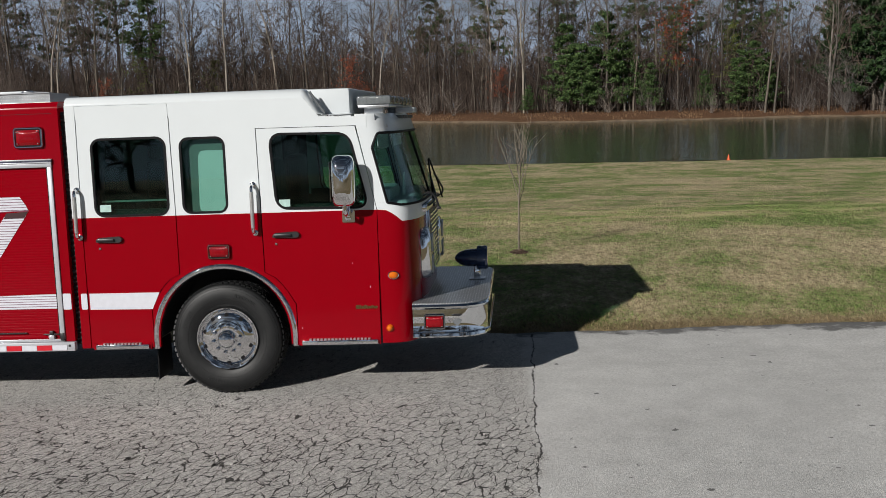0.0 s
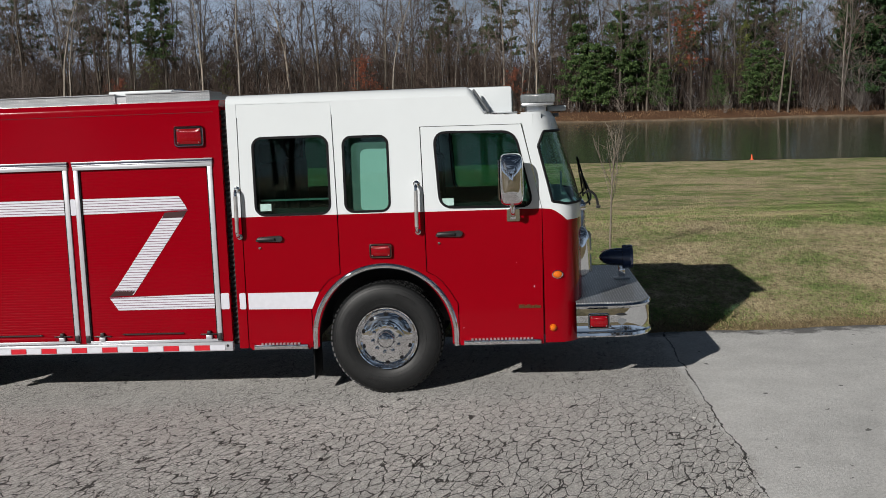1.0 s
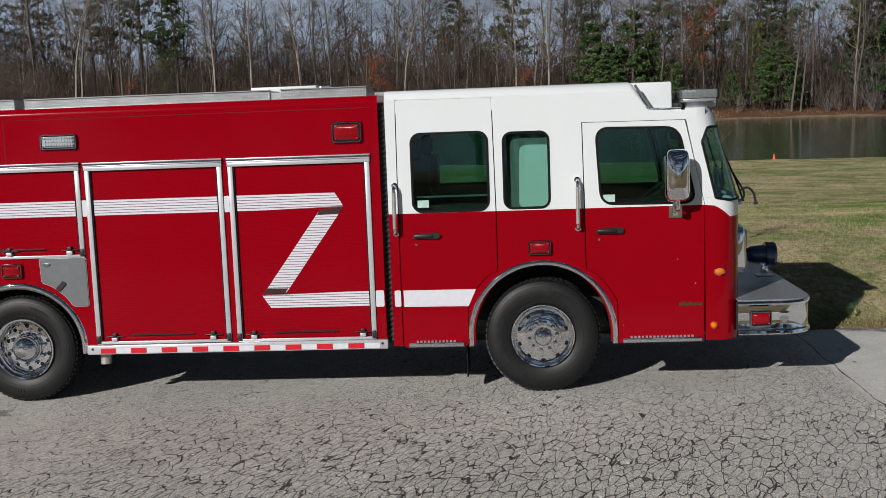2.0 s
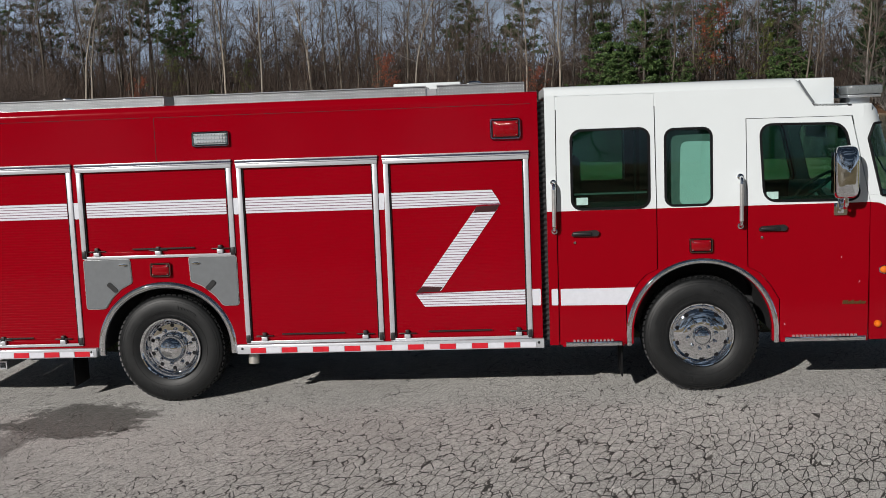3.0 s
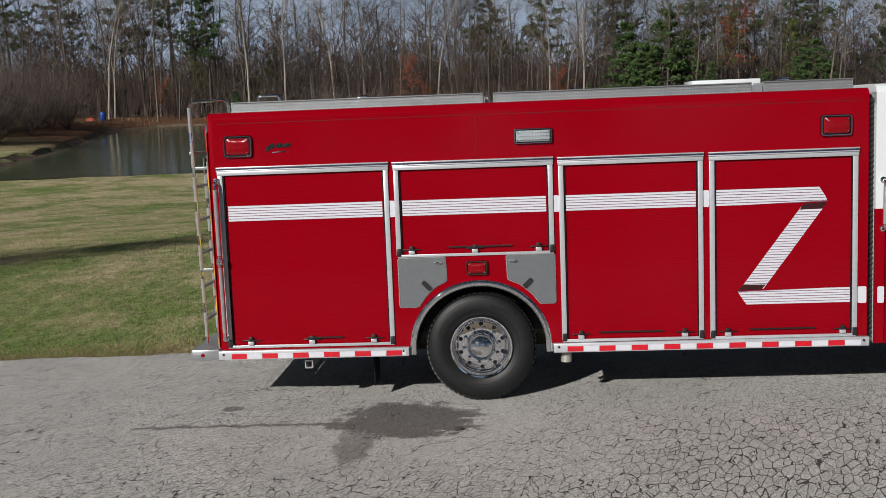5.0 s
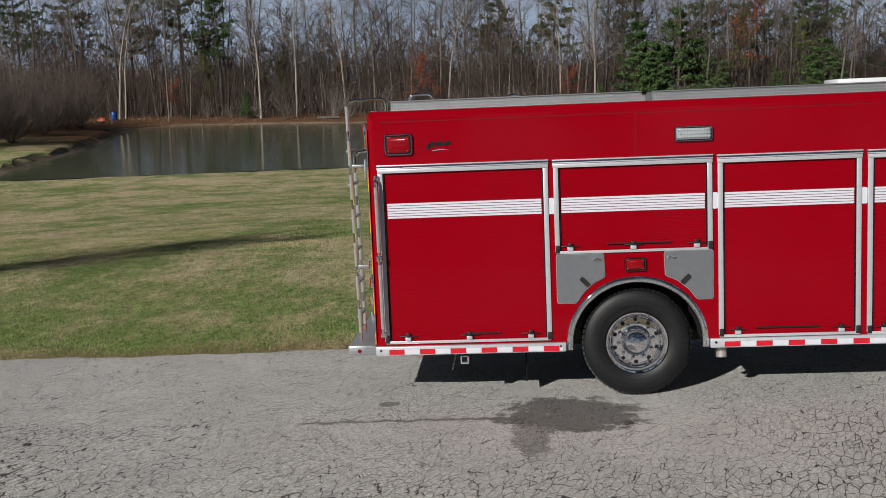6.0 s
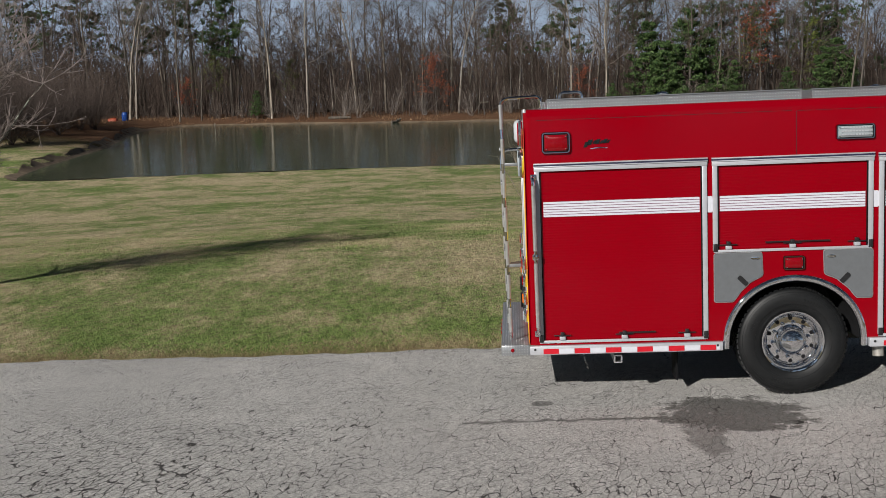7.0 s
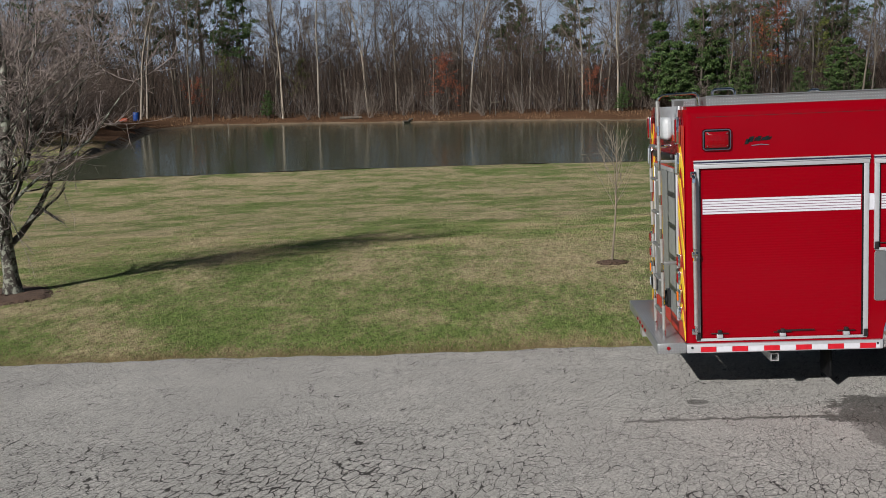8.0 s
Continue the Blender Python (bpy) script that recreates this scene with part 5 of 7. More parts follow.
# the rounded cab nose, drawn as bands of a superellipse
def nose_point(s, z):
    """s from 0 (near side) to 1 (far side)."""
    x0 = 1.507 if z <= SPLIT else 1.507 - 0.165 * (z - SPLIT) / 0.78
    xf = 1.90 if z < 1.2 else (1.90 if z < 1.78 else 1.90 - 0.20 * (z - 1.78) / 0.67)
    th = s * math.pi
    n = 2.0 / 4.0
    u, v = abs(math.sin(th)) ** n, math.copysign(abs(math.cos(th)) ** n, math.cos(th))
    return x0 + (xf - x0) * u, WIDE / 2 - WIDE / 2 * v, z


def nose_band(low, high, s0=0.0, s1=1.0, n=72, rows=4, thick=0.0):
    """A band between two heights, which may follow s."""
    bm = bmesh.new()
    grid = []
    for k in range(rows + 1):
        row = []
        for i in range(n + 1):
            s = s0 + (s1 - s0) * i / n
            # even steps along the curve
            a, b = low(s), high(s)
            row.append(bm.verts.new(nose_point(s, a + (b - a) * k / rows)))
        grid.append(row)
    for a, b in zip(grid, grid[1:]):
        for i in range(n):
            bm.faces.new((a[i], a[i + 1], b[i + 1], b[i]))
    if thick:
        bmesh.ops.recalc_face_normals(bm, faces=bm.faces)
        bmesh.ops.solidify(bm, geom=list(bm.faces), thickness=thick)
    return bm


def split_line(s):
    t = min(s, 1 - s)
    return SPLIT - 0.115 * min(1, max(0, (t - 0.006) / 0.10)) ** 1.0


def glass_low(s):
    t = min(s, 1 - s)
    return 1.80 - 0.03 * min(1, t / 0.1)


def glass_high(s):
    t = min(s, 1 - s) - 0.024
    return 2.44 - 0.13 * max(0.0, 1 - max(t, 0) / 0.07) ** 1.6


GLASS_S = 0.024
nose = part("cab_nose", nose_band(lambda s: 0.47, split_line, rows=6, thick=0.03), RED, truck, "rounded red cab front")
part("cowl", nose_band(split_line, glass_low, rows=2, thick=0.03), WHITE, truck, "white band under the windscreen")
for s0, s1 in ((0.0, GLASS_S), (1 - GLASS_S, 1.0)):
    part("corner_pillar", nose_band(glass_low, lambda s: 2.44, s0, s1, 6, 4, 0.03), WHITE, truck)
screen = part("windscreen", nose_band(glass_low, glass_high, GLASS_S, 1 - GLASS_S, 96, 4, 0.008), GLASS_CLEAR, truck, "wide curved windscreen")
bm = bmesh.new()
for f in (glass_low, glass_high):
    tube(bm, [nose_point(GLASS_S + (1 - 2 * GLASS_S) * i / 60, f(GLASS_S + (1 - 2 * GLASS_S) * i / 60)) for i in range(61)], 0.013, 6)
for s in (GLASS_S, 1 - GLASS_S):
    tube(bm, [nose_point(s, glass_low(s) + (glass_high(s) - glass_low(s)) * k / 6) for k in range(7)], 0.013, 6)
tube(bm, [nose_point(0.5, 1.77 + 0.67 * k / 6) for k in range(7)], 0.012, 6)
part("rubber_seal", bm, SEAL, screen)
for s0, s1 in ((GLASS_S, GLASS_S + 0.071), (1 - GLASS_S - 0.071, 1 - GLASS_S)):
    part("corner_pillar", nose_band(glass_high, lambda s: 2.44, s0, s1, 24, 2, 0.03), WHITE, truck)
visor = nose_band(lambda s: 2.44, lambda s: 2.56, rows=3)
top = [v for v in visor.verts if v.co.z > 2.559]
ordered = sorted(top, key=lambda v: v.co.y)
cap = [visor.verts.new((v.co.x - 0.05 if 0.03 < v.co.y < WIDE - 0.03 else v.co.x, v.co.y, 2.62)) for v in ordered]
for i in range(len(ordered) - 1):
    visor.faces.new((ordered[i], ordered[i + 1], cap[i + 1], cap[i]))
back = [visor.verts.new((1.0, v.co.y, 2.62)) for v in cap]
for i in range(len(cap) - 1):
    visor.faces.new((cap[i], cap[i + 1], back[i + 1], back[i]))
part("roof_visor", visor, WHITE, truck, "white front edge of the cab roof")


def cab_roof():
    bm = bmesh.new()
    prof = [(-1.41, 2.70), (-1.41, 2.872), (0.835, 2.872), (0.875, 2.845), (0.99, 2.655), (1.03, 2.63), (1.30, 2.628), (1.30, 2.60), (0.80, 2.60), (0.75, 2.70)]
    rows = []
    for y, inset in ((0.004, 0.09), (0.008, 0.06), (0.025, 0.03), (0.06, 0.008), (0.11, 0.0), (WIDE - 0.11, 0.0), (WIDE - 0.06, 0.008), (WIDE - 0.025, 0.03), (WIDE - 0.008, 0.06), (WIDE - 0.004, 0.09)):
        rows.append([bm.verts.new((x, y, z - (inset if z > 2.8 else inset * 0.4 if z > 2.61 else 0))) for x, z in prof])
    for a, b in zip(rows, rows[1:]):
        for i in range(len(prof)):
            bm.faces.new((a[i - 1], a[i], b[i], b[i - 1]))
    bm.faces.new(rows[0])
    bm.faces.new(rows[-1])
    part("cab_roof", bm, WHITE, truck, "white raised cab roof", smooth=0.8)
    # the middle of the raised roof runs further forward
    part("roof_step", boxes((0.70, 1.255, 0.26, WIDE - 0.26, 2.60, 2.868), bevel=0.02), WHITE, truck)
    part("cab_back", boxes((-1.41, -1.37, 0.04, WIDE - 0.04, 0.47, 2.80)), WHITE, truck)
    part("cab_floor", boxes((-1.37, 1.75, 0.06, WIDE - 0.06, 1.28, 1.34)), CHASSIS, truck)


cab_roof()

# ---- body ----
BX0, BX1, BZ0, BZ1 = -7.62, -1.475, 0.55, 2.84
DOORS = [(-7.52, -5.905, 0.60, 2.298), (-5.838, -4.360, 1.440, 2.292), (-4.292, -2.980, 0.585, 2.284), (-2.905, -1.578, 0.58, 2.28)]
REAR_ARCH = (-5.075, 0.53)


def body():
    cx, cz = REAR_ARCH
    holes = [[(a + 0.02, c + 0.0), (b - 0.02, c + 0.0), (b - 0.02, d - 0.03), (a + 0.02, d - 0.03)] for a, b, c, d in DOORS]
    arch = [(cx - 0.62, BZ0), *[(cx + 0.62 * math.cos(a), cz + 0.60 * math.sin(a)) for a in np.linspace(math.pi, 0, 33)], (cx + 0.62, BZ0)]
    arch = [p for p in arch if p[1] >= BZ0]
    outline = [(BX0 + 0.07, BZ0), *arch, (BX1, BZ0), (BX1, BZ1 - 0.07), (BX0 + 0.07, BZ1 - 0.07)]
    shell = part("body_side", plate(bmesh.new(), outline, 0.0, 0.03, holes), RED, truck, "glossy red body side")
    part("body_side", plate(bmesh.new(), outline, WIDE, WIDE - 0.03), RED, truck)
    # roof with rolled edges
    bm = bmesh.new()
    r = 0.07
    sect = [(r - r * math.cos(a), BZ1 - r + r * math.sin(a)) for a in np.linspace(0, math.pi / 2, 7)]
    sect = sect + [(WIDE - y, z) for y, z in reversed(sect)]
    a = [bm.verts.new((BX0 + 0.03, y, z)) for y, z in sect]
    b = [bm.verts.new((BX1, y, z)) for y, z in sect]
    for i in range(len(sect) - 1):
        bm.faces.new((a[i], a[i + 1], b[i + 1], b[i]))
    bm.faces.new(a)
    bm.faces.new(b)
    part("body_roof", bm, RED, truck, "rolled red roof edge")
    # rear corners and rear wall
    for y, s in ((0.0, 1), (WIDE, -1)):
        bm = bmesh.new()
        prof = [(BX0 + r - r * math.sin(t), y + s * (r - r * math.cos(t))) for t in np.linspace(0, math.pi / 2, 7)] + [(BX0, y + s * 0.36)]
        lo = [bm.verts.new((px, py, BZ0)) for px, py in prof]
        hi = [bm.verts.new((px, py, BZ1 - 0.03)) for px, py in prof]
        for i in range(len(prof) - 1):
            bm.faces.new((lo[i], lo[i + 1], hi[i + 1], hi[i]))
        part("rear_corner", bm, RED, truck)
    part("rear_wall", boxes((BX0 + 0.004, BX0 + 0.05, 0.30, WIDE - 0.30, BZ0, BZ1 - 0.28)), ORANGE, truck)
    part("body_front", boxes((BX1 - 0.03, BX1 - 0.002, 0.03, WIDE - 0.03, BZ0, BZ1 - 0.04)), RED, truck)
    part("body_floor", boxes((BX0 + 0.05, cx - 0.66, 0.03, WIDE - 0.03, BZ0 - 0.02, BZ0 + 0.02), (cx + 0.66, BX1 - 0.03, 0.03, WIDE - 0.03, BZ0 - 0.02, BZ0 + 0.02)), CHASSIS, truck)
    # wheel housing
    bm = bmesh.new()
    pts = [(cx + 0.62 * math.cos(t), cz + 0.60 * math.sin(t)) for t in np.linspace(math.pi, 0, 25)]
    a = [bm.verts.new((x, 0.03, z)) for x, z in pts]
    b = [bm.verts.new((x, 0.75, z)) for x, z in pts]
    for i in range(len(pts) - 1):
        bm.faces.new((a[i], a[i + 1], b[i + 1], b[i]))
    bm.faces.new(b)
    part("wheel_housing", bm, CHASSIS, truck)
    bm = bmesh.new()
    pts = [(0.64 * math.cos(t), 0.56 + 0.65 * math.sin(t)) for t in np.linspace(math.pi, 0, 25)]
    a = [bm.verts.new((x, 0.04, z)) for x, z in pts]
    b = [bm.verts.new((x, 0.75, z)) for x, z in pts]
    for i in range(len(pts) - 1):
        bm.faces.new((a[i], a[i + 1], b[i + 1], b[i]))
    bm.faces.new(b)
    part("wheel_housing", bm, CHASSIS, truck)
    path = [(cx - 0.65, 0.015, 0.47), *[(cx + 0.65 * math.cos(a), 0.015, cz + 0.615 * math.sin(a)) for a in np.linspace(math.pi, 0, 41)], (cx + 0.65, 0.015, 0.47)]
    part("fender_trim", tube(bmesh.new(), path, 0.036, 12), CHROME, truck, "polished wheel arch trim", smooth=1.2)


body()


def shutter_slats(a, b, c, d, y, pitch=0.0255):
    """A roll-up curtain: each slat a shallow bow between grooves."""
    bm = bmesh.new()
    n = round((d - c) / pitch)
    prof = []
    for i in range(n):
        z = c + (d - c) * i / n
        prof += [(z, y + 0.0011), (z + pitch * 0.10, y), (z + pitch * 0.5, y - 0.0008), (z + pitch * 0.9, y)]
    prof.append((d, y + 0.0011))
    lo = [bm.verts.new((a, yy, z)) for z, yy in prof]
    hi = [bm.verts.new((b, yy, z)) for z, yy in prof]
    for i in range(len(prof) - 1):
        bm.faces.new((lo[i], lo[i + 1], hi[i + 1], hi[i]))
    return bm


def shutter(a, b, c, d, latches, bar):
    y = 0.012
    s = part("shutter", shutter_slats(a + 0.015, b - 0.015, c, d - 0.02, y), RED, truck, "red roll-up shutter", smooth=0.1)
    part("top_rail", boxes((a - 0.012, b + 0.012, -0.022, 0.03, d - 0.052, d - 0.014), bevel=0.004), FRAME, s, "bright aluminium rail")
    part("drip_rail", boxes((a - 0.016, b + 0.016, -0.030, 0.0, d - 0.012, d - 0.002), (a - 0.016, b + 0.016, -0.030, 0.0, d + 0.014, d + 0.026), bevel=0.002), FRAME, s)
    part("rail_gap", boxes((a - 0.014, b + 0.014, -0.024, 0.0, d - 0.003, d + 0.016)), plain("navy_seal", (0.02, 0.02, 0.05), 0.5), s)
    for x0, x1 in ((a - 0.008, a + 0.038), (b - 0.038, b + 0.008)):
        part("side_rail", boxes((x0, x1, -0.016, 0.03, c - 0.01, d - 0.05), bevel=0.004), FRAME, s, "bright aluminium rail")
    for x0, x1 in ((a + 0.038, a + 0.05), (b - 0.05, b - 0.038)):
        part("rubber_seal", boxes((x0, x1, -0.004, 0.02, c, d - 0.05)), SEAL, s)
    part("bottom_rail", boxes((a, b, -0.014, 0.02, c - 0.030, c - 0.004), bevel=0.003), FRAME, s)
    part("lift_bar", boxes((bar[0], bar[1], -0.012, 0.012, c + 0.052, c + 0.062)), BLACK, s, "thin black pull bar")
    for x in latches:
        l = part("latch", boxes((x - 0.028, x + 0.028, -0.026, 0.012, c - 0.002, c + 0.034), bevel=0.005), FRAME, s, "small bright latch")
        part("catch", boxes((x - 0.018, x + 0.018, -0.02, 0.012, c + 0.034, c + 0.075), (x - 0.085, x + 0.085, -0.012, 0.01, c + 0.038, c + 0.046), bevel=0.003), BLACK, l)
    for x in (a + 0.015, b - 0.015):
        part("end_cap", boxes((x - 0.02, x + 0.02, -0.024, 0.012, c - 0.02, c + 0.055), bevel=0.004), BLACK, s)
    return s


shut = [shutter(*DOORS[0], (-7.30, -6.70, -6.10), (-6.75, -6.40)),
        shutter(*DOORS[1], (-5.70, -5.10, -4.50), (-5.35, -4.75)),
        shutter(*DOORS[2], (-4.12, -3.15), (-3.95, -3.35)),
        shutter(*DOORS[3], (-2.75, -1.70), (-2.55, -1.95))]


def band(bm, pts, y=0.009, lines=6):
    """A reflective band: white strips, one a slat, between thin gaps."""
    z0, z1 = min(p[1] for p in pts), max(p[1] for p in pts)
    h = (z1 - z0) / lines
    for i in range(lines):
        a, b = z0 + h * i + h * 0.12, z0 + h * (i + 1) - h * 0.12

        def cross(z):
            xs = []
            for p, q in zip(pts, pts[1:] + pts[:1]):
                if (p[1] - z) * (q[1] - z) <= 0 and abs(p[1] - q[1]) > 1e-6:
                    xs.append(p[0] + (q[0] - p[0]) * (z - p[1]) / (q[1] - p[1]))
            return min(xs), max(xs)

        (l0, r0), (l1, r1) = cross(a), cross(b)
        vs = [bm.verts.new(p) for p in ((l0, y, a), (r0, y, a), (r1, y, b), (l1, y, b))]
        bm.faces.new(vs)
    return bm


def stripes():
    for s, (a, b) in zip(shut[:3], ((-7.45, -5.965), (-5.775, -4.42), (-4.235, -3.035))):
        part("stripe", boxes((a, b, 0.0095, 0.014, 1.803, 1.953)), GAP, s)
        part("stripe", band(bmesh.new(), [(a, 1.803), (b, 1.803), (b, 1.953), (a, 1.953)], 0.008), SHEET, s, "white reflective stripe", smooth=0)
    z = shut[3]
    top = [(-2.85, 1.803), (-1.835, 1.815), (-1.86, 1.87), (-1.915, 1.955), (-2.85, 1.953)]
    leg = [(-2.635, 1.015), (-2.42, 1.015), (-1.865, 1.775), (-2.075, 1.775)]
    foot = [(-2.575, 0.868), (-1.630, 0.868), (-1.630, 1.012), (-2.66, 0.998)]
    for pts, k in ((top, 6), (leg, 31), (foot, 6)):
        part("stripe", plate(bmesh.new(), pts, 0.0095, 0.012), GAP, z)
        part("stripe", band(bmesh.new(), pts, 0.008, k), SHEET, z, "white reflective stripe", smooth=0)
    fold = plain("dark_fold", (0.03, 0.004, 0.006), 0.4)
    part("stripe_fold", plate(bmesh.new(), [(-2.06, 1.80), (-1.845, 1.812), (-1.88, 1.755), (-2.09, 1.745)], 0.0065, 0.011), fold, z, "dark fold of the stripe")
    part("stripe_fold", plate(bmesh.new(), [(-2.655, 1.005), (-2.435, 1.012), (-2.40, 1.055), (-2.60, 1.06)], 0.0065, 0.011), fold, z, "dark fold of the stripe")
    for x in (-5.872, -4.326, -2.943):
        part("reflector", plate(bmesh.new(), rounded(x - 0.026, x + 0.026, 1.80, 1.955, 0.012), -0.004, 0.0), SHEET, truck, "white reflective patch")
    part("reflector", plate(bmesh.new(), rounded(-1.565, -1.485, 0.86, 1.015, 0.012), -0.004, 0.0), SHEET, truck)
    part("reflector", plate(bmesh.new(), rounded(-1.385, -1.325, 0.855, 1.01, 0.012), -0.004, 0.0), SHEET, truck)
    part("reflector", plate(bmesh.new(), [(-1.30, 0.852), (-0.69, 0.845), (-0.615, 1.005), (-1.30, 1.008)], -0.004, 0.0), SHEET, truck, "white reflective stripe on the cab")


stripes()


def rub_rail(x0, x1):
    r = part("rub_rail", boxes((x0, x1, -0.045, 0.02, 0.462, 0.548), bevel=0.006), FRAME, truck, "aluminium rub rail with red and white markers")
    x = x0 + 0.13
    while x < x1 - 0.12:
        part("marker", boxes((x, x + 0.148, -0.049, -0.044, 0.472, 0.522)), plain("red_sheeting", (0.5, 0.008, 0.02), 0.35) if "red_sheeting" not in bpy.data.materials else bpy.data.materials["red_sheeting"], r)
        part("marker", boxes((x + 0.152, min(x + 0.298, x1 - 0.03), -0.049, -0.044, 0.472, 0.522)), SHEET, r)
        x += 0.302
    for x in (x0 + 0.05, x1 - 0.05):
        part("bolt", lathe(bmesh.new(), [(0.0, -0.052), (0.011, -0.05), (0.013, -0.044)], (x, 0, 0.515), seg=10), BLACK, r)


rub_rail(-7.62, -5.765)
rub_rail(-4.385, -1.465)


# ---- wheels ----
def wheel(x, z, radius, y0, deep):
    back = 0.16 if deep else 0.045
    w = part("wheel", lathe(bmesh.new(), [(0.09, back), (0.25, back), (0.285, back + 0.03), (0.285, 0.28)], (x, y0, z), seg=40), CHROME, truck, "polished wheel")
    rw = 0.30
    tyre_prof = [(rw - 0.03, 0.03), (rw + 0.005, 0.0), (rw + 0.04, -0.014), (radius - 0.13, -0.028), (radius - 0.06, -0.02), (radius - 0.02, -0.004), (radius - 0.008, 0.008), (radius - 0.003, 0.03), (radius - 0.003, 0.06),
                 (radius, 0.27), (radius - 0.02, 0.30), (radius - 0.1, 0.33), (rw, 0.31)]
    bm = lathe(bmesh.new(), tyre_prof, (x, y0, z), seg=72)
    n = Nodes("tyre_rubber") if "tyre_rubber" not in bpy.data.materials else None
    if n:
        f = n.noise(16, 6, 0.7)
        n.set(Base_Color=n.ramp(f, (0.3, (0.0035, 0.004, 0.0045)), (0.75, (0.010, 0.0105, 0.011))), Roughness=0.52, Specular_IOR_Level=0.35)
        n.bump(f, 0.2, 0.004)
    tyre = part("tyre", bm, bpy.data.materials["tyre_rubber"], w, "black road tyre", smooth=0.9)
    # tread: four rows of skewed blocks
    bm = bmesh.new()
    count = 60
    for row, yy in enumerate((0.045, 0.105, 0.17, 0.235)):
        for k in range(count):
            a = (k + 0.5 * (row % 2)) * math.tau / count
            c, s = math.cos(a), math.sin(a)
            m = Matrix(((c, 0, -s, x + c * (radius + 0.003)), (0, 1, 0, y0 + yy), (s, 0, c, z + s * (radius + 0.003)), (0, 0, 0, 1)))
            skew = Matrix.Rotation(0.3 * (-1) ** row, 4, "X")
            bmesh.ops.create_cube(bm, size=1.0, matrix=m @ skew @ Matrix.Diagonal((0.014, 0.056, 0.038, 1)))
    part("tread", bm, bpy.data.materials["tyre_rubber"], w)
    # moulded bars where the maker's writing stands
    for a0, n_bars in ((0.9, 7), (2.5, 6), (4.2, 7)):
        bm = bmesh.new()
        for k in range(n_bars):
            a = a0 + k * 0.07
            c, s = math.cos(a), math.sin(a)
            rr = radius - 0.105
            m = Matrix(((c, 0, -s, x + c * rr), (0, 1, 0, y0 - 0.0285), (s, 0, c, z + s * rr), (0, 0, 0, 1)))
            bmesh.ops.create_cube(bm, size=1.0, matrix=m @ Matrix.Diagonal((0.034, 0.004, 0.020, 1)))
        part("moulded_writing", bm, bpy.data.materials["tyre_rubber"], w)
    bm = bmesh.new()
    for rr, yy in ((0.345, -0.014), (radius - 0.155, -0.022), (radius - 0.062, -0.018), (radius - 0.04, -0.01)):
        lathe(bm, [(rr, yy + 0.01), (rr + 0.004, yy - 0.003), (rr + 0.008, yy + 0.01)], (x, y0, z), seg=60)
    part("sidewall_rib", bm, bpy.data.materials["tyre_rubber"], w)
    if not deep:
        disc = [(0.302, -0.012), (0.298, -0.022), (0.288, -0.02), (0.282, 0.016), (0.274, 0.026), (0.264, 0.018), (0.245, 0.004), (0.22, -0.008), (0.19, -0.016), (0.172, -0.019), (0.168, -0.030), (0.16, -0.033), (0.10, -0.033), (0.0, -0.033)]
        hub = [(0.086, -0.03), (0.085, -0.06), (0.074, -0.09), (0.055, -0.105), (0.03, -0.115), (0.0, -0.117)]
        holes, hr, nuts, nr = 10, 0.228, 10, 0.132
    else:
        disc = [(0.302, -0.012), (0.298, -0.022), (0.286, -0.020), (0.262, 0.004), (0.248, 0.04), (0.240, 0.075), (0.225, 0.088), (0.18, 0.085), (0.15, 0.085), (0.10, 0.085), (0.0, 0.085)]
        hub = [(0.15, 0.088), (0.148, 0.06), (0.144, 0.045), (0.136, 0.04), (0.13, 0.01), (0.11, -0.025), (0.075, -0.052), (0.04, -0.062), (0.022, -0.064), (0.022, -0.07), (0.0, -0.07)]
        holes, hr, nuts, nr = 10, 0.212, 10, 0.172
    part("rim", lathe(bmesh.new(), disc, (x, y0, z), seg=60), CHROME, w, "polished aluminium rim", smooth=0.5)
    part("hub_cap", lathe(bmesh.new(), hub, (x, y0, z), seg=36), CHROME, w, "polished hub cap")
    # nearly flush black discs stand in for the shade inside the rim's holes
    for k in range(holes):
        a = (k + 0.5) * math.tau / holes
        yy = -0.008 if not deep else 0.085
        part("hand_hole", lathe(bmesh.new(), [(0.0, yy - 0.001), (0.019, yy - 0.001), (0.022, yy + 0.004), (0.023, yy + 0.02)], (x + hr * math.cos(a), y0, z + hr * math.sin(a)), seg=14), SEAL, w)
    for k in range(nuts):
        a = k * math.tau / nuts + 0.15
        yy = -0.032 if not deep else 0.086
        part("wheel_nut", lathe(bmesh.new(), [(0.021, yy), (0.020, yy - 0.022), (0.014, yy - 0.042), (0.0, yy - 0.046)], (x + nr * math.cos(a), y0, z + nr * math.sin(a)), seg=10), CHROME, w)
    return w


wheel(0.0, 0.529, 0.533, 0.075, False)
wheel(-5.075, 0.507, 0.520, 0.085, True)
for x, z, r in ((0.0, 0.529, 0.533), (-5.075, 0.507, 0.520)):
    far = part("wheel", lathe(bmesh.new(), [(0.0, 0.0), (0.29, 0.0), (0.30, -0.02), (r - 0.05, -0.02), (r, 0.03), (r, 0.28), (r - 0.05, 0.3), (0.0, 0.3)], (x, WIDE - 0.34, z), seg=48),
               bpy.data.materials["tyre_rubber"], truck)


# ---- underside ----
part("chassis_rail", boxes((-7.3, 1.85, 0.78, 0.86, 0.62, 0.88), (-7.3, 1.85, WIDE - 0.86, WIDE - 0.78, 0.62, 0.88)), CHASSIS, truck, "black chassis rails")
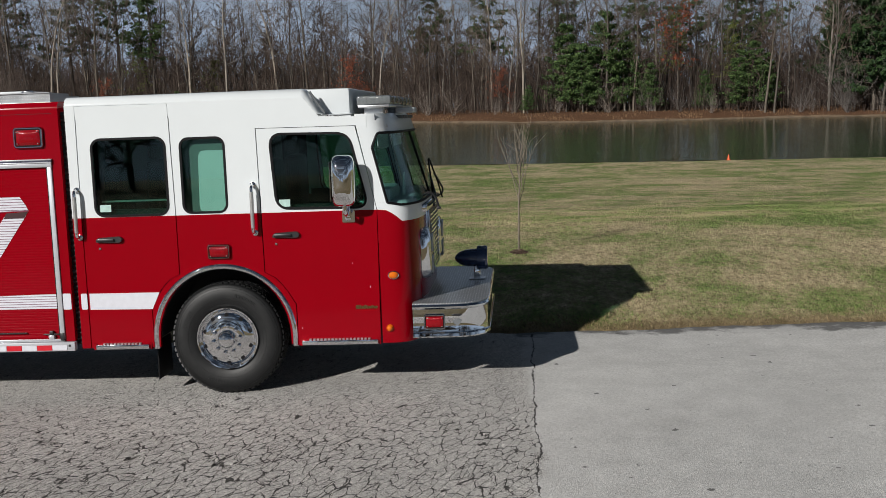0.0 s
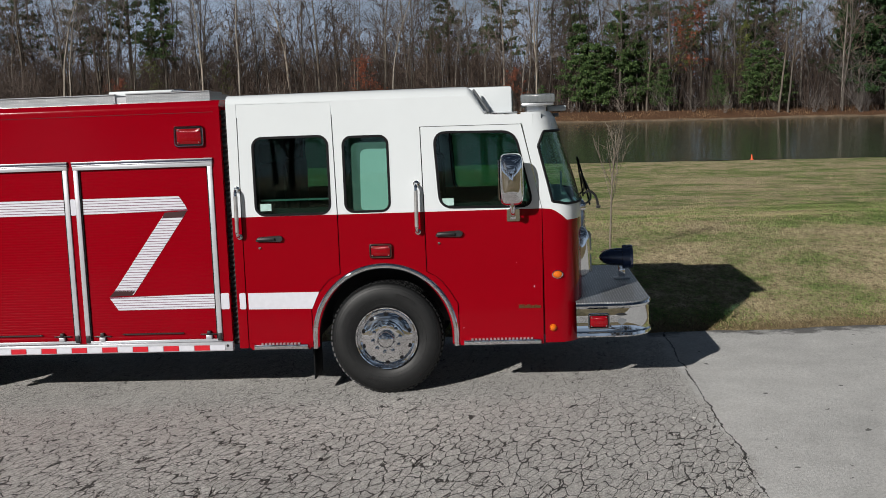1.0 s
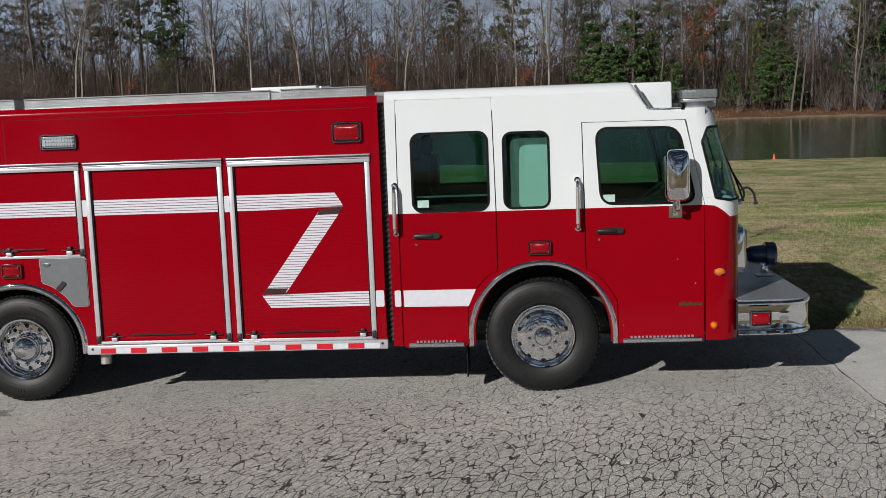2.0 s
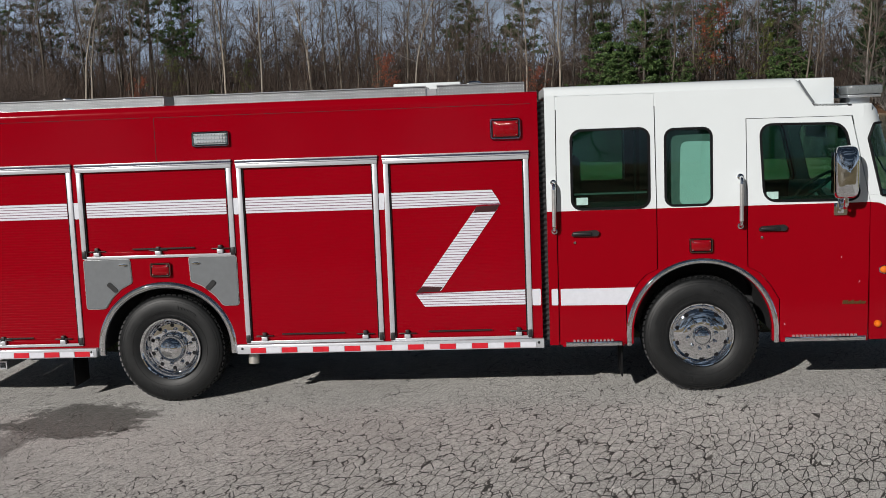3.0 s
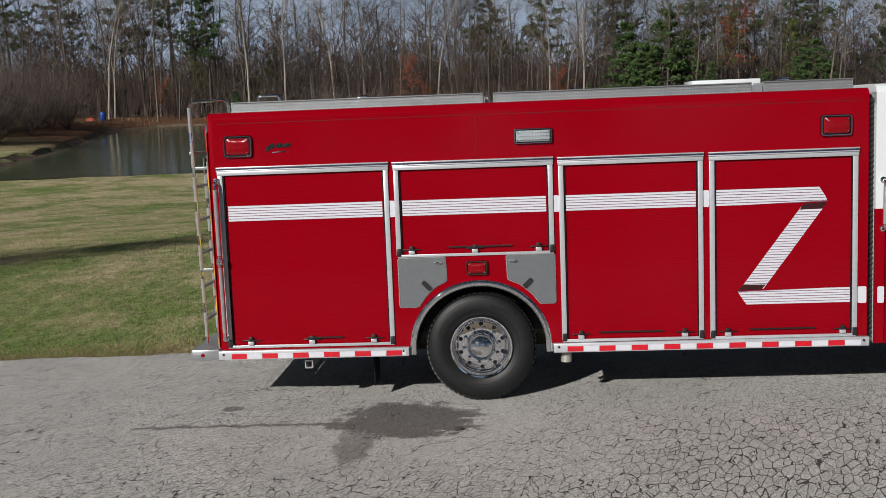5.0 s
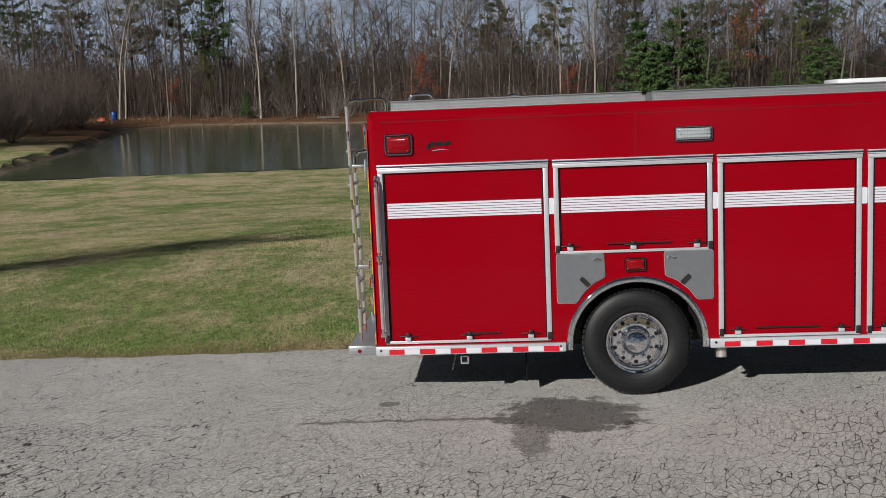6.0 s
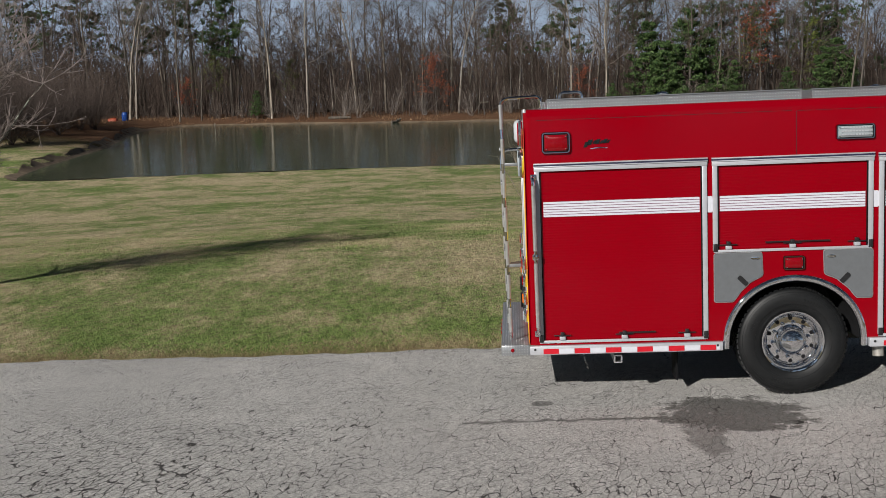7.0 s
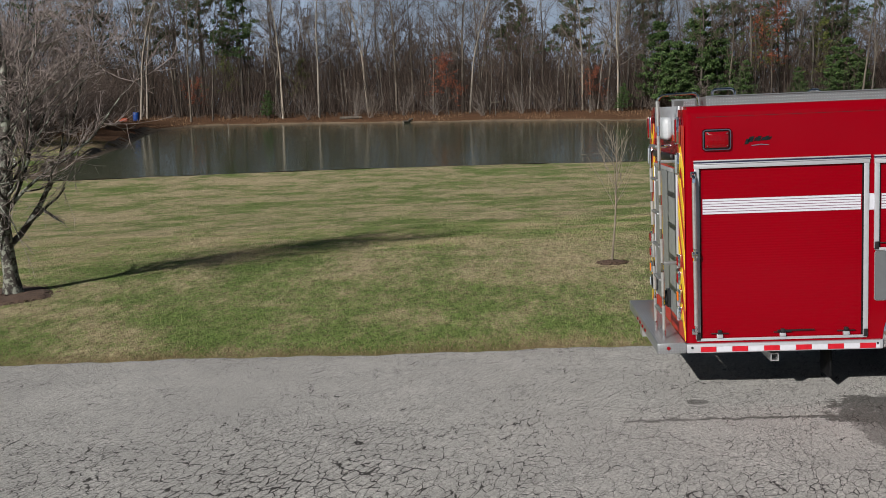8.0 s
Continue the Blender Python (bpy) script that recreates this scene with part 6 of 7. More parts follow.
part("axle", boxes((-0.07, 0.07, 0.3, WIDE - 0.3, 0.42, 0.56), (-5.2, -4.95, 0.3, WIDE - 0.3, 0.40, 0.66)), CHASSIS, truck)
for size in ((-4.2, -1.7, 0.5, WIDE - 0.5, 0.48, 0.8), (0.75, 1.7, 0.3, WIDE - 0.3, 0.5, 1.2), (-7.2, -5.8, 0.5, WIDE - 0.5, 0.50, 0.7)):
    part("tank", boxes(size), CHASSIS, truck)


# ---- lamps on the truck ----
DARK_CHROME = Nodes("dark_chrome").set(Base_Color=(0.30, 0.31, 0.32), Metallic=1.0, Roughness=0.08).mat


def warning_lamp(name, x0, x1, z0, z1, lens, label, y=0.0, parent=truck):
    """A lamp in a stepped bezel, with a bulged lens."""
    w, h = x1 - x0, z1 - z0
    b = min(w, h) * 0.10
    inner = rounded(x0 + b * 1.5, x1 - b * 1.5, z0 + b * 1.5, z1 - b * 1.5, b * 0.8)
    bm = bmesh.new()
    rows = []
    for inset, d in ((0.0, 0.0), (0.0, -0.022), (b * 0.35, -0.032), (b * 0.8, -0.032), (b * 1.1, -0.02)):
        rows.append([bm.verts.new((px, y + d, pz)) for px, pz in rounded(x0 + inset, x1 - inset, z0 + inset, z1 - inset, max(b * 1.6 - inset * 0.6, 0.004))])
    n = len(rows[0])
    for p, q in zip(rows, rows[1:]):
        for i in range(n):
            bm.faces.new((p[i - 1], p[i], q[i], q[i - 1]))
    lamp = part(name, bm, DARK_CHROME, parent, label, smooth=0.8)
    part("gasket", plate(bmesh.new(), rounded(x0 + b, x1 - b, z0 + b, z1 - b, b), y - 0.021, y - 0.002), SEAL, lamp)
    bm = bmesh.new()
    cols = 14
    grid = []
    for k in range(9):
        row = []
        for i in range(cols + 1):
            u, v = i / cols * 2 - 1, k / 8 * 2 - 1
            bulge = 0.016 * (1 - u ** 4) * (1 - v ** 4)
            row.append(bm.verts.new(((x0 + x1) / 2 + u * (w / 2 - b * 1.45), y - 0.022 - bulge, (z0 + z1) / 2 + v * (h / 2 - b * 1.45))))
        grid.append(row)
    for p, q in zip(grid, grid[1:]):
        for i in range(cols):
            bm.faces.new((p[i], p[i + 1], q[i + 1], q[i]))
    part("lens", bm, lens, lamp, smooth=1.2)
    for sx in (x0 + b * 2.2, x1 - b * 2.2):
        for sz in (z0 + b * 2.2, z1 - b * 2.2):
            part("screw", lathe(bmesh.new(), [(0.0, -0.045), (0.006, -0.044), (0.007, -0.03)], (sx, y, sz), seg=8), CHROME, lamp)
    return lamp


warning_lamp("warning_light", -1.913, -1.626, 2.411, 2.61, LENS_RED, "red warning light in a chrome bezel")
warning_lamp("warning_light", -7.454, -7.176, 2.411, 2.622, LENS_RED, "red warning light in a chrome bezel")
warning_lamp("warning_light", -5.19, -4.985, 1.222, 1.362, LENS_RED, "small red warning light in a chrome bezel")
warning_lamp("warning_light", -0.118, 0.098, 1.312, 1.45, LENS_RED, "small red warning light in a chrome bezel")
scene_lamp = warning_lamp("scene_light", -4.703, -4.345, 2.443, 2.588, LENS_CLEAR, "clear flood light in a chrome bezel")
for i in range(11):
    for k in range(3):
        x, z = -4.655 + i * 0.0262, 2.482 + k * 0.033
        part("diode", boxes((x, x + 0.016, -0.043, -0.034, z, z + 0.013)), FRAME, scene_lamp)


def oval_lamp(name, s, z, rx, rz, lens, label):
    p = Vector(nose_point(s, z))
    q = Vector(nose_point(s + 0.004, z)) - Vector(nose_point(s - 0.004, z))
    t = q.normalized()
    nrm = Vector((t.y, -t.x, 0))
    m = Matrix(((t.x, nrm.x, 0, p.x), (t.y, nrm.y, 0, p.y), (0, 0, 1, p.z), (0, 0, 0, 1)))
    rim = lathe(bmesh.new(), [(1.18, -0.004), (1.15, 0.014), (1.0, 0.018), (0.98, 0.01)], (0, 0, 0), seg=24)
    dome = lathe(bmesh.new(), [(1.0, 0.008), (0.9, 0.026), (0.55, 0.036), (0.0, 0.04)], (0, 0, 0), seg=24)
    for bm in (rim, dome):
        for v in bm.verts:
            v.co = m @ Vector((v.co.x * rx, v.co.y, v.co.z * rz))
    lamp = part(name, rim, CHROME if rx != rz else LENS_AMBER, truck, label)
    part("lens", dome, lens, lamp)


def nose_s(x, z):
    return min((abs(nose_point(i / 4000, z)[0] - x), i / 4000) for i in range(1, 1200))[1]


oval_lamp("turn_signal", nose_s(1.632, 1.115), 1.115, 0.045, 0.034, LENS_AMBER, "amber turn signal with a chrome rim")
oval_lamp("side_marker", nose_s(1.581, 0.613), 0.613, 0.028, 0.028, LENS_AMBER, "round amber side reflector")

# ---- cab fittings ----
for x in (-1.345, 0.348):
    bm = bmesh.new()
    tube(bm, bend([(x, 0.0, 2.00), (x, -0.075, 1.99), (x - 0.004, -0.075, 1.56), (x, 0.0, 1.55)], 0.05, 6), 0.016, 12)
    rail = part("grab_handle", bm, CHROME, truck, "bent chrome grab handle")
    part("grip", tube(bmesh.new(), [(x - 0.0005, -0.075, 1.94), (x - 0.003, -0.075, 1.60)], 0.0185, 12), plain("ribbed_grip", (0.50, 0.50, 0.49), 0.32, 0.7), rail)
    for z in (2.0, 1.55):
        part("foot", lathe(bmesh.new(), [(0.03, 0.0), (0.028, -0.012), (0.016, -0.016)], (x, 0, z), seg=14), CHROME, rail)
for x in (-1.195, 0.505):
    bm = bmesh.new()
    plate(bm, soften([(x, 1.50), (x + 0.25, 1.495), (x + 0.262, 1.535), (x + 0.235, 1.552), (x + 0.02, 1.540)], 0.02), -0.03, 0.0)
    h = part("door_handle", bm, BLACK, truck, "black paddle door handle")
    part("paddle", boxes((x + 0.02, x + 0.19, -0.05, -0.03, 1.508, 1.534), bevel=0.008), BLACK, h)
    part("lock", lathe(bmesh.new(), [(0.0, -0.012), (0.012, -0.011), (0.014, 0.0)], (x + 0.035, 0, 1.438), seg=12), CHROME, h)


def mirror():
    bm = bmesh.new()
    power = lambda v, e: math.copysign(abs(v) ** e, v)
    rows = []
    for i in range(15):
        h = -math.pi / 2 + math.pi * (i + 0.5) / 15
        c = power(math.cos(h), 0.85)
        rows.append([bm.verts.new((1.23 + 0.112 * c * power(math.cos(w), 0.42), -0.19 + 0.10 * math.sin(h), 2.022 + 0.236 * c * power(math.sin(w), 0.42))) for w in np.linspace(0, math.tau, 41)[:-1]])
    for a, b in zip(rows, rows[1:]):
        for k in range(40):
            bm.faces.new((a[k - 1], a[k], b[k], b[k - 1]))
    bm.faces.new(rows[0])
    bm.faces.new(rows[-1])
    m = part("mirror", bm, CHROME, truck, "large chrome door mirror", smooth=1.2)
    part("mirror_glass", boxes((1.114, 1.122, -0.235, -0.145, 1.84, 2.20)), CHROME, m)
    bm = bmesh.new()
    tube(bm, bend([(1.236, -0.012, 1.69), (1.238, -0.12, 1.70), (1.236, -0.19, 1.72), (1.234, -0.19, 1.80)], 0.04), 0.02, 10)
    box(bm, 1.208, 1.262, -0.03, -0.012, 1.64, 1.80, bevel=0.006)
    part("arm", bm, CHROME, m, "chrome mirror arm")
    part("mount", plate(bmesh.new(), soften([(1.178, 1.622), (1.298, 1.622), (1.296, 1.735), (1.18, 1.735)], 0.012), -0.014, 0.0), CHROME, m, "square chrome mounting plate")


mirror()
# maker's lettering, as plain bars
bm = bmesh.new()
for k, (a, b, h) in enumerate(((0, 0.03, 0.034), (0.034, 0.048, 0.036), (0.053, 0.073, 0.024), (0.078, 0.10, 0.034), (0.105, 0.115, 0.026), (0.12, 0.142, 0.022), (0.147, 0.165, 0.03), (0.17, 0.206, 0.022))):
    plate(bm, [(1.264 + a, 0.802), (1.264 + b, 0.803), (1.268 + b, 0.803 + h), (1.268 + a, 0.802 + h)], -0.006, 0.0)
part("badge", bm, plain("dark_gold_badge", (0.12, 0.09, 0.03), 0.35, 0.6), truck, "small dark gold badge bars")
bm = bmesh.new()
for k, (a, b, z, h) in enumerate(((0, 0.035, 0.0, 0.05), (0.03, 0.075, 0.02, 0.05), (0.085, 0.105, 0.03, 0.032), (0.11, 0.145, 0.028, 0.045), (0.15, 0.175, 0.03, 0.03), (0.18, 0.215, 0.032, 0.04), (0.218, 0.24, 0.035, 0.028))):
    plate(bm, [(-7.055 + a, 2.462 + z), (-7.055 + b, 2.465 + z), (-7.035 + b, 2.465 + z + h), (-7.035 + a, 2.462 + z + h)], -0.006, 0.0)
name_plate = part("badge", bm, plain("dark_chrome_badge", (0.06, 0.07, 0.07), 0.25, 0.9), truck, "slanted dark chrome badge bars")
part("underline", plate(bmesh.new(), [(-6.99, 2.452), (-6.90, 2.462), (-6.82, 2.452), (-6.83, 2.446), (-6.90, 2.453), (-6.985, 2.444)], -0.005, 0.0), CHROME, name_plate)


def step(x0, x1, z):
    bm = bmesh.new()
    box(bm, x0, x1, -0.035, 0.12, z - 0.045, z, bevel=0.006)
    s = part("cab_step", bm, CHROME, truck, "polished aluminium cab step")
    n = round((x1 - x0 - 0.12) / 0.035)
    for k in range(n):
        x = x0 + 0.07 + k * 0.035
        part("tread_tooth", boxes((x, x + 0.018, -0.03, 0.06, z, z + 0.014)), ALU, s)
    for a, b in ((x0 - 0.03, x0), (x1, x1 + 0.02)):
        part("bracket", boxes((a, b, -0.01, 0.1, z - 0.05, z + 0.012)), RED, s)


step(-1.262, -0.742, 0.51)
step(0.742, 1.468, 0.512)

# ---- front bumper ----
BUMP = [(1.80, 0.0)] + [(2.50 - 0.30 + 0.30 * math.sin(a), 0.30 - 0.30 * math.cos(a)) for a in np.linspace(0, math.pi / 2, 12)]
BUMP = BUMP + [(x, WIDE - y) for x, y in reversed(BUMP)]


def bumper_band(z0, z1, out=0.0, thick=0.02, rows=None):
    bm = bmesh.new()
    prof = rows or [(0.0, z0), (0.0, z1)]
    c = Vector((1.9, WIDE / 2))
    grid = []
    for o, z in prof:
        row = []
        for i, p in enumerate(BUMP):
            a, b = Vector(BUMP[max(i - 1, 0)]), Vector(BUMP[min(i + 1, len(BUMP) - 1)])
            t = (b - a).normalized()
            row.append(bm.verts.new((p[0] + t.y * (o + out), p[1] - t.x * (o + out), z)))
        grid.append(row)
    for a, b in zip(grid, grid[1:]):
        for i in range(len(BUMP) - 1):
            bm.faces.new((a[i], a[i + 1], b[i + 1], b[i]))
    return bm


bump = part("bumper", bumper_band(0, 0, rows=[(-0.03, 0.51), (0.014, 0.512), (0.022, 0.525), (0.018, 0.548), (0.004, 0.556), (0.0, 0.565), (0.003, 0.66), (0.0, 0.778), (0.012, 0.786), (0.02, 0.806), (0.012, 0.826), (-0.02, 0.832)]),
            CHROME, truck, "wraparound chrome front bumper", smooth=0.7)
bm = slab(bmesh.new(), BUMP, 0.829, 0.838)
part("bumper_deck", bm, PLATE, bump, "tread plate bumper deck")
part("bumper_filler", boxes((1.60, 2.40, 0.12, WIDE - 0.12, 0.53, 0.80)), CHASSIS, bump)
warning_lamp("bumper_light", 1.905, 2.105, 0.592, 0.735, LENS_RED, "red warning light in the bumper", y=-0.001)
b = part("emblem", plate(bmesh.new(), [(2.218, 0.618), (2.25, 0.645), (2.262, 0.672), (2.235, 0.684), (2.2, 0.684), (2.175, 0.668), (2.185, 0.645)], -0.012, -0.002), GREY, bump, "small bright emblem shape")
part("emblem", plate(bmesh.new(), [(2.16, 0.722), (2.19, 0.732), (2.24, 0.732), (2.27, 0.722), (2.24, 0.712), (2.19, 0.712)], -0.014, -0.002), BLACK, bump)

BLUE = plain("dark_blue_enamel", (0.025, 0.045, 0.11), 0.18, 0.3, 0.1, Coat_Weight=1.0)
siren = part("siren", lathe(bmesh.new(), [(0.0, -0.235), (0.03, -0.225), (0.065, -0.185), (0.088, -0.12), (0.095, -0.03), (0.095, 0.0)], (2.355, 1.45, 1.065), "X", 28), BLUE, truck, "dark blue mechanical siren on the bumper")
part("siren_ring", lathe(bmesh.new(), [(0.095, 0.0), (0.125, 0.004), (0.13, 0.03), (0.122, 0.06), (0.13, 0.09), (0.118, 0.115), (0.03, 0.12), (0.0, 0.10)], (2.355, 1.45, 1.065), "X", 28), BLUE, siren)
part("pedestal", boxes((2.32, 2.39, 1.41, 1.49, 0.838, 0.98), bevel=0.012), CHROME, siren)
part("pedestal_plate", boxes((2.27, 2.44, 1.37, 1.53, 0.838, 0.85), bevel=0.004), ALU, siren)


def front_end():
    # grille
    g = part("grille", boxes((1.86, 1.93, 0.72, WIDE - 0.72, 0.98, 1.66), bevel=0.02), CHROME, truck, "chrome front grille")
    for k in range(14):
        z = 1.02 + k * 0.044
        part("grille_bar", boxes((1.925, 1.945, 0.76, WIDE - 0.76, z, z + 0.02)), CHROME, g)
    part("grille_backing", boxes((1.928, 1.934, 0.75, WIDE - 0.75, 1.0, 1.64)), BLACK, g)
    for y0, y1 in ((0.39, 0.74), (WIDE - 0.74, WIDE - 0.39)):
        bm = bmesh.new()
        box(bm, 1.72, 1.965, y0 - 0.05, y1 + 0.02, 1.00, 1.51, bevel=0.11, seg=6)
        h = part("headlight", bm, CHROME, truck, "stacked headlights in a chrome bezel", smooth=1.0)
        for z0 in (1.06, 1.27):
            part("lens", boxes((1.95, 1.978, y0 + 0.05, y1 - 0.05, z0, z0 + 0.17), bevel=0.012), LENS_CLEAR, h)
        part("corner_lens", boxes((1.92, 1.955, y0 + 0.06, y0 + 0.09, 1.20, 1.30), bevel=0.008), LENS_AMBER, h)
    part("cowl_panel", boxes((1.84, 1.935, 0.45, WIDE - 0.45, 1.66, 1.735), bevel=0.015), CHROME, truck)
    # wipers
    for y, d in ((0.62, 1), (WIDE - 0.62, -1)):
        bm = bmesh.new()
        tube(bm, bend([(1.92, y, 1.70), (1.985, y, 1.74), (2.0, y + 0.1 * d, 1.80), (1.93, y + 0.35 * d, 1.98)], 0.04), 0.011, 6)
        w = part("wiper", bm, BLACK, truck, "black windscreen wiper")
        bm = bmesh.new()
        tube(bm, [(1.985, y + 0.04 * d, 1.70), (1.955, y + 0.22 * d, 1.88), (1.90, y + 0.55 * d, 2.14)], 0.009, 6)
        part("blade", bm, SEAL, w)
    bm = bmesh.new()
    tube(bm, bend([(1.90, 0.42, 1.82), (1.97, 0.40, 1.86), (2.03, 0.40, 1.80), (2.05, 0.41, 1.70)], 0.05), 0.012, 6)
    box(bm, 2.03, 2.07, 0.38, 0.44, 1.685, 1.71, bevel=0.005)
    part("wiper_arm", bm, BLACK, truck)
    # light bar on the cab roof
    bar = part("light_bar", boxes((1.345, 1.64, 0.16, WIDE - 0.16, 2.675, 2.70), bevel=0.006), ALU, truck, "clear light bar across the cab roof")
    for k in range(6):
        y0 = 0.15 + k * (WIDE - 0.30) / 6
        part("lens", boxes((1.335, 1.655, y0, y0 + (WIDE - 0.30) / 6 - 0.012, 2.70, 2.785), bevel=0.02), LENS_BAR, bar)
    for k in range(4):
        part("reflector", lathe(bmesh.new(), [(0.0, 0.03), (0.03, 0.01), (0.036, -0.004)], (1.40 + k * 0.062, 0.152, 2.742), seg=14), CHROME, bar)
    for y in (0.26, WIDE - 0.38):
        part("foot", boxes((1.39, 1.57, y, y + 0.12, 2.615, 2.678), bevel=0.004), ALU, bar)
    part("roof_beacon", boxes((1.60, 1.79, 1.0, 1.3, 2.62, 2.675), bevel=0.012), WHITE, truck, "white housing at the roof's front edge")
    for k in range(5):
        y = 0.32 + k * (WIDE - 0.64) / 4
        x = nose_point(0.5, 2.5)[0] - (0.10 if k in (0, 4) else 0.0)
        part("clearance_lamp", boxes((x - 0.06, x + 0.02, y - 0.035, y + 0.035, 2.565, 2.60), bevel=0.01), LENS_BAR, truck, "tiny clear roof marker lamp")
    part("roof_trim", tube(bmesh.new(), [(0.90, 0.14, 2.845), (0.96, 0.14, 2.75), (1.035, 0.14, 2.64)], 0.012, 8), GREY, truck, "grey edge tube on the roof slope")
    # behind the middle side windows
    part("window_liner", plate(bmesh.new(), [(-0.34, 1.74), (0.11, 1.74), (0.11, 2.47), (-0.34, 2.47)], 0.075, 0.085), plain("grey_liner", (0.10, 0.12, 0.11), 0.6), truck)
    pane = plate(bmesh.new(), soften([(-0.19, 1.75), (0.125, 1.75), (0.125, 2.33), (-0.175, 2.335)], 0.07, 5), 0.06, 0.072)
    part("window_blind", pane, plain("pale_blind", (0.52, 0.55, 0.545), 0.5, 0.0, 0.03), truck, "pale panel behind the middle window")
    part("window_liner", plate(bmesh.new(), [(-0.34, 1.74), (0.11, 1.74), (0.11, 2.47), (-0.34, 2.47)], WIDE - 0.085, WIDE - 0.075), bpy.data.materials["grey_liner"], truck)


front_end()


LINING = plain("pale_grey_lining", (0.42, 0.44, 0.45), 0.6, 0.0, 0.08)


def cab_inside():
    cloth = plain("black_seat_cloth", (0.014, 0.014, 0.015), 0.8, 0.0, 0.3, 0.2)
    for x, y in ((0.45, 0.35), (0.45, WIDE - 0.95), (-1.1, 0.32), (-1.1, WIDE - 0.9)):
        bm = bmesh.new()
        box(bm, x - 0.02, x + 0.5, y, y + 0.55, 1.52, 1.66, bevel=0.05, seg=3)
        seat = part("seat", bm, cloth, truck, "black cab seat")
        bm = box(bmesh.new(), x - 0.14, x + 0.03, y + 0.03, y + 0.52, 1.60, 2.22, bevel=0.06, seg=3)
        part("backrest", bm, cloth, seat)
        part("headrest", box(bmesh.new(), x - 0.15, x - 0.03, y + 0.14, y + 0.41, 2.21, 2.42, bevel=0.05, seg=3), cloth, seat)
        part("pedestal", boxes((x + 0.02, x + 0.42, y + 0.08, y + 0.47, 1.34, 1.52)), BLACK, seat)
    dash = part("dashboard", box(bmesh.new(), 1.34, 1.80, 0.10, WIDE - 0.10, 1.40, 1.80, bevel=0.06, seg=3), plain("grey_dash", (0.40, 0.42, 0.425), 0.6), truck, "dark grey dashboard")
    part("instrument_panel", boxes((1.30, 1.40, 0.25, 0.95, 1.62, 1.80), bevel=0.02), GREY, dash)
    bm = bmesh.new()
    ringpts = [Matrix.Translation((1.18, 0.62, 1.86)) @ pose(0, 0, 0, 0, -35, 0) @ Vector((0.22 * math.cos(a), 0.22 * math.sin(a), 0)) for a in np.linspace(0, math.tau, 29)]
    tube(bm, ringpts, 0.016, 8)
    wheel_ob = part("steering_wheel", bm, BLACK, truck, "black steering wheel")
    part("column", tube(bmesh.new(), [(1.18, 0.62, 1.86), (1.32, 0.62, 1.66)], 0.03, 8), BLACK, wheel_ob)
    # lining, console, dash hood and visors: pale panels added to brighten the windscreen view
    part("door_lining", plate(bmesh.new(), [(0.40, 1.74), (1.46, 1.74), (1.33, 2.53), (0.40, 2.53)], WIDE - 0.075, WIDE - 0.064, [ring(WIN_F, 0.03)]), LINING, truck, "pale grey cab lining")
    part("overhead_console", boxes((1.02, 1.62, 0.12, WIDE - 0.12, 2.43, 2.53), bevel=0.03), LINING, truck)
    part("dash_hood", boxes((1.36, 1.62, 0.12, 0.95, 1.78, 1.92), bevel=0.04), LINING, dash)
    part("sun_visor", boxes((1.50, 1.52, 0.25, 1.0, 2.28, 2.43), (1.50, 1.52, WIDE - 1.0, WIDE - 0.25, 2.28, 2.43), bevel=0.008), LINING, truck)
    part("papers", boxes((1.70, 1.71, 0.45, 0.66, 1.83, 2.04)), plain("pale_paper", (0.55, 0.6, 0.62), 0.7), dash, "pale sheet behind the windscreen")
    part("rear_bulkhead", boxes((-0.36, -0.32, 0.09, 0.30, 1.34, 2.55), (-0.36, -0.32, WIDE - 0.30, WIDE - 0.09, 1.34, 2.55)), BLACK, truck)
    part("headliner", boxes((-1.37, 1.30, 0.08, WIDE - 0.08, 2.545, 2.57)), BLACK, truck)
    part("equipment_rack", boxes((-1.36, -1.24, 0.3, WIDE - 0.3, 1.34, 2.5)), BLACK, truck)
    part("inner_trim", boxes((-1.33, -0.43, 0.062, 0.09, 1.72, 1.80), (0.43, 1.36, 0.062, 0.09, 1.72, 1.80), (-1.33, -0.43, WIDE - 0.09, WIDE - 0.062, 1.72, 1.86), (0.43, 1.36, WIDE - 0.09, WIDE - 0.062, 1.72, 1.80)), BLACK, truck)
    part("window_bar", boxes((-1.15, -0.48, 0.1, 0.12, 1.87, 1.885)), ALU, truck)


cab_inside()

# ---- between cab and body ----
bm = bmesh.new()
fold = [(0.05 + 0.018 * (k % 2), 0.52 + k * 0.025) for k in range(90)]
lo, hi = [[bm.verts.new((x, y, z)) for y, z in fold] for x in (-1.474, -1.412)]
for k in range(89):
    bm.faces.new((lo[k], lo[k + 1], hi[k + 1], hi[k]))
box(bm, -1.474, -1.412, 0.09, WIDE - 0.06, 0.52, 2.74)
part("gap_bellows", bm, plain("black_bellows", (0.02, 0.02, 0.021), 0.45), truck, "ribbed black gap filler", smooth=0)

# seams in the side skin: dark strips with the seams' shadow put into their colour
bm = bmesh.new()
box(bm, BX0 + 0.12, -5.10, -0.0012, 0.002, 2.731, 2.735)
box(bm, -5.05, BX1 - 0.06, -0.0012, 0.002, 2.728, 2.732)
box(bm, -5.062, -5.057, -0.0012, 0.002, 2.31, 2.73)
part("panel_seam", bm, plain("seam_shadow", (0.03, 0.001, 0.002), 0.8), truck)


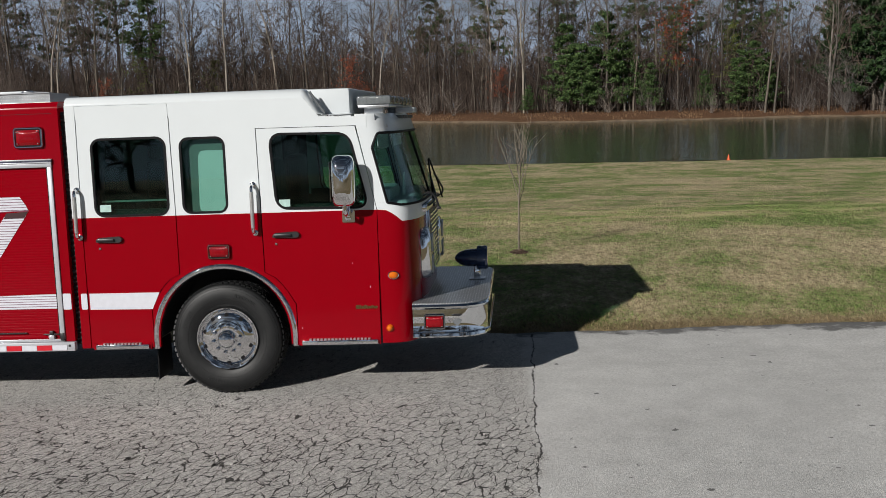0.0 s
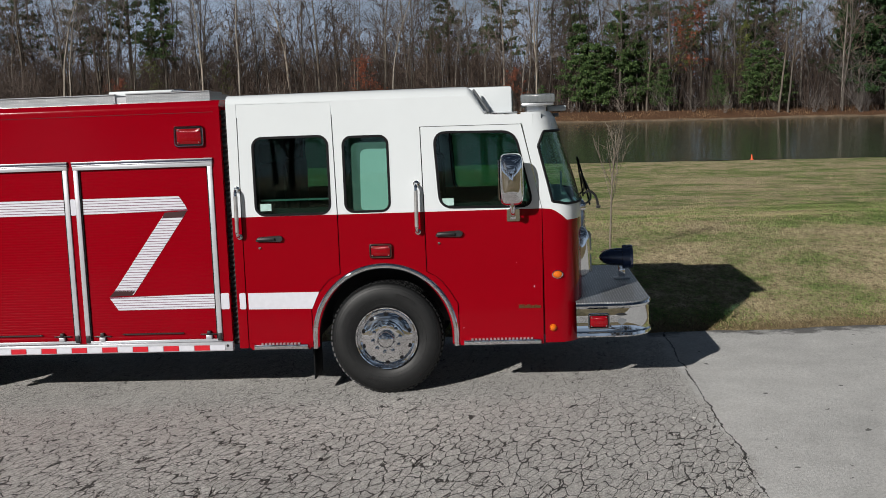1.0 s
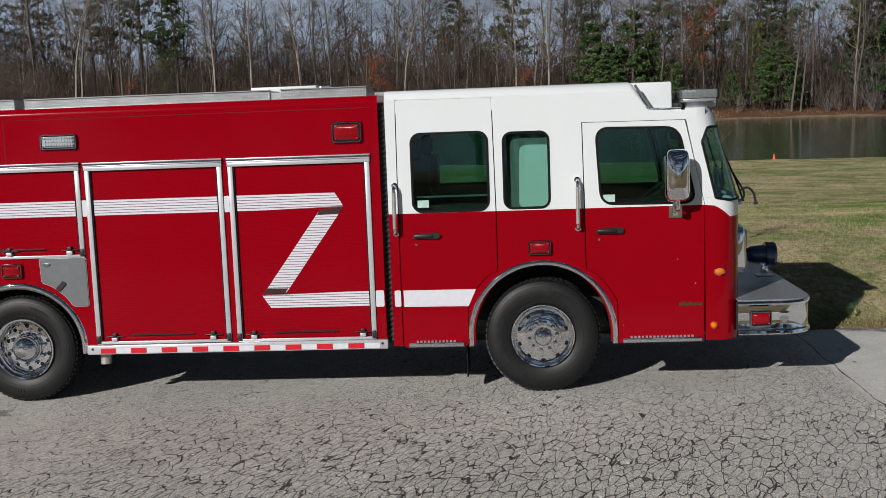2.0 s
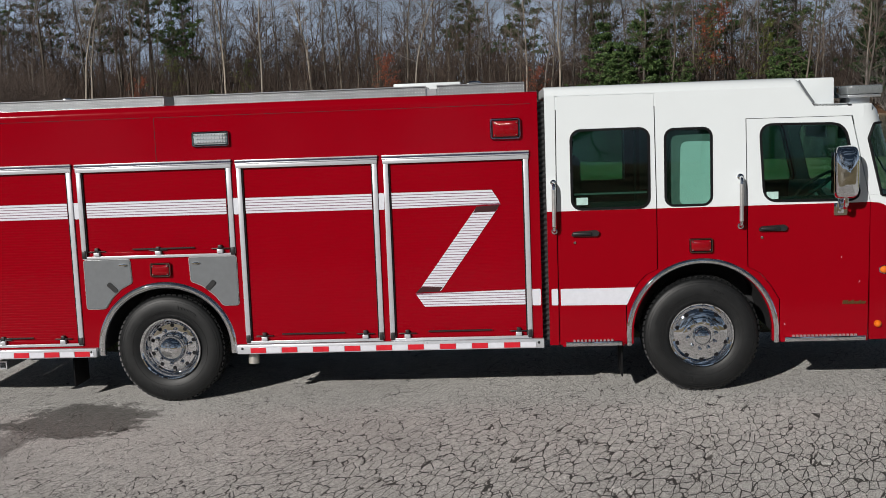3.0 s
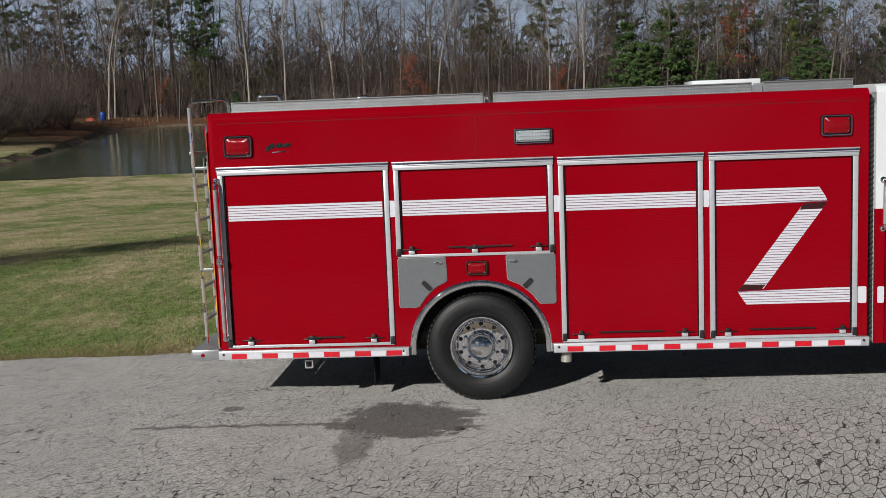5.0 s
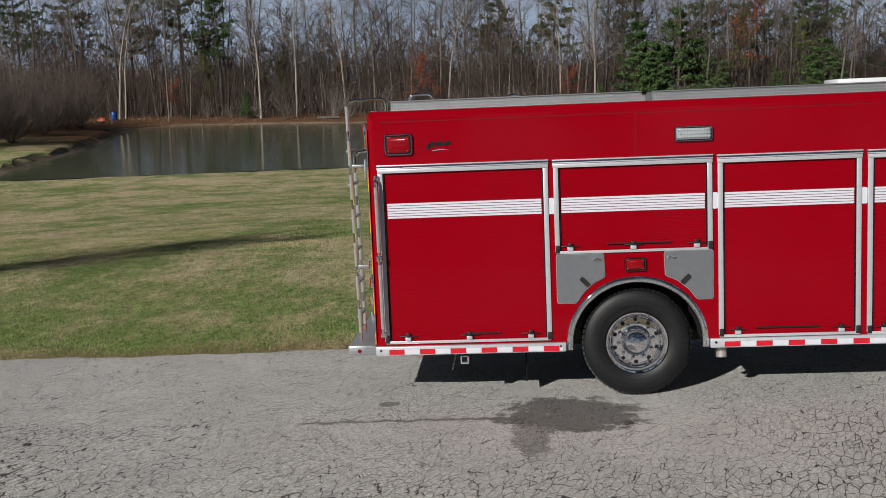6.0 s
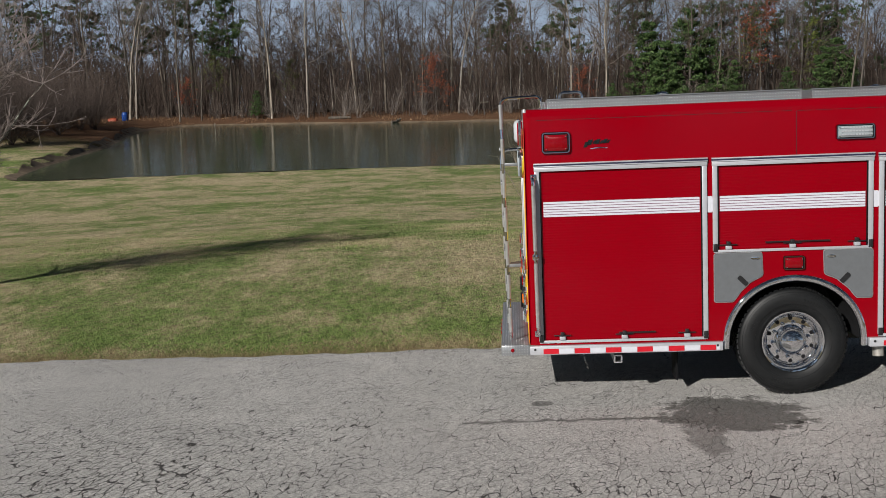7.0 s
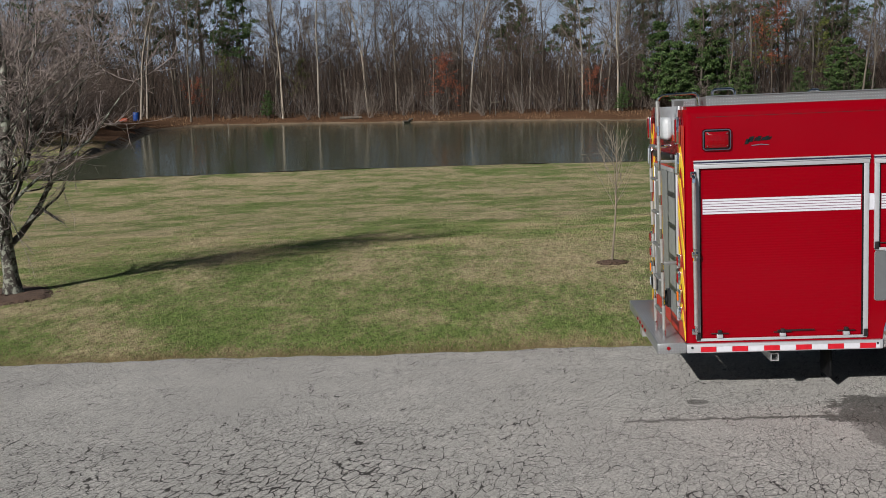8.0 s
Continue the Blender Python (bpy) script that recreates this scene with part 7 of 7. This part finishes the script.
def scba_door(pts, cx, cz, turn, ox):
    d = part("filler_door", plate(bmesh.new(), soften(pts, 0.022), -0.014, 0.0), GREY, truck, "grey angled compartment door over the wheel")
    rim = soften(pts, 0.022)
    part("edge", plate(bmesh.new(), ring(rim, 0.006), -0.008, -0.001, [ring(rim, -0.002)]), ALU, d)
    bm = plate(bmesh.new(), soften([(-0.056, -0.023), (0.056, -0.023), (0.056, 0.023), (-0.056, 0.023)], 0.018), -0.024, -0.012)
    m = Matrix.Translation((cx, 0, cz)) @ pose(0, 0, 0, 0, turn, 0)
    bmesh.ops.transform(bm, matrix=m, verts=bm.verts)
    part("latch", bm, BLACK, d, "black slanted latch")
    o = lathe(bmesh.new(), [(1.0, 0.0), (0.9, -0.01), (0.0, -0.012)], (0, 0, 0), seg=20)
    for v in o.verts:
        v.co = Vector((ox + v.co.x * 0.045, -0.014 + v.co.y, 1.348 + v.co.z * 0.014))
    part("latch_cup", o, CHROME, d)


scba_door([(-5.835, 0.93), (-5.655, 0.93), (-5.585, 1.03), (-5.49, 1.12), (-5.378, 1.175), (-5.388, 1.402), (-5.835, 1.40)], -5.57, 1.135, 45, -5.45)
scba_door([(-4.352, 0.937), (-4.352, 1.405), (-4.808, 1.404), (-4.80, 1.175), (-4.69, 1.13), (-4.57, 1.03), (-4.50, 0.937)], -4.61, 1.135, -45, -4.74)

# ---- roof fittings ----
for x0, x1, z1 in ((-7.385, -4.985, 2.925), (-4.885, -2.50, 2.922), (-2.395, -1.585, 2.925)):
    bm = boxes((x0, x1, 0.115, 0.125, 2.838, z1), (x0, x1, 0.10, 0.16, z1, z1 + 0.008), (x0, x1, 0.09, 0.125, 2.836, 2.846), (x0, x0 + 0.01, 0.125, 0.55, 2.838, z1), (x1 - 0.01, x1, 0.125, 0.55, 2.838, z1))
    part("roof_rail", bm, PLATE, truck, "tread plate upstand along the roof")
    part("roof_rail", boxes((x0, x1, WIDE - 0.125, WIDE - 0.115, 2.838, z1)), PLATE, truck)
    part("roof_hatch", boxes((x0 + 0.02, x1 - 0.02, 0.135, 0.85, 2.84, 2.905), (x0 + 0.02, x1 - 0.02, WIDE - 0.85, WIDE - 0.135, 2.84, 2.905)), PLATE, truck)
part("hatch_hinge", boxes((-2.50, -2.40, 0.13, 0.3, 2.84, 2.90)), ALU, truck)
for x, y, w, z in ((-7.13, 0.6, 0.11, 2.998), (-6.2, 0.75, 0.06, 2.955), (-2.07, 0.7, 0.07, 2.965), (-4.1, 0.75, 0.05, 2.94)):
    part("roof_handle", tube(bmesh.new(), bend([(x - w, y, 2.84), (x - w, y, z), (x + w, y, z), (x + w, y, 2.84)], 0.05), 0.014, 8), CHROME, truck, "bent chrome roof handle")
part("roof_box", boxes((-2.90, -2.22, 1.0, 1.5, 2.84, 2.985), bevel=0.01), WHITE, truck, "white box on the roof")

# ---- rear end ----
tail = part("tailboard", boxes((-7.90, -7.622, 0.0, WIDE, 0.452, 0.556), bevel=0.008), PLATE, truck, "tread plate tailboard")
part("side_marker", lathe(bmesh.new(), [(0.0, -0.012), (0.018, -0.008), (0.02, 0.0)], (-7.79, 0.0, 0.505), seg=14), LENS_RED, tail)
for k in range(4):
    y = 0.9 + k * 0.22
    part("rear_marker", boxes((-7.912, -7.899, y, y + 0.06, 0.49, 0.52)), LENS_RED, tail)
part("receiver", boxes((-7.86, -7.70, 1.55, 1.75, 0.30, 0.452)), ALU, tail)


def chevrons(y0, y1, z0, z1, x):
    """Slanted yellow bars on the orange corner strips."""
    out = []
    sgn = 1 if y0 < 1 else -1
    w = y1 - y0
    z = z0 - 0.9
    while z < z1:
        pts = []
        a, b = (z, z + 0.5) if sgn > 0 else (z + 0.5, z)
        quad = [(y0, a), (y1, b), (y1, b + 0.19), (y0, a + 0.19)]
        lo, hi = max(min(q[1] for q in quad), z0), min(max(q[1] for q in quad), z1)
        quad = [(y, min(max(q, z0), z1)) for y, q in quad]
        if hi - lo > 0.2:
            out.append(quad)
        z += 0.40
    return out


for y0, y1 in ((0.015, 0.37), (WIDE - 0.37, WIDE - 0.015)):
    part("rear_strip", boxes((BX0 - 0.004, BX0 + 0.002, y0, y1, BZ0 + 0.02, 2.66)), ORANGE, truck, "orange reflective strip with yellow bars")
    for quad in chevrons(y0, y1, BZ0 + 0.02, 2.66, 0):
        bm = bmesh.new()
        a = [bm.verts.new((BX0 - 0.008, y, z)) for y, z in quad]
        b = [bm.verts.new((BX0 - 0.004, y, z)) for y, z in quad]
        bm.faces.new(a)
        bm.faces.new(b)
        for i in range(4):
            bm.faces.new((a[i - 1], a[i], b[i], b[i - 1]))
        part("chevron", bm, YELLOW, truck)


def rear_lamp(y, z, h, lens):
    l = part("rear_lamp", boxes((BX0 - 0.05, BX0 - 0.006, y - 0.055, y + 0.055, z - h / 2, z + h / 2), bevel=0.014), CHROME, truck, "tail lamp in a chrome bezel")
    part("lens", boxes((BX0 - 0.058, BX0 - 0.045, y - 0.04, y + 0.04, z - h / 2 + 0.02, z + h / 2 - 0.02), bevel=0.005), lens, l)


for y in (0.20, WIDE - 0.20):
    for z, h, lens in ((2.61, 0.26, LENS_RED), (2.29, 0.22, LENS_CLEAR), (1.34, 0.13, LENS_RED), (1.17, 0.13, LENS_RED), (0.99, 0.13, LENS_AMBER), (0.82, 0.13, LENS_CLEAR)):
        rear_lamp(y, z, h, lens)
rd = part("rear_shutter", boxes((BX0 - 0.012, BX0 + 0.002, 0.44, WIDE - 0.44, 0.72, 2.18), bevel=0.003), plain("pale_grey_shutter", (0.27, 0.285, 0.28), 0.4, 0.3, 0.06), truck, "grey rear compartment shutter")
part("shutter_frame", boxes((BX0 - 0.02, BX0 + 0.002, 0.40, 0.44, 0.70, 2.22), (BX0 - 0.02, BX0 + 0.002, WIDE - 0.44, WIDE - 0.40, 0.70, 2.22), (BX0 - 0.02, BX0 + 0.002, 0.40, WIDE - 0.40, 2.18, 2.22), bevel=0.004), FRAME, rd)
part("rear_header", boxes((BX0 - 0.002, BX0 + 0.05, 0.36, WIDE - 0.36, 2.24, 2.50)), RED, truck)
part("amber_bar", boxes((BX0 - 0.05, BX0 - 0.002, 0.55, WIDE - 0.55, 2.30, 2.37), bevel=0.008), BLACK, truck, "black traffic light bar")
part("hose_bed_wall", boxes((BX0 + 0.008, BX0 + 0.028, 0.36, WIDE - 0.36, 2.5, 2.845), bevel=0.003), FRAME, truck, "bright aluminium panel above the rear shutter")
part("hose_bag", box(bmesh.new(), BX0 - 0.09, BX0 + 0.012, 0.75, 1.25, 2.505, 2.74, bevel=0.055, seg=4), plain("white_vinyl", (0.42, 0.44, 0.46), 0.5), truck, "white vinyl hose bag")
for y, z in ((WIDE - 0.5, 0.86), (0.95, 0.84)):
    part("tow_ring", lathe(bmesh.new(), [(0.055, -0.01), (0.075, -0.012), (0.085, 0.0), (0.075, 0.012), (0.055, 0.01)], (BX0 - 0.06, y, z), "X", 20), BLACK, truck, "black rubber ring at the rear")
    part("ring_mount", boxes((BX0 - 0.05, BX0, y - 0.06, y + 0.06, z - 0.09, z + 0.09)), BLACK, truck)

# ladder
DULL = plain("dull_aluminium", (0.26, 0.27, 0.275), 0.4, 0.6, 0.2)
bm = bmesh.new()
tube(bm, bend([(-7.80, 0.225, 0.556), (-7.835, 0.225, 2.955), (-7.45, 0.225, 2.965), (-7.44, 0.225, 2.84)], 0.09, 6), 0.015, 10)
ladder = part("ladder", bm, CHROME, truck, "chrome rear ladder with hooped rail")
part("rail", tube(bmesh.new(), bend([(-7.82, 0.68, 0.556), (-7.85, 0.68, 2.44), (-7.64, 0.68, 2.45)], 0.09, 6), 0.015, 10), CHROME, ladder)
for k in range(6):
    z = 0.80 + k * 0.33
    part("rung", boxes((-7.845 + 0.03 * (2.4 - z) / 1.9 - 0.015, -7.845 + 0.03 * (2.4 - z) / 1.9 + 0.025, 0.225, 0.68, z, z + 0.025), bevel=0.005), DULL, ladder)
for k in range(7):
    z = 0.62 + k * 0.335
    part("grip_sleeve", tube(bmesh.new(), [(-7.80 - 0.0146 * (z - 0.556), 0.225, z + 0.03), (-7.80 - 0.0146 * (z + 0.2 - 0.556), 0.225, z + 0.27)], 0.0185, 10), bpy.data.materials["ribbed_grip"], ladder)
    if k < 5:
        part("grip_sleeve", tube(bmesh.new(), [(-7.82 - 0.0159 * (z - 0.556), 0.68, z + 0.03), (-7.82 - 0.0159 * (z + 0.2 - 0.556), 0.68, z + 0.27)], 0.0185, 10), bpy.data.materials["ribbed_grip"], ladder)
for z in (1.3, 2.3):
    part("standoff", boxes((-7.83, -7.62, 0.22, 0.245, z, z + 0.03), bevel=0.004), DULL, ladder)
rail = part("corner_rail", tube(bmesh.new(), bend([(-7.545, 0.0, 2.20), (-7.545, -0.075, 2.185), (-7.535, -0.075, 0.68), (-7.535, 0.0, 0.665)], 0.05, 5), 0.016, 10), CHROME, truck, "tall chrome corner rail")
for z0, z1 in ((1.49, 2.12), (0.74, 1.37)):
    part("grip_sleeve", tube(bmesh.new(), [(-7.535 - 0.0066 * (z0 - 0.67), -0.075, z0), (-7.535 - 0.0066 * (z1 - 0.67), -0.075, z1)], 0.019, 10), bpy.data.materials["ribbed_grip"], rail)
for z in (2.195, 1.43, 0.67):
    part("foot", boxes((-7.57, -7.51, -0.09 if z == 1.43 else -0.03, 0.0, z - 0.03, z + 0.03), bevel=0.01), CHROME, rail)

# ---- below the body ----
part("mud_flap", boxes((-6.16, -6.145, 0.30, 0.65, 0.09, 0.5), bevel=0.004), SEAL, truck, "black rubber mud flap")
part("mud_flap", boxes((-0.735, -0.72, 0.16, 0.55, 0.12, 0.5), bevel=0.004), SEAL, truck, "black rubber mud flap")
part("exhaust", tube(bmesh.new(), bend([(-4.30, 0.6, 0.52), (-4.262, 0.10, 0.52), (-4.262, 0.09, 0.345)], 0.08), 0.053, 18), plain("warm_steel", (0.46, 0.44, 0.40), 0.35, 0.6), truck, "bright exhaust tip under the body")
bm = bmesh.new()
for r in ((-6.80, -6.72, 0.06, 0.5, 0.34, 0.352), (-6.80, -6.72, 0.06, 0.5, 0.408, 0.42), (-6.80, -6.788, 0.06, 0.5, 0.352, 0.408), (-6.732, -6.72, 0.06, 0.5, 0.352, 0.408)):
    box(bm, *r)
part("side_receiver", bm, ALU, truck, "square steel receiver under the body")
part("receiver_hanger", boxes((-6.78, -6.74, 0.3, 0.5, 0.42, 0.56)), CHASSIS, truck)
part("under_lamp", boxes((-7.22, -7.08, 0.25, 0.3, 0.40, 0.45)), LENS_RED, truck)
part("lamp_hanger", boxes((-7.2, -7.1, 0.26, 0.3, 0.45, 0.56)), CHASSIS, truck)

# chips in the door's paint
for x, z, w in ((1.41, 1.0, 0.008), (0.742, 0.62, 0.007), (1.25, 1.23, 0.006)):
    part("paint_chip", plate(bmesh.new(), [(x, z), (x + w, z + 0.004), (x + w * 0.8, z + w * 2.2), (x + 0.002, z + w * 1.7)], -0.0015, 0.001), SHEET, truck, "small chip in the red paint")

# tip the whole place, so that the pond lies level
for ob in list(scene.objects):
    if ob.parent is None and ob.type in ("MESH", "EMPTY"):
        ob.matrix_basis = TIP @ ob.matrix_basis
